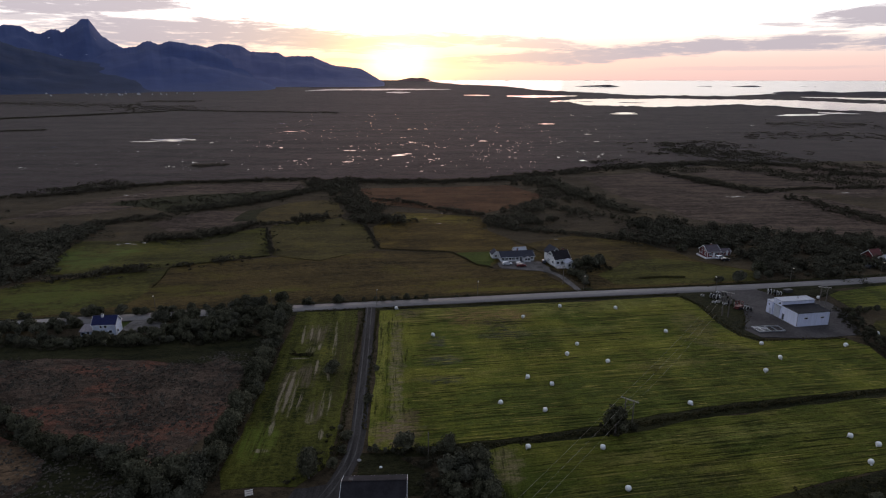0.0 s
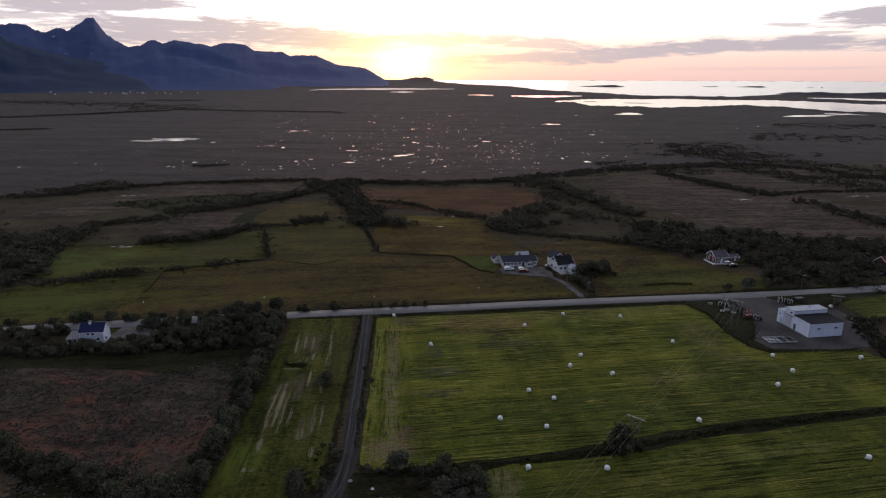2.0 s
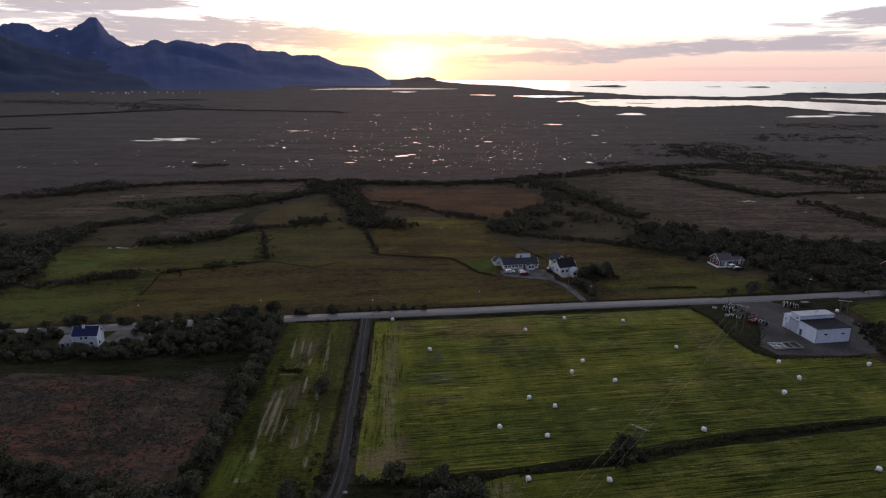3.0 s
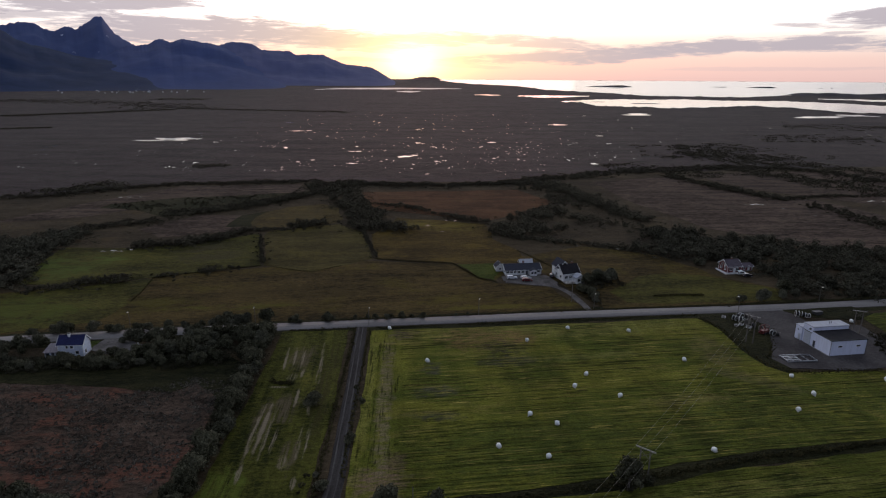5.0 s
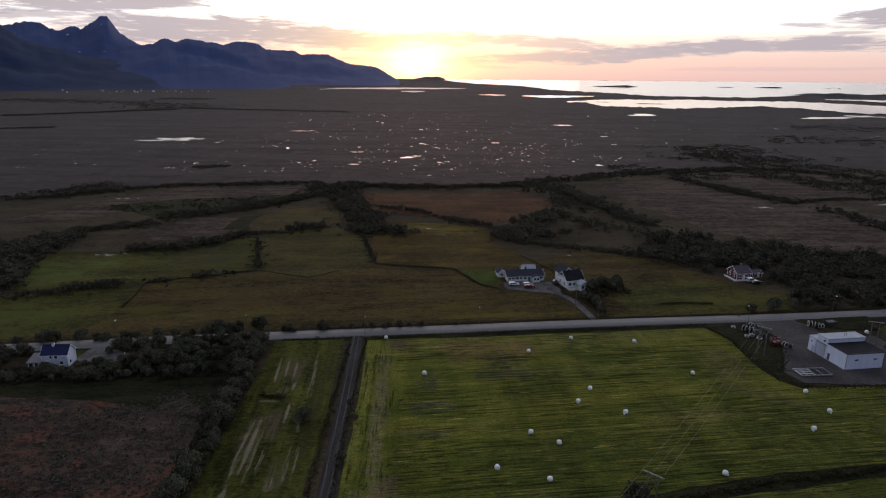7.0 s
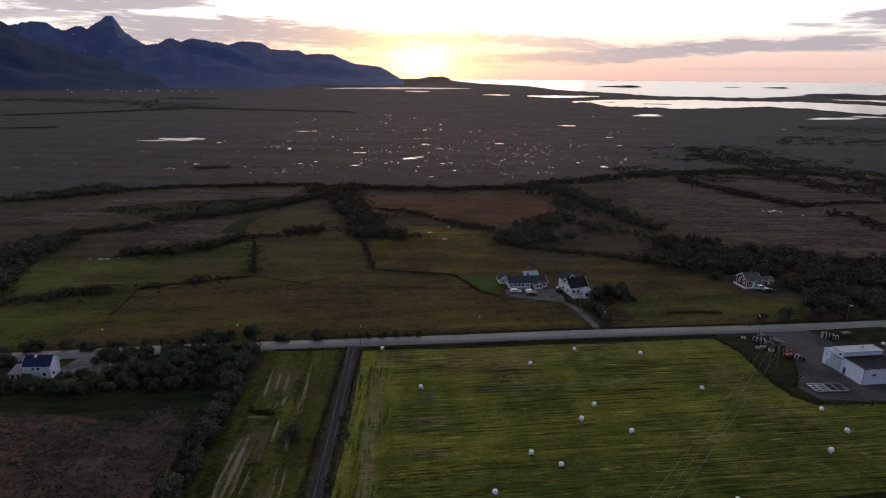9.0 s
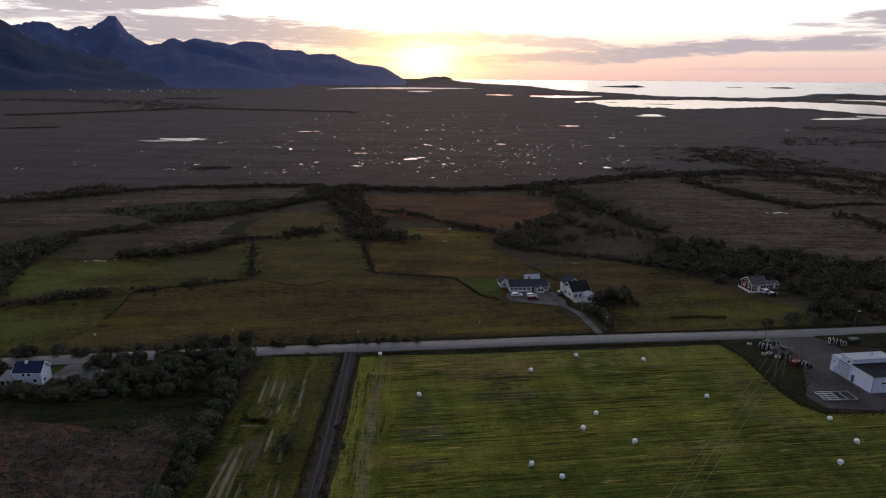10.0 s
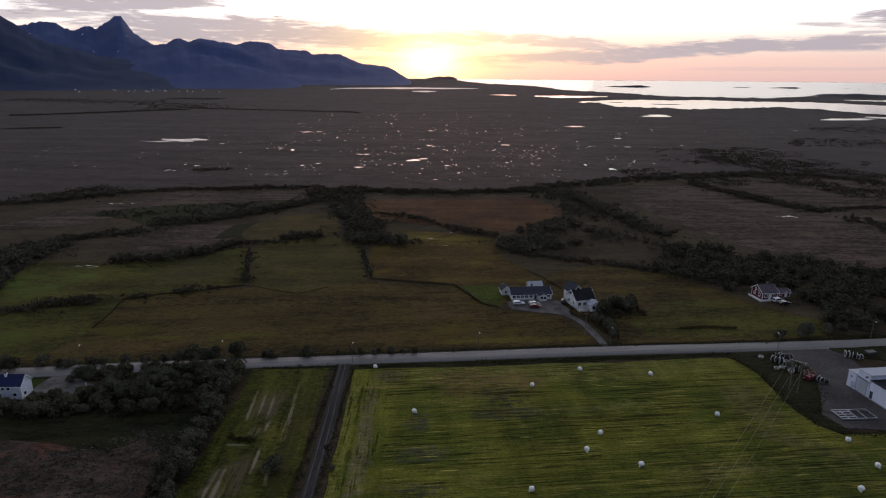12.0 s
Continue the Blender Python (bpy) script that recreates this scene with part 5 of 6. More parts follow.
belt("east_belt", scatter_area([(23, 334), (28, 358), (52, 388), (70, 408), (79, 381), (85, 355), (68, 346), (39, 323)], 3.1, 4.3, 12, 0.2) + scatter_line([(76, 494), (93, 453), (104, 410), (109, 382), (121, 368)], 0.6, 7, 4.4, 21, 1.15) + scatter_area([(45, 496), (82, 502), (104, 420), (86, 396), (68, 432)], 4.0, 3.4, 69, 0.3)
     + scatter_line([(30, 330), (43, 324), (67, 315), (91, 305), (106, 296)], 1.2, 3.0, 2.6, 22, 1.3) + scatter_line([(78, 378), (98, 362), (112, 350)], 1.6, 9, 2.4, 24, 1.5),
     "dark birch thicket behind the houses", 130, 0.25, 4)
belt("east_wood", scatter_area([(91, 304), (102, 322), (111, 340), (124, 348), (137, 335), (160, 323), (190, 310), (245, 300), (255, 276), (235, 252), (210, 245), (172, 241), (142, 238.5), (140, 258), (139, 275), (118, 284), (106, 294)], 3.7, 5.4, 13, 0.2),
     "dense dark birch wood behind the red house", 240, 0.30, 5, LEAF_HEDGE)
belt("east_hedges", scatter_line([(190, 545), (200, 528), (214, 487), (226, 462), (237, 439)], 0.8, 8, 3.2, 15, 1.4, 0.1) + scatter_line([(237, 439), (262, 452), (300, 456), (380, 470)], 1.4, 3, 2.2, 16, 1.4, 0.25)
     + scatter_line([(245, 423), (253, 395), (254, 364), (262, 335), (280, 310)], 1.0, 8, 2.8, 70, 1.4, 0.15) + scatter_line([(280, 520), (420, 530)], 2.2, 3, 3.0, 18), "dark birch scrub lines among the eastern pastures", 80, 0.36, 6)
belt("west_wood", scatter_area([(-224, 303), (-203, 318), (-190, 326), (-187, 300), (-179, 272), (-170, 249), (-174, 232), (-190, 226), (-215, 250), (-250, 282), (-300, 340), (-290, 372), (-262, 340), (-240, 318)], 3.3, 5.0, 19, 0.12),
     "dark willow wood west of the meadows", 200, 0.30, 7, LEAF_HEDGE)


def moor_line(a, b, gap, wide, height, seed):
    p, q = far_place(*a), far_place(*b)
    return [(x, y, land_height(math.hypot(x - EYE_X, y - EYE_Y)), w * 1.6, h) for x, y, _, w, h in scatter_line([(p.x, p.y), (q.x, q.y)], gap, wide, height, seed)]


scrub = []
for a, b, gap, wide, seed in (((20, -6.2), (37, -6.9), 1.6, 50, 31), ((23, -7.2), (37, -8.2), 1.5, 34, 32), ((26, -4.6), (37, -4.2), 3, 90, 33), ((-37.2, -2.92), (-25, -2.65), 1.6, 26, 34), ((-37.4, -3.86), (-34, -3.9), 1.5, 12, 35), ((-26.4, -2.15), (-24.6, -2.6), 1.5, 150, 43), ((-26, -1.75), (-22.2, -1.83), 2.0, 60, 44),
                              ((28, -3.5), (36, -3.4), 3, 80, 36), ((21, -5.4), (27, -6.4), 1.2, 80, 37), ((-37, -1.72), (-26.6, -2.12), 2.2, 120, 38), ((-24.4, -2.56), (-9.8, -2.98), 3.0, 26, 39), ((14, -7.6), (24, -7.9), 2.4, 30, 40),
                              ((-36, -9.0), (-30, -8.7), 2.0, 18, 41), ((-24, -7.6), (-21, -7.6), 2.5, 14, 42)):
    scrub += [(x, y, z, w * 3.0, h * 0.42) for x, y, z, w, h in moor_line(a, b, gap * 0.75, wide, 3.6, seed)]
v, f = foliage(scrub, 34, 0.7, 8, lobes=4, core=0.0)
tagged(raw_mesh("moor_scrub", v, f, LEAF_FAR), "low dark scrub in streaks over the moor", "scrub", kind="stuff")


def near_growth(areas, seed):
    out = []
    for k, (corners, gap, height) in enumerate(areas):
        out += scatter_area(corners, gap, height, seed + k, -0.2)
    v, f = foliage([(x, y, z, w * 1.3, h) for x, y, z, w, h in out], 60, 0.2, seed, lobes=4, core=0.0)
    return tagged(raw_mesh("thicket_undergrowth", v, f, LEAF_UNDER_SHADE), "low undergrowth of the willow thickets, coloured dark as shaded gaps", "undergrowth", kind="stuff")


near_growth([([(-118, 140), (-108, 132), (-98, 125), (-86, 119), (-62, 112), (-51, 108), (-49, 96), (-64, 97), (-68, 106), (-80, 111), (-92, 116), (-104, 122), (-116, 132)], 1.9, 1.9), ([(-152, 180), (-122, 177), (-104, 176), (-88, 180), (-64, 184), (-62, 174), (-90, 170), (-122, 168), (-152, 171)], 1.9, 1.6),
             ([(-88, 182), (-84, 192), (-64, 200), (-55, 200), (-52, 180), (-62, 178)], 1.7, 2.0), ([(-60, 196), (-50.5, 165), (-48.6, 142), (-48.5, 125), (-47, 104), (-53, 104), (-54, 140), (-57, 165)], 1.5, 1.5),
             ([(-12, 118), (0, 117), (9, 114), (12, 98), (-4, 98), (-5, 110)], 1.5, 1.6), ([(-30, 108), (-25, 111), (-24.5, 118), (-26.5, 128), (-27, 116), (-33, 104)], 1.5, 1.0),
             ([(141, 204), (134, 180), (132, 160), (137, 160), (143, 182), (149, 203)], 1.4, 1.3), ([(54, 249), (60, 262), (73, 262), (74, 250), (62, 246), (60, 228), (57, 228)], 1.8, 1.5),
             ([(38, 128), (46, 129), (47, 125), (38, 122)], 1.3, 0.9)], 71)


def tufts(name, spots, size, leaves, mat, label, seed):
    v, f = foliage(spots, leaves, size, seed, lobes=3, core=0.0, level=1.2)
    return tagged(raw_mesh(name, v, f, mat), label, "grass", kind="stuff")


rng = random.Random(3)
heath_spots = []
while len(heath_spots) < 5200:
    x, y = rng.uniform(-150, -56), rng.uniform(96, 168)
    if wander(x, y, 9, 4) > rng.uniform(-0.5, 0.3) and y < 161 + 4 * wander(x, y, 14, 8) + max(0.0, x + 82) * 0.3:
        heath_spots.append((x, y, 0, rng.uniform(0.35, 1.1), rng.uniform(0.15, 0.32)))
tufts("heath_tussocks", heath_spots, 0.2, 20, TUFT_HEATH, "grey-brown heather and grass tussocks on the heath", 1)
ditch = scatter_line([(-14, 115.8), (8, 118.6), (21, 121), (37, 124.8), (48, 127.6), (67, 133.6), (92, 139), (128, 146)], 0.25, 1.1, 0.75, 41)
ditch += scatter_line([(-46, 166), (-39.6, 164.6)], 0.22, 0.9, 1.0, 56)
ditch += scatter_line([(128, 110), (96, 108), (78, 103), (61, 97.5), (44, 92)], 0.5, 3.0, 1.0, 42)
tufts("ditch_growth", ditch, 0.2, 26, TUFT, "dark rough grass and weeds along the field ditch", 2)
edge = scatter_line([(-28.3, 203), (-26.5, 168), (-24.2, 130), (-23.8, 112)], 0.4, 0.8, 0.55, 43) + scatter_line([(-23.4, 203), (-21.6, 168), (-18.9, 125)], 0.4, 0.6, 0.5, 44)
edge += scatter_line([(-52, 207.7), (14, 217.5), (48, 222.5), (106, 229.5), (186, 242)], 0.45, 1.0, 0.6, 45) + scatter_line([(-50, 200.6), (-28, 203.5)], 0.4, 0.8, 0.5, 46)
edge += scatter_line([(-22, 204), (14, 209), (46, 213.5), (92, 219.6)], 0.4, 0.8, 0.5, 47) + scatter_line([(-32, 284), (-16, 281), (4, 278.5), (15, 257.5), (22, 253.5)], 0.35, 0.45, 0.75, 48) + scatter_line([(82, 238.5), (92, 240.5), (102, 240)], 0.25, 0.9, 0.7, 49) + scatter_line([(-74, 269), (-57, 263), (-46, 273)], 0.9, 0.3, 0.4, 50) + scatter_line([(-81.5, 271.5), (-94, 266), (-112, 258), (-121, 252.5)], 0.35, 0.35, 0.6, 51) + scatter_line([(-120.5, 250), (-117, 235), (-116, 225)], 0.7, 0.3, 0.4, 55) + scatter_line([(35, 302), (44, 285), (50, 270)], 0.9, 0.5, 0.5, 52) + scatter_line([(91, 216.5), (94.6, 208), (95.2, 190), (96.8, 181), (101.5, 176.2), (115, 177.4), (130, 178.4)], 0.3, 1.4, 0.5, 53) + scatter_line([(100, 185), (107, 197), (111, 209), (108, 221)], 0.4, 1.6, 0.45, 54)
tufts("verge_growth", edge, 0.2, 22, TUFT, "dark rough grass along road verges and field edges", 3)


# ---- buildings ----
def on_face(bm, face, length, depth):
    """Turn a thing built in front of the wall y = 0 to the named wall of a house."""
    turn = {"front": (0, (0, -depth / 2)), "back": (180, (0, depth / 2)), "left": (-90, (-length / 2, 0)), "right": (90, (length / 2, 0))}[face]
    bm.transform(Matrix.Translation((*turn[1], 0)) @ Matrix.Rotation(radians(turn[0]), 4, "Z"))
    return bm


def window(house, face, x, z, w, h, length, depth, trim):
    bm = bmesh.new()
    t = 0.11
    for x0, x1, z0, z1 in ((x - w / 2 - t, x + w / 2 + t, z + h, z + h + t), (x - w / 2 - t, x + w / 2 + t, z - t, z), (x - w / 2 - t, x - w / 2, z, z + h), (x + w / 2, x + w / 2 + t, z, z + h)):
        add_box(bm, x0, x1, -0.07, 0.02, z0, z1)
    if w > 0.9:
        add_box(bm, x - 0.03, x + 0.03, -0.055, 0.01, z, z + h)
    win = part("window", on_face(bm, face, length, depth), trim, house)
    part("pane", on_face(box(x - w / 2, x + w / 2, -0.025, 0.01, z, z + h), face, length, depth), GLASS_DARK, win, "dark window glass")
    part("sill", on_face(box(x - w / 2 - 0.15, x + w / 2 + 0.15, -0.13, 0.0, z - t - 0.05, z - t), face, length, depth), trim, win)


def door(house, face, x, w, h, length, depth, mat, z=0.3):
    d = part("door", on_face(box(x - w / 2, x + w / 2, -0.06, 0.02, z, z + h, 0.01), face, length, depth), mat, house)
    bm = bmesh.new()
    for x0, x1, z0, z1 in ((x - w / 2 - 0.1, x - w / 2, z, z + h + 0.1), (x + w / 2, x + w / 2 + 0.1, z, z + h + 0.1), (x - w / 2, x + w / 2, z + h, z + h + 0.1)):
        add_box(bm, x0, x1, -0.08, 0.02, z0, z1)
    part("door_frame", on_face(bm, face, length, depth), TRIM_WHITE, d)
    part("handle", on_face(box(x + w * 0.36, x + w * 0.42, -0.11, -0.06, z + 0.95, z + 1.05), face, length, depth), STEEL, d, "metal door handle")


def house(name, m, length, depth, eave, ridge, wall, roof, label, windows=(), doors=(), chimney=None, trim=None, over=0.45, plinth=0.35, category="house"):
    """A gabled wooden house: ridge along x, front towards -y, the foot of its middle at the pose m."""
    trim = trim or TRIM_WHITE
    ob = tagged(holder(name, m), label, category)
    hd = depth / 2
    turn = Matrix.Rotation(radians(-90), 4, "Z")
    bm = prism([(-hd, plinth), (hd, plinth), (hd, eave), (0, ridge), (-hd, eave)], -length / 2, length / 2)
    bm.transform(turn)
    part("wall", bm, wall, ob)
    part("plinth", box(-length / 2 + 0.05, length / 2 - 0.05, -hd + 0.05, hd - 0.05, -0.3, plinth), STONE_BASE, ob, "concrete plinth")
    slope = (ridge - eave) / hd
    for s in (-1, 1):
        out = [(0.0, ridge + 0.03), (s * (hd + over), eave - slope * over + 0.03), (s * (hd + over), eave - slope * over + 0.2), (0.0, ridge + 0.22)]
        bm = prism(out, -length / 2 - over, length / 2 + over)
        bm.transform(turn)
        slab = part("roof", bm, roof, ob)
        bm = bmesh.new()
        y_e = -s * (hd + over + 0.06)
        add_rod(bm, (-length / 2 - over, y_e, eave - slope * over + 0.08), (length / 2 + over, y_e, eave - slope * over + 0.08), 0.07, None, 6)
        part("gutter", bm, trim, slab, "white roof gutter")
        for e in (-1, 1):
            board = [(0.0, ridge - 0.08), (s * (hd + over), eave - slope * over - 0.08), (s * (hd + over), eave - slope * over + 0.22), (0.0, ridge + 0.24)]
            xx = e * (length / 2 + over)
            bm = prism(board, min(-xx, -xx + e * -0.06), max(-xx, -xx + e * -0.06))
            bm.transform(turn)
            part("bargeboard", bm, trim, slab, "white bargeboard")
    part("ridge_cap", box(-length / 2 - over, length / 2 + over, -0.14, 0.14, ridge + 0.17, ridge + 0.28), roof, ob)
    for cx in (-length / 2, length / 2):
        for cy in (-hd, hd):
            part("corner_board", box(cx - 0.09, cx + 0.09, cy - 0.09, cy + 0.09, plinth, eave - 0.05), trim, ob)
    for face, x, z, w, h in windows:
        window(ob, face, x, z, w, h, length, depth, trim)
    for face, x, w, h, mat in doors:
        door(ob, face, x, w, h, length, depth, mat, plinth)
    if chimney:
        cx, cy, top = chimney
        stack = part("chimney", box(cx - 0.32, cx + 0.32, cy - 0.32, cy + 0.32, eave, top, 0.02), BRICK_RED if trim is TRIM_WHITE and roof is not ROOF_BLUE else TRIM_WHITE, ob, "chimney stack")
        part("chimney_cap", box(cx - 0.42, cx + 0.42, cy - 0.42, cy + 0.42, top, top + 0.12), IRON_DARK, stack)
    return ob


def lean_to(name, parent, x0, x1, y0, y1, low, high, wall, roof):
    """A wing with a single slope, high towards +y, joined to a house."""
    bm = prism([(y0, 0.0), (y1, 0.0), (y1, high), (y0, low)], x0, x1)
    bm.transform(Matrix(((0, 1, 0, 0), (1, 0, 0, 0), (0, 0, 1, 0), (0, 0, 0, 1))))
    bmesh.ops.recalc_face_normals(bm, faces=bm.faces)
    wing = part(name, bm, wall, parent)
    k = (high - low) / (y1 - y0)
    bm = prism([(y0 - 0.35, low - 0.35 * k + 0.02), (y1 + 0.1, high + 0.1 * k + 0.02), (y1 + 0.1, high + 0.1 * k + 0.17), (y0 - 0.35, low - 0.35 * k + 0.17)], x0 - 0.3, x1 + 0.3)
    bm.transform(Matrix(((0, 1, 0, 0), (1, 0, 0, 0), (0, 0, 1, 0), (0, 0, 0, 1))))
    bmesh.ops.recalc_face_normals(bm, faces=bm.faces)
    part("wing_roof", bm, roof, wing)
    return wing


# the long single-storey house
long_house = house("long_house", pose(33.5, 266.6, 0, 0, 0, 8.5), 15.4, 8.0, 2.45, 3.95, WHITE_BOARD, ROOF_SLATE, "long white single-storey house with a dark slate roof",
                   [("front", x, 1.15, 1.15, 0.95) for x in (-6.8, -5.2, -3.6, -2.0, -0.2)] + [("front", 6.6, 1.15, 1.2, 0.95), ("left", -1.5, 1.1, 1.2, 1.0), ("left", 2.0, 1.1, 1.2, 1.0), ("right", 0, 1.1, 1.2, 1.0)],
                   [("front", 1.5, 0.95, 2.05, DOOR_DARK)], (1.0, 0.6, 5.0))
bm = prism([(2.6, 0.2), (5.6, 0.2), (5.6, 2.45), (4.1, 3.1), (2.6, 2.45)], -5.8, -3.95)
porch = part("porch", bm, WHITE_BOARD, long_house, "projecting white gabled entrance")
for s in (-1, 1):
    bm = prism([(4.1, 3.15), (4.1 + s * 1.8, 2.37), (4.1 + s * 1.8, 2.51), (4.1, 3.29)], -6.1, -3.2)
    part("porch_roof", bm, ROOF_SLATE, porch)
add_win = [(3.5, 0.9), (4.8, 0.9)]
for x, w in add_win:
    win = part("porch_window", box(x - w / 2 - 0.08, x + w / 2 + 0.08, -5.86, -5.8, 1.05, 2.1), TRIM_WHITE, porch)
    part("pane", box(x - w / 2, x + w / 2, -5.885, -5.86, 1.13, 2.02), GLASS_DARK, win)
house("rear_wing", pose(36.2, 273.4, 0, 0, 0, 8.5), 5.0, 4.8, 2.3, 3.9, WHITE_BOARD, ROOF_PALE, "white rear annexe with a pale sheet roof behind the long house", [("left", 0, 1.2, 1.1, 0.9)], category="annexe")
house("side_shed", pose(24.2, 269.2, 0, 0, 0, 98.5), 4.2, 3.2, 2.2, 3.7, WHITE_BOARD, ROOF_SLATE, "small white gabled shed beside the long house", [("left", 0, 1.0, 0.8, 0.8)], category="shed")

# the tall gabled house
gable = house("gabled_house", pose(52.0, 258.8, 0, 0, 0, 18.0), 7.4, 7.4, 3.7, 6.4, WHITE_BOARD, ROOF_FELT, "white wooden house with a dark roof and a tall cross gable",
              [("left", -2.0, 1.3, 1.1, 1.2), ("left", 1.6, 1.3, 1.1, 1.2), ("left", -1.1, 4.2, 0.9, 1.1), ("left", 1.1, 4.2, 0.9, 1.1), ("front", -2.3, 1.4, 1.2, 1.1), ("front", -0.4, 1.4, 1.0, 1.1), ("right", 0, 4.2, 1.0, 1.1)],
              [], (2.2, 0.5, 7.3))
bm = prism([(-3.68, 0.2), (1.1, 0.2), (1.1, 5.2), (-1.3, 7.7), (-3.68, 5.2)], 0.3, 6.6)
cross = part("cross_gable", bm, WHITE_BOARD, gable, "white cross gable wing")
for s in (-1, 1):
    part("cross_gable_roof", prism([(-1.3, 7.73), (-1.3 + s * 2.8, 4.82), (-1.3 + s * 2.8, 5.0), (-1.3, 7.92)], -0.1, 6.9), ROOF_SLATE, cross)
    part("bargeboard", prism([(-1.3, 7.60), (-1.3 + s * 2.8, 4.68), (-1.3 + s * 2.8, 4.98), (-1.3, 7.90)], -0.16, -0.1), TRIM_WHITE, cross)
part("gable_window", box(-1.8, -0.8, 0.24, 0.3, 6.15, 6.95), GLASS_DARK, cross)
deck = part("veranda", box(-3.8, 3.6, -6.6, -4.1, -0.1, 0.55), DECK, gable, "pale timber veranda")
for x in (-3.7, -1.9, 0.0):
    part("railing_post", box(x - 0.05, x + 0.05, -6.55, -6.45, 0.55, 1.5), TRIM_WHITE, deck)
part("railing", box(-3.75, 0.05, -6.54, -6.46, 1.42, 1.5), TRIM_WHITE, deck)
part("railing", box(-3.75, 0.05, -6.53, -6.47, 0.95, 1.03), TRIM_WHITE, deck)
bm = prism([(0.4, 0.0), (4.2, 0.0), (4.2, 2.7), (2.3, 3.7), (0.4, 2.7)], -7.4, -4.1)
wing = part("porch", bm, WHITE_BOARD, gable, "white gabled entrance wing")
for s in (-1, 1):
    part("porch_roof", prism([(2.3, 3.73), (2.3 + s * 2.35, 2.48), (2.3 + s * 2.35, 2.64), (2.3, 3.92)], -7.8, -4.0), ROOF_PALE, wing, "pale porch roof")
part("porch_window", box(1.0, 2.0, -7.44, -7.4, 1.0, 2.2), GLASS_DARK, wing)
part("porch_door", box(2.6, 3.5, -7.45, -7.4, 0.05, 2.1), DOOR_DARK, wing)

# the red house
red = house("red_house", pose(126.0, 272.4, 0, 0, 0, 9.5), 6.2, 6.6, 3.2, 5.3, RED_BOARD, ROOF_MAUVE, "small dark red wooden house with white trim",
            [("front", 1.4, 1.4, 1.3, 1.1), ("front", -1.6, 1.4, 1.1, 1.1), ("left", -1.5, 1.3, 1.0, 1.1), ("left", 1.4, 1.3, 1.0, 1.1), ("left", -1.0, 3.1, 0.7, 0.7), ("left", 1.0, 3.1, 0.7, 0.7)], [("front", 0.0, 0.9, 2.05, TRIM_WHITE)], (0.6, 0.4, 6.0))
deck = part("terrace", box(-4.7, 1.2, -4.7, -3.3, -0.1, 0.35), DECK, red, "pale timber terrace")
part("terrace_side", box(-4.7, -3.4, -3.3, 3.0, -0.1, 0.35), DECK, deck)
for bm in (box(-4.7, 1.2, -4.72, -4.64, 0.30, 0.9), box(-4.72, -4.64, -4.7, 3.0, 0.30, 0.9)):
    part("terrace_railing", bm, TRIM_WHITE, deck, "white boarded railing")
for x in (-4.6, -2.7, -0.8, 1.1):
    part("railing_post", box(x - 0.06, x + 0.06, -4.68, -4.58, 0.3, 0.96), TRIM_WHITE, deck)
shed = house("garden_shed", pose(132.9, 274.6, 0, 0, 0, 9.5), 5.6, 4.2, 2.1, 3.0, RED_BOARD, ROOF_MAUVE, "low dark red shed beside the red house", [("front", -1.0, 1.0, 0.9, 0.8)], [("front", 1.2, 0.9, 1.95, TRIM_WHITE)], category="shed")

# the white house by the thicket
white = house("white_house", pose(-109.7, 181.4, 0, 0, 0, 6.0), 7.1, 4.4, 4.1, 6.1, BLUE_WHITE, ROOF_BLUE, "white two-storey house with a dark blue roof",
              [("front", -1.0, 2.9, 0.6, 0.8), ("front", 0.4, 2.9, 0.8, 0.8), ("front", 1.8, 1.1, 0.9, 0.9), ("front", -2.0, 1.1, 0.9, 0.9), ("right", -0.9, 0.9, 0.9, 1.0)], [], (-0.8, -0.2, 6.9), over=0.3)
wing = lean_to("lean_to", white, -7.3, -3.6, -2.6, 1.6, 2.0, 2.9, BLUE_WHITE, ROOF_DULL)
part("lean_to_window", box(-7.0, -6.0, -2.65, -2.6, 0.8, 1.7), GLASS_DARK, wing)
part("lean_to_door", box(-5.4, -4.6, -2.66, -2.6, 0.05, 1.95), DOOR_DARK, wing)

# the house under the first stretch of the flight
south = house("south_house", pose(-13.5, 101.0, 0, 0, 0, 2.5), 12.0, 6.4, 2.8, 4.0, WHITE_BOARD, ROOF_FELT, "white single-storey house with a dark felt roof", [("front", -4.5, 1.1, 1.2, 1.0), ("front", -2.6, 1.1, 1.2, 1.0), ("front", 2.0, 1.1, 1.6, 1.0), ("left", 0, 1.1, 1.1, 1.0)],
              [("front", 0, 0.95, 2.05, DOOR_DARK)], (-4.6, 0.3, 4.4), category="house")

# the house at the eastern end
house("east_barn", pose(197.8, 265.0, 0, 0, 0, 22), 6.4, 5.4, 3.0, 5.4, RED_BOARD, ROOF_RED, "dark red outbuilding with a red tiled roof", [("front", 0, 1.2, 1.0, 1.0)], category="outbuilding")
house("east_house", pose(199.0, 256.0, 0, 0, 0, 22), 9.0, 7.0, 3.2, 5.6, WHITE_BOARD, ROOF_PALE, "white house with a pale roof at the road", [("front", -2.8, 1.1, 1.3, 1.1), ("front", -0.6, 1.1, 1.3, 1.1), ("left", -1.2, 1.1, 1.2, 1.1), ("left", 1.2, 1.1, 1.2, 1.1)], [("front", 1.6, 0.95, 2.05, DOOR_DARK)])

# ---- the white barn and its yard ----
BARN = pose(119.0, 187.3, 0, 0, 0, 9.5)
barn = tagged(holder("barn", BARN), "white flat-roofed sheet-metal workshop with a dark roof", "workshop")
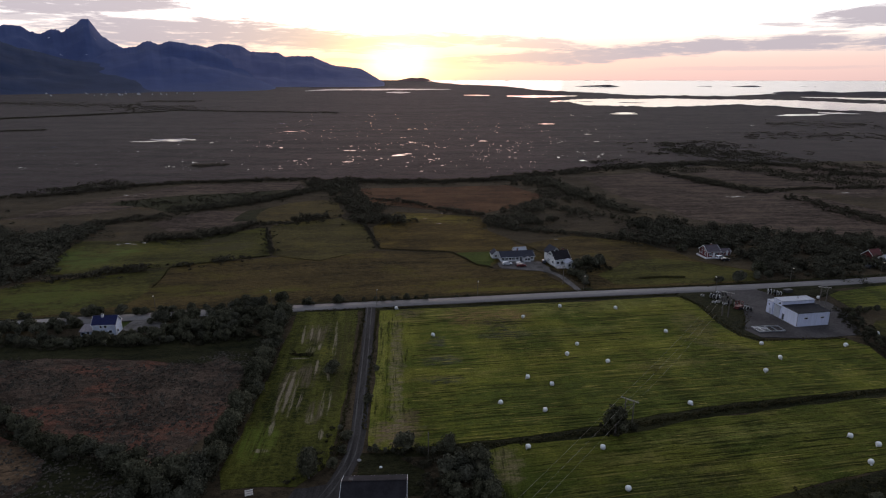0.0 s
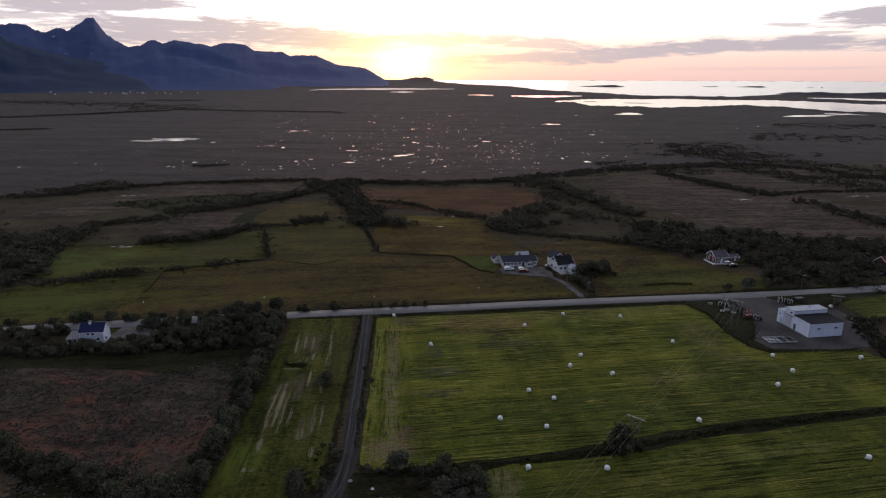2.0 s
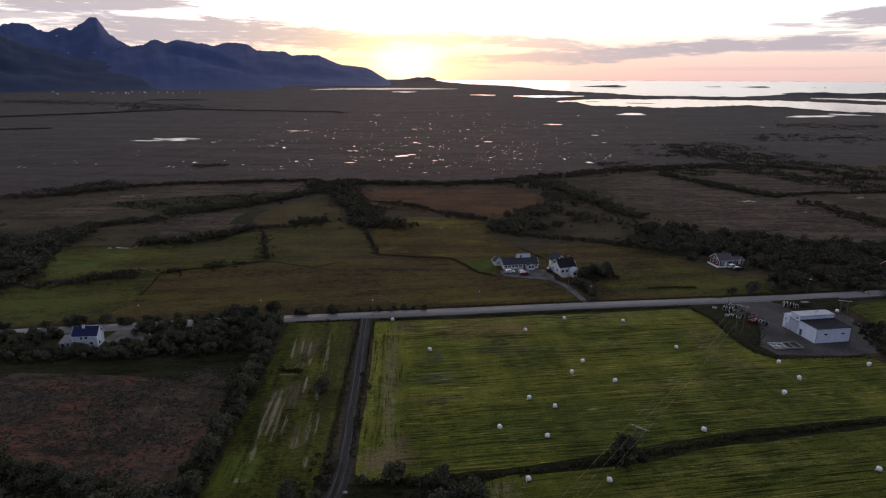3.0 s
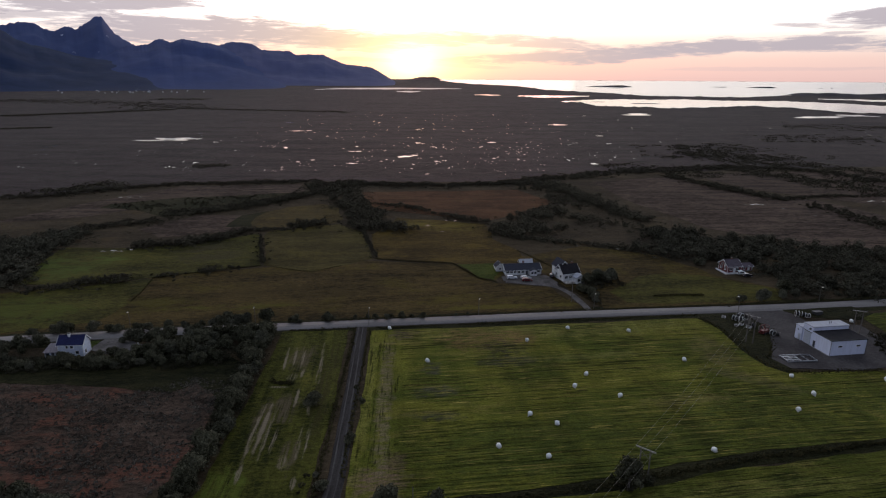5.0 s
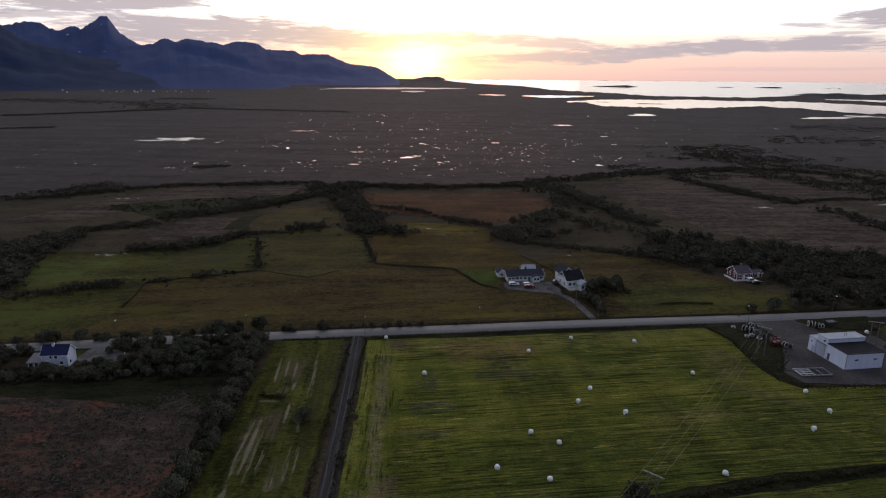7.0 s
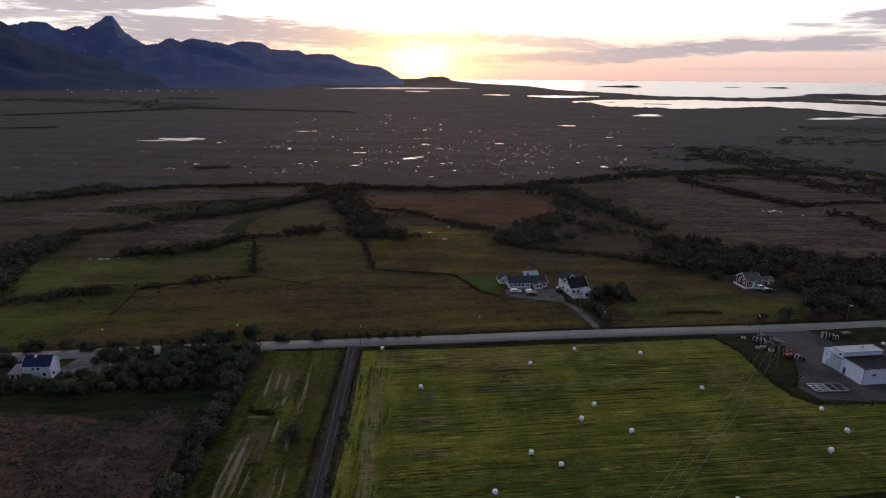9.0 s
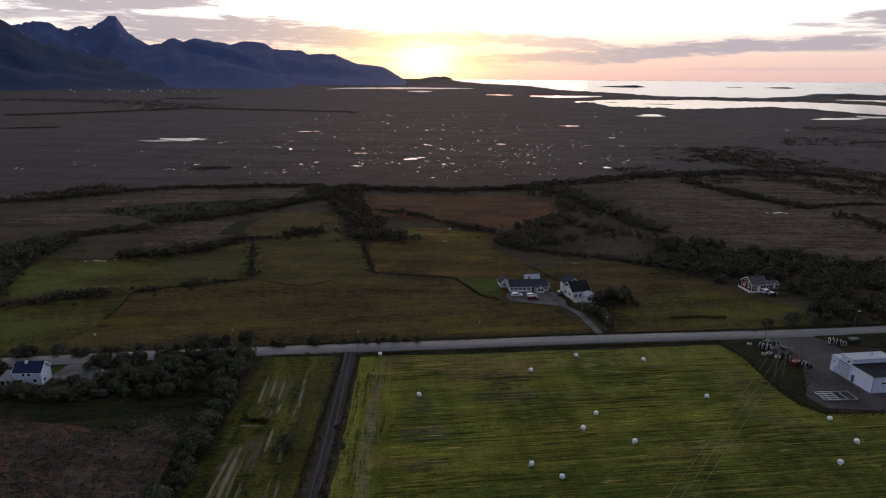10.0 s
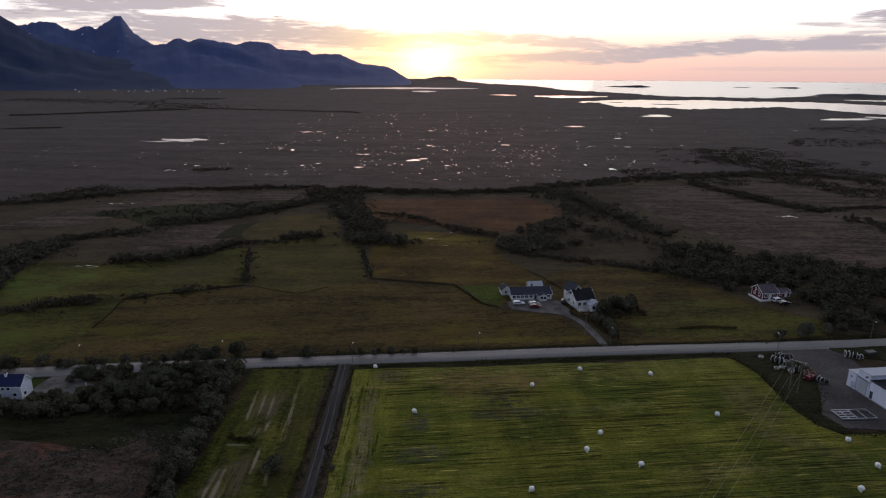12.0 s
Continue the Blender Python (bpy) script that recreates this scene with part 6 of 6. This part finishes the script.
part("low_hall", box(0, 12.2, 0, 7.6, 0.15, 5.0), SHEET_WHITE, barn, "white low hall")
roof = part("low_roof", box(-0.12, 12.32, -0.12, 7.6, 5.0, 5.14), ROOF_FELT, barn, "dark felt flat roof")
for bm in (box(-0.16, 12.36, -0.16, -0.06, 4.92, 5.26), box(-0.16, -0.06, -0.06, 7.6, 4.92, 5.26), box(12.26, 12.36, -0.06, 7.6, 4.92, 5.26)):
    part("roof_edge", bm, IRON_DARK, roof, "dark metal roof edging")
part("high_hall", box(-0.15, 12.35, 7.6, 11.6, 0.15, 6.3), SHEET_WHITE, barn, "white raised hall")
part("high_roof", box(-0.3, 12.5, 7.45, 11.75, 6.3, 6.48), ROOF_PALE, barn, "pale sheet roof")
part("annexe", box(-0.55, 4.6, 11.6, 14.4, 0.15, 4.7), SHEET_WHITE, barn, "white low annexe")
part("annexe_roof", box(-0.7, 4.75, 11.6, 14.55, 4.7, 4.84), ROOF_PALE, barn)
part("foundation", box(-0.4, 12.3, 0.05, 14.3, -0.3, 0.18), STONE_BASE, barn)
for x in (3.2, 9.4):
    win = part("window", box(x - 0.75, x + 0.75, -0.06, 0.02, 2.75, 3.35), TRIM_WHITE, barn)
    part("pane", box(x - 0.65, x + 0.65, -0.08, -0.06, 2.83, 3.27), GLASS_DARK, win)
gate = part("sliding_door", box(-0.28, -0.15, 8.1, 11.0, 0.2, 4.2), DOOR_GREY, barn, "grey sliding workshop door")
for k in range(6):
    part("door_panel", box(-0.31, -0.28, 8.15, 10.95, 0.25 + 0.655 * k, 0.86 + 0.655 * k), DOOR_GREY, gate)
part("door_rail", box(-0.34, -0.15, 7.7, 11.4, 4.25, 4.4), IRON_DARK, gate)
for y in (6.6, 12.4):
    xw = -0.06 if y < 7 else -0.62
    d = part("side_door", box(xw, xw + 0.08, y - 0.45, y + 0.45, 0.2, 2.25), DOOR_DARK if y < 7 else DOOR_GREY, barn)
    part("handle", box(xw - 0.06, xw, y + 0.28, y + 0.36, 1.15, 1.25), STEEL, d)
part("sign_board", box(-0.22, -0.15, 8.3, 8.9, 5.2, 5.7), DOOR_DARK, barn)
for y in (9.0, 13.2):
    xw = -0.21 if y < 11 else -0.61
    part("vent", box(xw, xw + 0.06, y - 0.25, y + 0.25, 5.0 if y < 11 else 3.2, 5.4 if y < 11 else 3.6), IRON_DARK, barn)
for x in (6.8, 7.4):
    part("flue", rod((x, 9.4, 6.4), (x, 9.4, 7.5), 0.09), STEEL, barn, "steel roof flue")
for x, y in ((0, 0), (12.2, 0)):
    part("downpipe", rod((x - 0.1, y - 0.1, 0.1), (x - 0.1, y - 0.1, 5.0), 0.06, None, 6), IRON_DARK, barn)

# steel frame lying in the yard
frame_rack = tagged(holder("steel_rack", pose(103.6, 186.6, 0.14, 0, 0, 6)), "flat galvanised steel frame lying on the gravel yard", "rack")
for bm in (box(0, 9.2, -0.1, 0.1, 0.1, 0.45), box(0, 9.2, -4.3, -4.1, 0.1, 0.45), box(-0.1, 0.1, -4.3, 0.1, 0.1, 0.45), box(9.1, 9.3, -4.3, 0.1, 0.1, 0.45)):
    part("edge_beam", bm, STEEL, frame_rack)
for x in (2.0, 4.3, 6.6):
    part("cross_beam", box(x - 0.09, x + 0.09, -4.1, -0.1, 0.15, 0.42), STEEL, frame_rack)
for y in (-3.2, -2.1, -1.0):
    part("slat", box(0.1, 4.2, y - 0.16, y + 0.16, 0.36, 0.42), STEEL, frame_rack)
for x, y in ((0.3, -0.2), (8.9, -0.2), (0.3, -4), (8.9, -4), (4.6, -2)):
    part("block", box(x - 0.2, x + 0.2, y - 0.2, y + 0.2, -0.05, 0.12), STONE_BASE, frame_rack)


def ring(inner, outer, y0, y1, n=20):
    """A flat ring about the y axis."""
    bm = bmesh.new()
    loops = []
    for k in range(n):
        a = 2 * math.pi * k / n
        loops.append([bm.verts.new((r * math.cos(a), y, r * math.sin(a))) for r, y in ((inner, y0), (outer, y0), (outer, y1), (inner, y1))])
    for a, b in zip(loops, loops[1:] + loops[:1]):
        for k in range(4):
            bm.faces.new((a[k], a[(k + 1) % 4], b[(k + 1) % 4], b[k]))
    bmesh.ops.recalc_face_normals(bm, faces=bm.faces)
    return bm


def cable_drum(m, radius, width, wood, label):
    ob = tagged(holder("cable_drum", m), label, "cable drum", "cable drums in the yard")
    for s in (-1, 1):
        bm = rod((0, s * width / 2 - 0.05, 0), (0, s * width / 2 + 0.05, 0), radius, None, 20)
        flange = part("flange", bm, DRUM_DARK, ob)
        part("rim", ring(radius * 0.80, radius * 1.02, s * width / 2 - 0.07, s * width / 2 + 0.07), wood, flange, "pale worn drum rim")
        part("hub", rod((0, s * (width / 2 + 0.05), 0), (0, s * (width / 2 + 0.09), 0), radius * 0.16, None, 10), IRON_DARK, flange)
    part("cable", rod((0, -width / 2 + 0.05, 0), (0, width / 2 - 0.05, 0), radius * 0.68, None, 18), RUBBER, ob, "black wound cable")
    return ob


drum_rng = random.Random(8)
for x, y, r, flat, turn in ((102.6, 215.0, 1.1, 0, 40), (104.2, 216.4, 1.25, 0, 65), (105.9, 217.4, 1.1, 0, 20), (107.6, 216.0, 1.25, 0, 100), (104.0, 213.6, 1.2, 0, 75), (106.4, 214.6, 1.0, 1, 0), (103.2, 211.0, 0.9, 1, 0),
                            (101.2, 210.2, 0.8, 1, 0), (105.3, 211.2, 1.2, 0, 130), (106.3, 208.8, 1.1, 0, 50), (104.6, 208.6, 1.0, 1, 0), (107.6, 206.4, 0.95, 0, 80), (109.6, 202.6, 1.0, 0, 20), (110.7, 201.5, 0.9, 0, 60),
                            (126.8, 219.6, 1.25, 0, 75), (128.8, 219.0, 1.1, 0, 60), (130.0, 218.4, 0.9, 0, 95), (100.0, 217.6, 0.8, 1, 0)):
    wood = DRUM_WHITE if drum_rng.random() < 0.35 else DRUM_WOOD
    if flat:
        cable_drum(pose(x, y, 0.32, 90, 0, 0), 0.85 * r, 0.4, DRUM_WHITE, "pale wooden cable drum lying on its side")
    else:
        cable_drum(pose(x, y, 0.85 * r + 0.12, 0, 0, turn), 0.85 * r, 1.0, wood, "pale wooden cable drum standing on weedy ground")

# red drum trailer
trailer = tagged(holder("drum_trailer", pose(107.6, 204.0, 0.13, 0, 0, 30)), "red steel cable-drum trailer with a tall frame", "trailer")
bm = bmesh.new()
for y in (-0.8, 0.8):
    add_box(bm, -2.2, 1.6, y - 0.08, y + 0.08, 0.5, 0.7)
for x in (-2.1, -0.4, 1.5):
    add_box(bm, x - 0.08, x + 0.08, -0.8, 0.8, 0.5, 0.7)
part("chassis", bm, RED_PAINT, trailer)
bm = bmesh.new()
for x in (-1.2, 0.9):
    for y in (-0.8, 0.8):
        add_box(bm, x - 0.07, x + 0.07, y - 0.07, y + 0.07, 0.7, 2.9)
for z in (1.7, 2.9):
    for y in (-0.8, 0.8):
        add_box(bm, -1.2, 0.9, y - 0.06, y + 0.06, z - 0.12, z)
    for x in (-1.2, 0.9):
        add_box(bm, x - 0.06, x + 0.06, -0.8, 0.8, z - 0.12, z)
part("frame", bm, RED_PAINT, trailer, "tall red steel frame")
part("bed", box(-1.6, 1.3, -0.75, 0.75, 0.7, 1.25, 0.05), RED_PAINT, trailer)
part("drawbar", rod((1.5, 0, 0.6), (3.2, 0, 0.45), 0.07), IRON_DARK, trailer)
for x in (-1.0, 0.2):
    for y in (-1.0, 1.0):
        part("wheel", rod((x, y - 0.14, 0.4), (x, y + 0.14, 0.4), 0.42, None, 16), RUBBER, trailer)
skip = tagged(holder("steel_skip", pose(135.0, 221.5, 0.15, 0, 0, 15)), "dark rusty steel skip on the verge", "skip")
part("body", prism([(-1.6, 0.5), (-1.1, 0.0), (1.1, 0.0), (1.6, 0.5), (1.6, 1.2), (-1.6, 1.2)], -0.9, 0.9), IRON_DARK, skip)
part("rim", box(-1.64, 1.64, -0.94, 0.94, 1.2, 1.26), IRON_DARK, skip)


# ---- hay bales ----
def bale_mesh(seed):
    rng = random.Random(seed)
    r, half = 0.58, 0.55
    prof = [(0.0, -half), (r * 0.45, -half * 0.98), (r * 0.74, -half * 0.88), (r * 0.93, -half * 0.66), (r * 1.01, -half * 0.25), (r * 1.01, half * 0.25), (r * 0.93, half * 0.66), (r * 0.74, half * 0.88), (r * 0.45, half * 0.98), (0.0, half)]
    bm = bmesh.new()
    n, rings = 22, []
    for i, (rad, y) in enumerate(prof):
        if rad == 0:
            rings.append([bm.verts.new((0, y, r * 0.97))])
            continue
        ring = []
        for k in range(n):
            a = 2 * math.pi * k / n
            d = rad * (1 + 0.02 * noise.noise(Vector((3 * math.cos(a), 3 * math.sin(a), y * 3 + seed))))
            ring.append(bm.verts.new((d * math.cos(a), y, max(0.0, r * 0.97 + d * math.sin(a)))))
        rings.append(ring)
    for a, b in zip(rings, rings[1:]):
        for k in range(n):
            j = (k + 1) % n
            if len(a) == 1:
                bm.faces.new((a[0], b[j], b[k]))
            elif len(b) == 1:
                bm.faces.new((a[k], a[j], b[0]))
            else:
                bm.faces.new((a[k], a[j], b[j], b[k]))
    bmesh.ops.recalc_face_normals(bm, faces=bm.faces)
    return bm


def make_bale(seed):
    ob = tagged(holder("hay_bale"), "white film-wrapped round hay bale on the mown field", "hay bale", "wrapped bales on the fields")
    part("film", bale_mesh(seed), BALE_FILM, ob, "", True)
    bm = bmesh.new()
    add_box(bm, 0.1, 0.5, -0.62, -0.50, 0.02, 0.30, 0.04)
    part("loose_film_end", bm, BALE_FILM, ob, "loose end of the white film")
    return ob


BALES = [make_bale(k) for k in range(3)]
bale_rng = random.Random(4)
for i, (x, y) in enumerate(((-17.0, 203.0), (-3.3, 179.4), (27.9, 195.0), (42.7, 205.4), (62.6, 203.7), (42.0, 172.5), (37.5, 165.6), (48.5, 160.7), (23.6, 150.9), (29.6, 146.8), (14.8, 137.0), (25.6, 133.5), (73.3, 182.6), (63.3, 136.9),
                            (100.0, 173.1), (100.6, 163.3), (92.0, 155.0), (125.9, 172.2), (19.2, 117.8), (36.0, 117.7), (37.5, 103.5), (94.7, 122.3), (98.9, 118.9), (92.7, 112.4), (141.9, 180.9), (142.8, 214.6))):
    m = pose(x, y, 0.1, 0, 0, bale_rng.uniform(0, 360))
    if i < 3:
        BALES[i].matrix_basis = m
    else:
        copy_thing(BALES[i % 3], m)


# ---- cars ----
def car(m, paint, label, van=False):
    ob = tagged(holder("car", m), label, "car", "parked cars")
    top = 1.75 if van else 1.45
    out = [(-2.15, 0.35), (2.15, 0.35), (2.2, 0.62), (2.1, 0.82), (1.1, 0.95), (0.45, top - 0.04), (0.1, top), (-1.4, top), (-1.75, top - 0.08), (-2.1, 1.0), (-2.2, 0.7)]
    bm = prism(out, -0.86, 0.86)
    bmesh.ops.bevel(bm, geom=list(bm.edges), offset=0.07, segments=2, affect="EDGES")
    body = part("body", bm, paint, ob)
    for s in (-1, 1):
        glass = prism([(0.85, 1.0), (0.40, top - 0.14), (-1.35, top - 0.14), (-1.75, 1.0)], min(s * 0.85, s * 0.872), max(s * 0.85, s * 0.872))
        part("side_window", glass, GLASS_DARK, body)
    bm = bmesh.new()
    q = [bm.verts.new(v) for v in ((1.10, -0.72, 0.985), (1.10, 0.72, 0.985), (0.50, 0.66, top - 0.07), (0.50, -0.66, top - 0.07))]
    bm.faces.new(q)
    bmesh.ops.solidify(bm, geom=bm.faces[:], thickness=-0.02)
    part("windscreen", bm, GLASS_DARK, body)
    part("rear_window", box(-2.1, -1.92, -0.66, 0.66, 1.05, top - 0.2), GLASS_DARK, body)
    for s in (-1, 1):
        part("headlight", box(2.05, 2.2, s * 0.62 - 0.16, s * 0.62 + 0.16, 0.64, 0.8, 0.02), TRIM_WHITE, body)
        part("tail_light", box(-2.22, -2.08, s * 0.7 - 0.1, s * 0.7 + 0.1, 0.72, 0.95, 0.02), RED_PAINT, body)
        for x in (-1.35, 1.35):
            w = part("wheel", rod((x, s * 0.70, 0.33), (x, s * 0.90, 0.33), 0.33, None, 16), RUBBER, ob)
            part("rim", rod((x, s * 0.895, 0.33), (x, s * 0.915, 0.33), 0.2, None, 12), STEEL, w)
    return ob


car(pose(28.8, 257.6, 0.12, 0, 0, 5), CAR_WHITE, "white estate car parked by the long house")
car(pose(34.6, 257.4, 0.12, 0, 0, 10), CAR_SILVER, "silver car parked by the long house")
car(pose(34.8, 254.7, 0.12, 0, 0, 8), CAR_RED, "dark red car with pale bonnet on the gravel")
car(pose(46.0, 261.0, 0.12, 0, 0, 80), CAR_BLACK, "black car parked beside the gabled house")
car(pose(129.0, 267.4, 0.08, 0, 0, 15), CAR_WHITE, "white van parked before the red house", True)
car(pose(130.2, 264.6, 0.08, 0, 0, 12), CAR_BLACK, "black car parked before the red house")
car(pose(189.5, 254.0, 0.08, 0, 0, 25), CAR_BLACK, "black car parked at the eastern house")
car(pose(192.0, 257.5, 0.08, 0, 0, 25), CAR_WHITE, "white car parked at the eastern house")


# ---- lamps, poles and wires ----
def street_lamp(m, height=6.2, lean=0.6):
    ob = tagged(holder("street_lamp", m), "slim grey timber street lamp post beside the road", "street lamp", "street lamps")
    part("pole", rod((0, 0, -0.3), (0, 0, height), 0.095, 0.065), TIMBER, ob)
    part("arm", rod((0, 0, height - 0.15), (0, -lean, height + 0.1), 0.04, None, 6), STEEL, ob)
    head = part("lamp_head", box(-0.13, 0.13, -lean - 0.5, -lean + 0.1, height + 0.03, height + 0.17, 0.03), STEEL, ob)
    part("lamp_glass", box(-0.1, 0.1, -lean - 0.45, -lean, height - 0.04, height + 0.03), LAMP_LIT, head, "lit lamp glass")
    return ob


first_lamp = street_lamp(pose(-24.3, 206.0, 0, 0, 0, 170))
for x, y, turn in ((13.3, 217.3, 8), (55.6, 224.0, 8), (106.8, 221.6, 188), (143.2, 234.5, 8), (-63, 206.2, 8), (-103, 200.6, 8), (186, 242.4, 10)):
    copy_thing(first_lamp, pose(x, y, 0, 0, 0, turn))

house_pole = tagged(holder("service_pole", pose(48.8, 231, 0)), "plain timber service pole beside the driveway", "utility pole")
part("pole", rod((0, 0, -0.4), (0, 0, 8.2), 0.14, 0.10), TIMBER, house_pole)
part("crossarm", box(-0.9, 0.9, -0.06, 0.06, 7.7, 7.85), TIMBER, house_pole)
field_post = tagged(holder("field_post", pose(-3.2, 115.0, 0)), "thin dark timber post at the hay field's corner", "post")
part("pole", rod((0, 0, -0.4), (0, 0, 6.0), 0.10, 0.07), TIMBER, field_post)
part("cap", rod((0, 0, 6.0), (0, 0, 6.15), 0.11), IRON_DARK, field_post)


def h_pole(m, height, label):
    """Two timber poles with a crossarm and three insulators, the arm along x."""
    ob = tagged(holder("power_pole", m), label, "power pole", "power line poles")
    for x in (-1.0, 1.0):
        part("pole", rod((x, 0, -0.4), (x, 0, height), 0.16, 0.12), TIMBER, ob)
    part("crossarm", box(-2.1, 2.1, -0.09, 0.09, height - 0.30, height - 0.10), DECK, ob, "timber crossarm")
    for s in (-1, 1):
        part("brace", rod((s * 1.0, 0, height - 2.4), (s * -0.95, 0, height - 0.9), 0.05, None, 6), TIMBER, ob)
    for x in (-1.9, 0, 1.9):
        part("insulator", rod((x, 0, height - 0.1), (x, 0, height + 0.3), 0.07, 0.05), DOOR_DARK, ob)
    return ob


LINE_TURN = -39.0
POLES = [(-18.0, 50.0, 8.8, LINE_TURN), (44.2, 126.6, 7.6, LINE_TURN), (99.0, 196.4, 9.4, LINE_TURN)]
for x, y, h, turn in POLES:
    h_pole(pose(x, y, 0, 0, 0, turn), h, "grey timber H-frame power pole with a crossarm")


def wires(a, b, label):
    """Three slack conductors between two poles."""
    ob = tagged(holder("power_line"), label, "cable", "power lines")
    ma, mb = (pose(q[0], q[1], 0, 0, 0, q[3]) for q in (a, b))
    for off in (-1.9, 0, 1.9):
        p, q = ma @ Vector((off, 0, a[2] + 0.3)), mb @ Vector((off, 0, b[2] + 0.3))
        bm = bmesh.new()
        last = None
        for k in range(17):
            t = k / 16
            c = p.lerp(q, t) - Vector((0, 0, 4 * 1.1 * t * (1 - t)))
            if last is not None:
                add_rod(bm, last, c, 0.015, None, 4)
            last = c
        part("wire", bm, WIRE, ob)
    return ob


h_pole(pose(138.0, 204.6, 0, 0, 0, -20), 8.4, "grey timber H-frame power pole behind the barn")
for a, b in zip(POLES, POLES[1:]):
    wires(a, b, "slack grey overhead wires between timber poles")

# small garden things
post = tagged(holder("marker_post", pose(-92.6, 185.6, 0.1)), "white marker post beside the gravel drive", "post")
part("shaft", rod((0, 0, -0.2), (0, 0, 2.0), 0.09, 0.07), TRIM_WHITE, post)
part("cap", rod((0, 0, 2.0), (0, 0, 2.14), 0.13, 0.05), TRIM_WHITE, post)
for x, y in ((39.5, 272.5), (41.0, 273.2), (28.5, 273.0), (30.2, 273.6)):
    crate = tagged(holder("garden_crate", pose(x, y, 0.05, 0, 0, x * 20)), "pale timber crate behind the long house", "crate", "crates behind the long house")
    part("box", box(-0.55, 0.55, -0.4, 0.4, 0.0, 0.6, 0.03), DECK, crate)
    part("lid", box(-0.6, 0.6, -0.45, 0.45, 0.6, 0.68, 0.02), TRIM_WHITE, crate)
for x, y, r in ((-18.3, 113.4, 0.5), (-13.3, 111.0, 0.35)):
    ob = tagged(holder("garden_stone", pose(x, y, 0.05)), "pale garden stone ornament on the lawn", "ornament", "garden ornaments")
    bm = bmesh.new()
    bmesh.ops.create_icosphere(bm, subdivisions=2, radius=r)
    for v in bm.verts:
        v.co *= 1 + 0.35 * noise.noise(v.co * 3 / r + Vector((x, y, 0)))
        v.co.z = max(v.co.z, -0.1) * 0.8
    part("stone", bm, STONE_BASE if r > 0.4 else TRIM_WHITE, ob)
wreck = tagged(holder("pallet_stack", pose(-39.0, 102.6, 0.08, 0, 0, 20)), "pale timber pallets lying on the grass", "pallets")
for k in range(3):
    part("board", box(-0.8, 0.8, -0.9 + k * 0.65, -0.45 + k * 0.65, 0.0, 0.16), DECK, wreck)
part("runner", box(-0.75, -0.6, -0.9, 0.9, 0.16, 0.3), DECK, wreck)
cart = tagged(holder("garden_trailer", pose(-91.9, 182.6, 0.1, 0, 0, 20)), "small faded red trailer on the gravel", "trailer")
part("tub", box(-1.3, 1.3, -0.75, 0.75, 0.5, 1.05, 0.04), RED_PAINT, cart)
for s in (-1, 1):
    part("wheel", rod((0, s * 0.8, 0.32), (0, s * 0.98, 0.32), 0.32, None, 14), RUBBER, cart)
part("drawbar", rod((1.3, 0, 0.55), (2.4, 0, 0.4), 0.05), IRON_DARK, cart)


# ---- the village at the foot of the mountains ----
def cottage():
    ob = tagged(holder("village_house"), "tiny pale house at the foot of the mountain", "house", "village houses")
    part("wall", prism([(-3.5, -2), (3.5, -2), (3.5, 4), (0, 7), (-3.5, 4)], -5, 5), TRIM_WHITE, ob)
    for s in (-1, 1):
        part("roof", prism([(0, 7.05), (s * 4.0, 3.7), (s * 4.0, 4.1), (0, 7.5)], -5.4, 5.4), ROOF_PALE, ob)
    return ob


village_rng = random.Random(21)
first = cottage()
for k in range(34):
    az = village_rng.gauss(-28.0, 1.9) if k < 26 else village_rng.uniform(-34, -20)
    p = far_place(az, -village_rng.uniform(1.0, 1.25))
    m = Matrix.Translation(p) @ pose(0, 0, 0, 0, 0, village_rng.uniform(0, 180)) @ Matrix.Scale(village_rng.uniform(0.45, 0.9), 4)
    if k == 0:
        first.matrix_basis = m
    else:
        copy_thing(first, m)
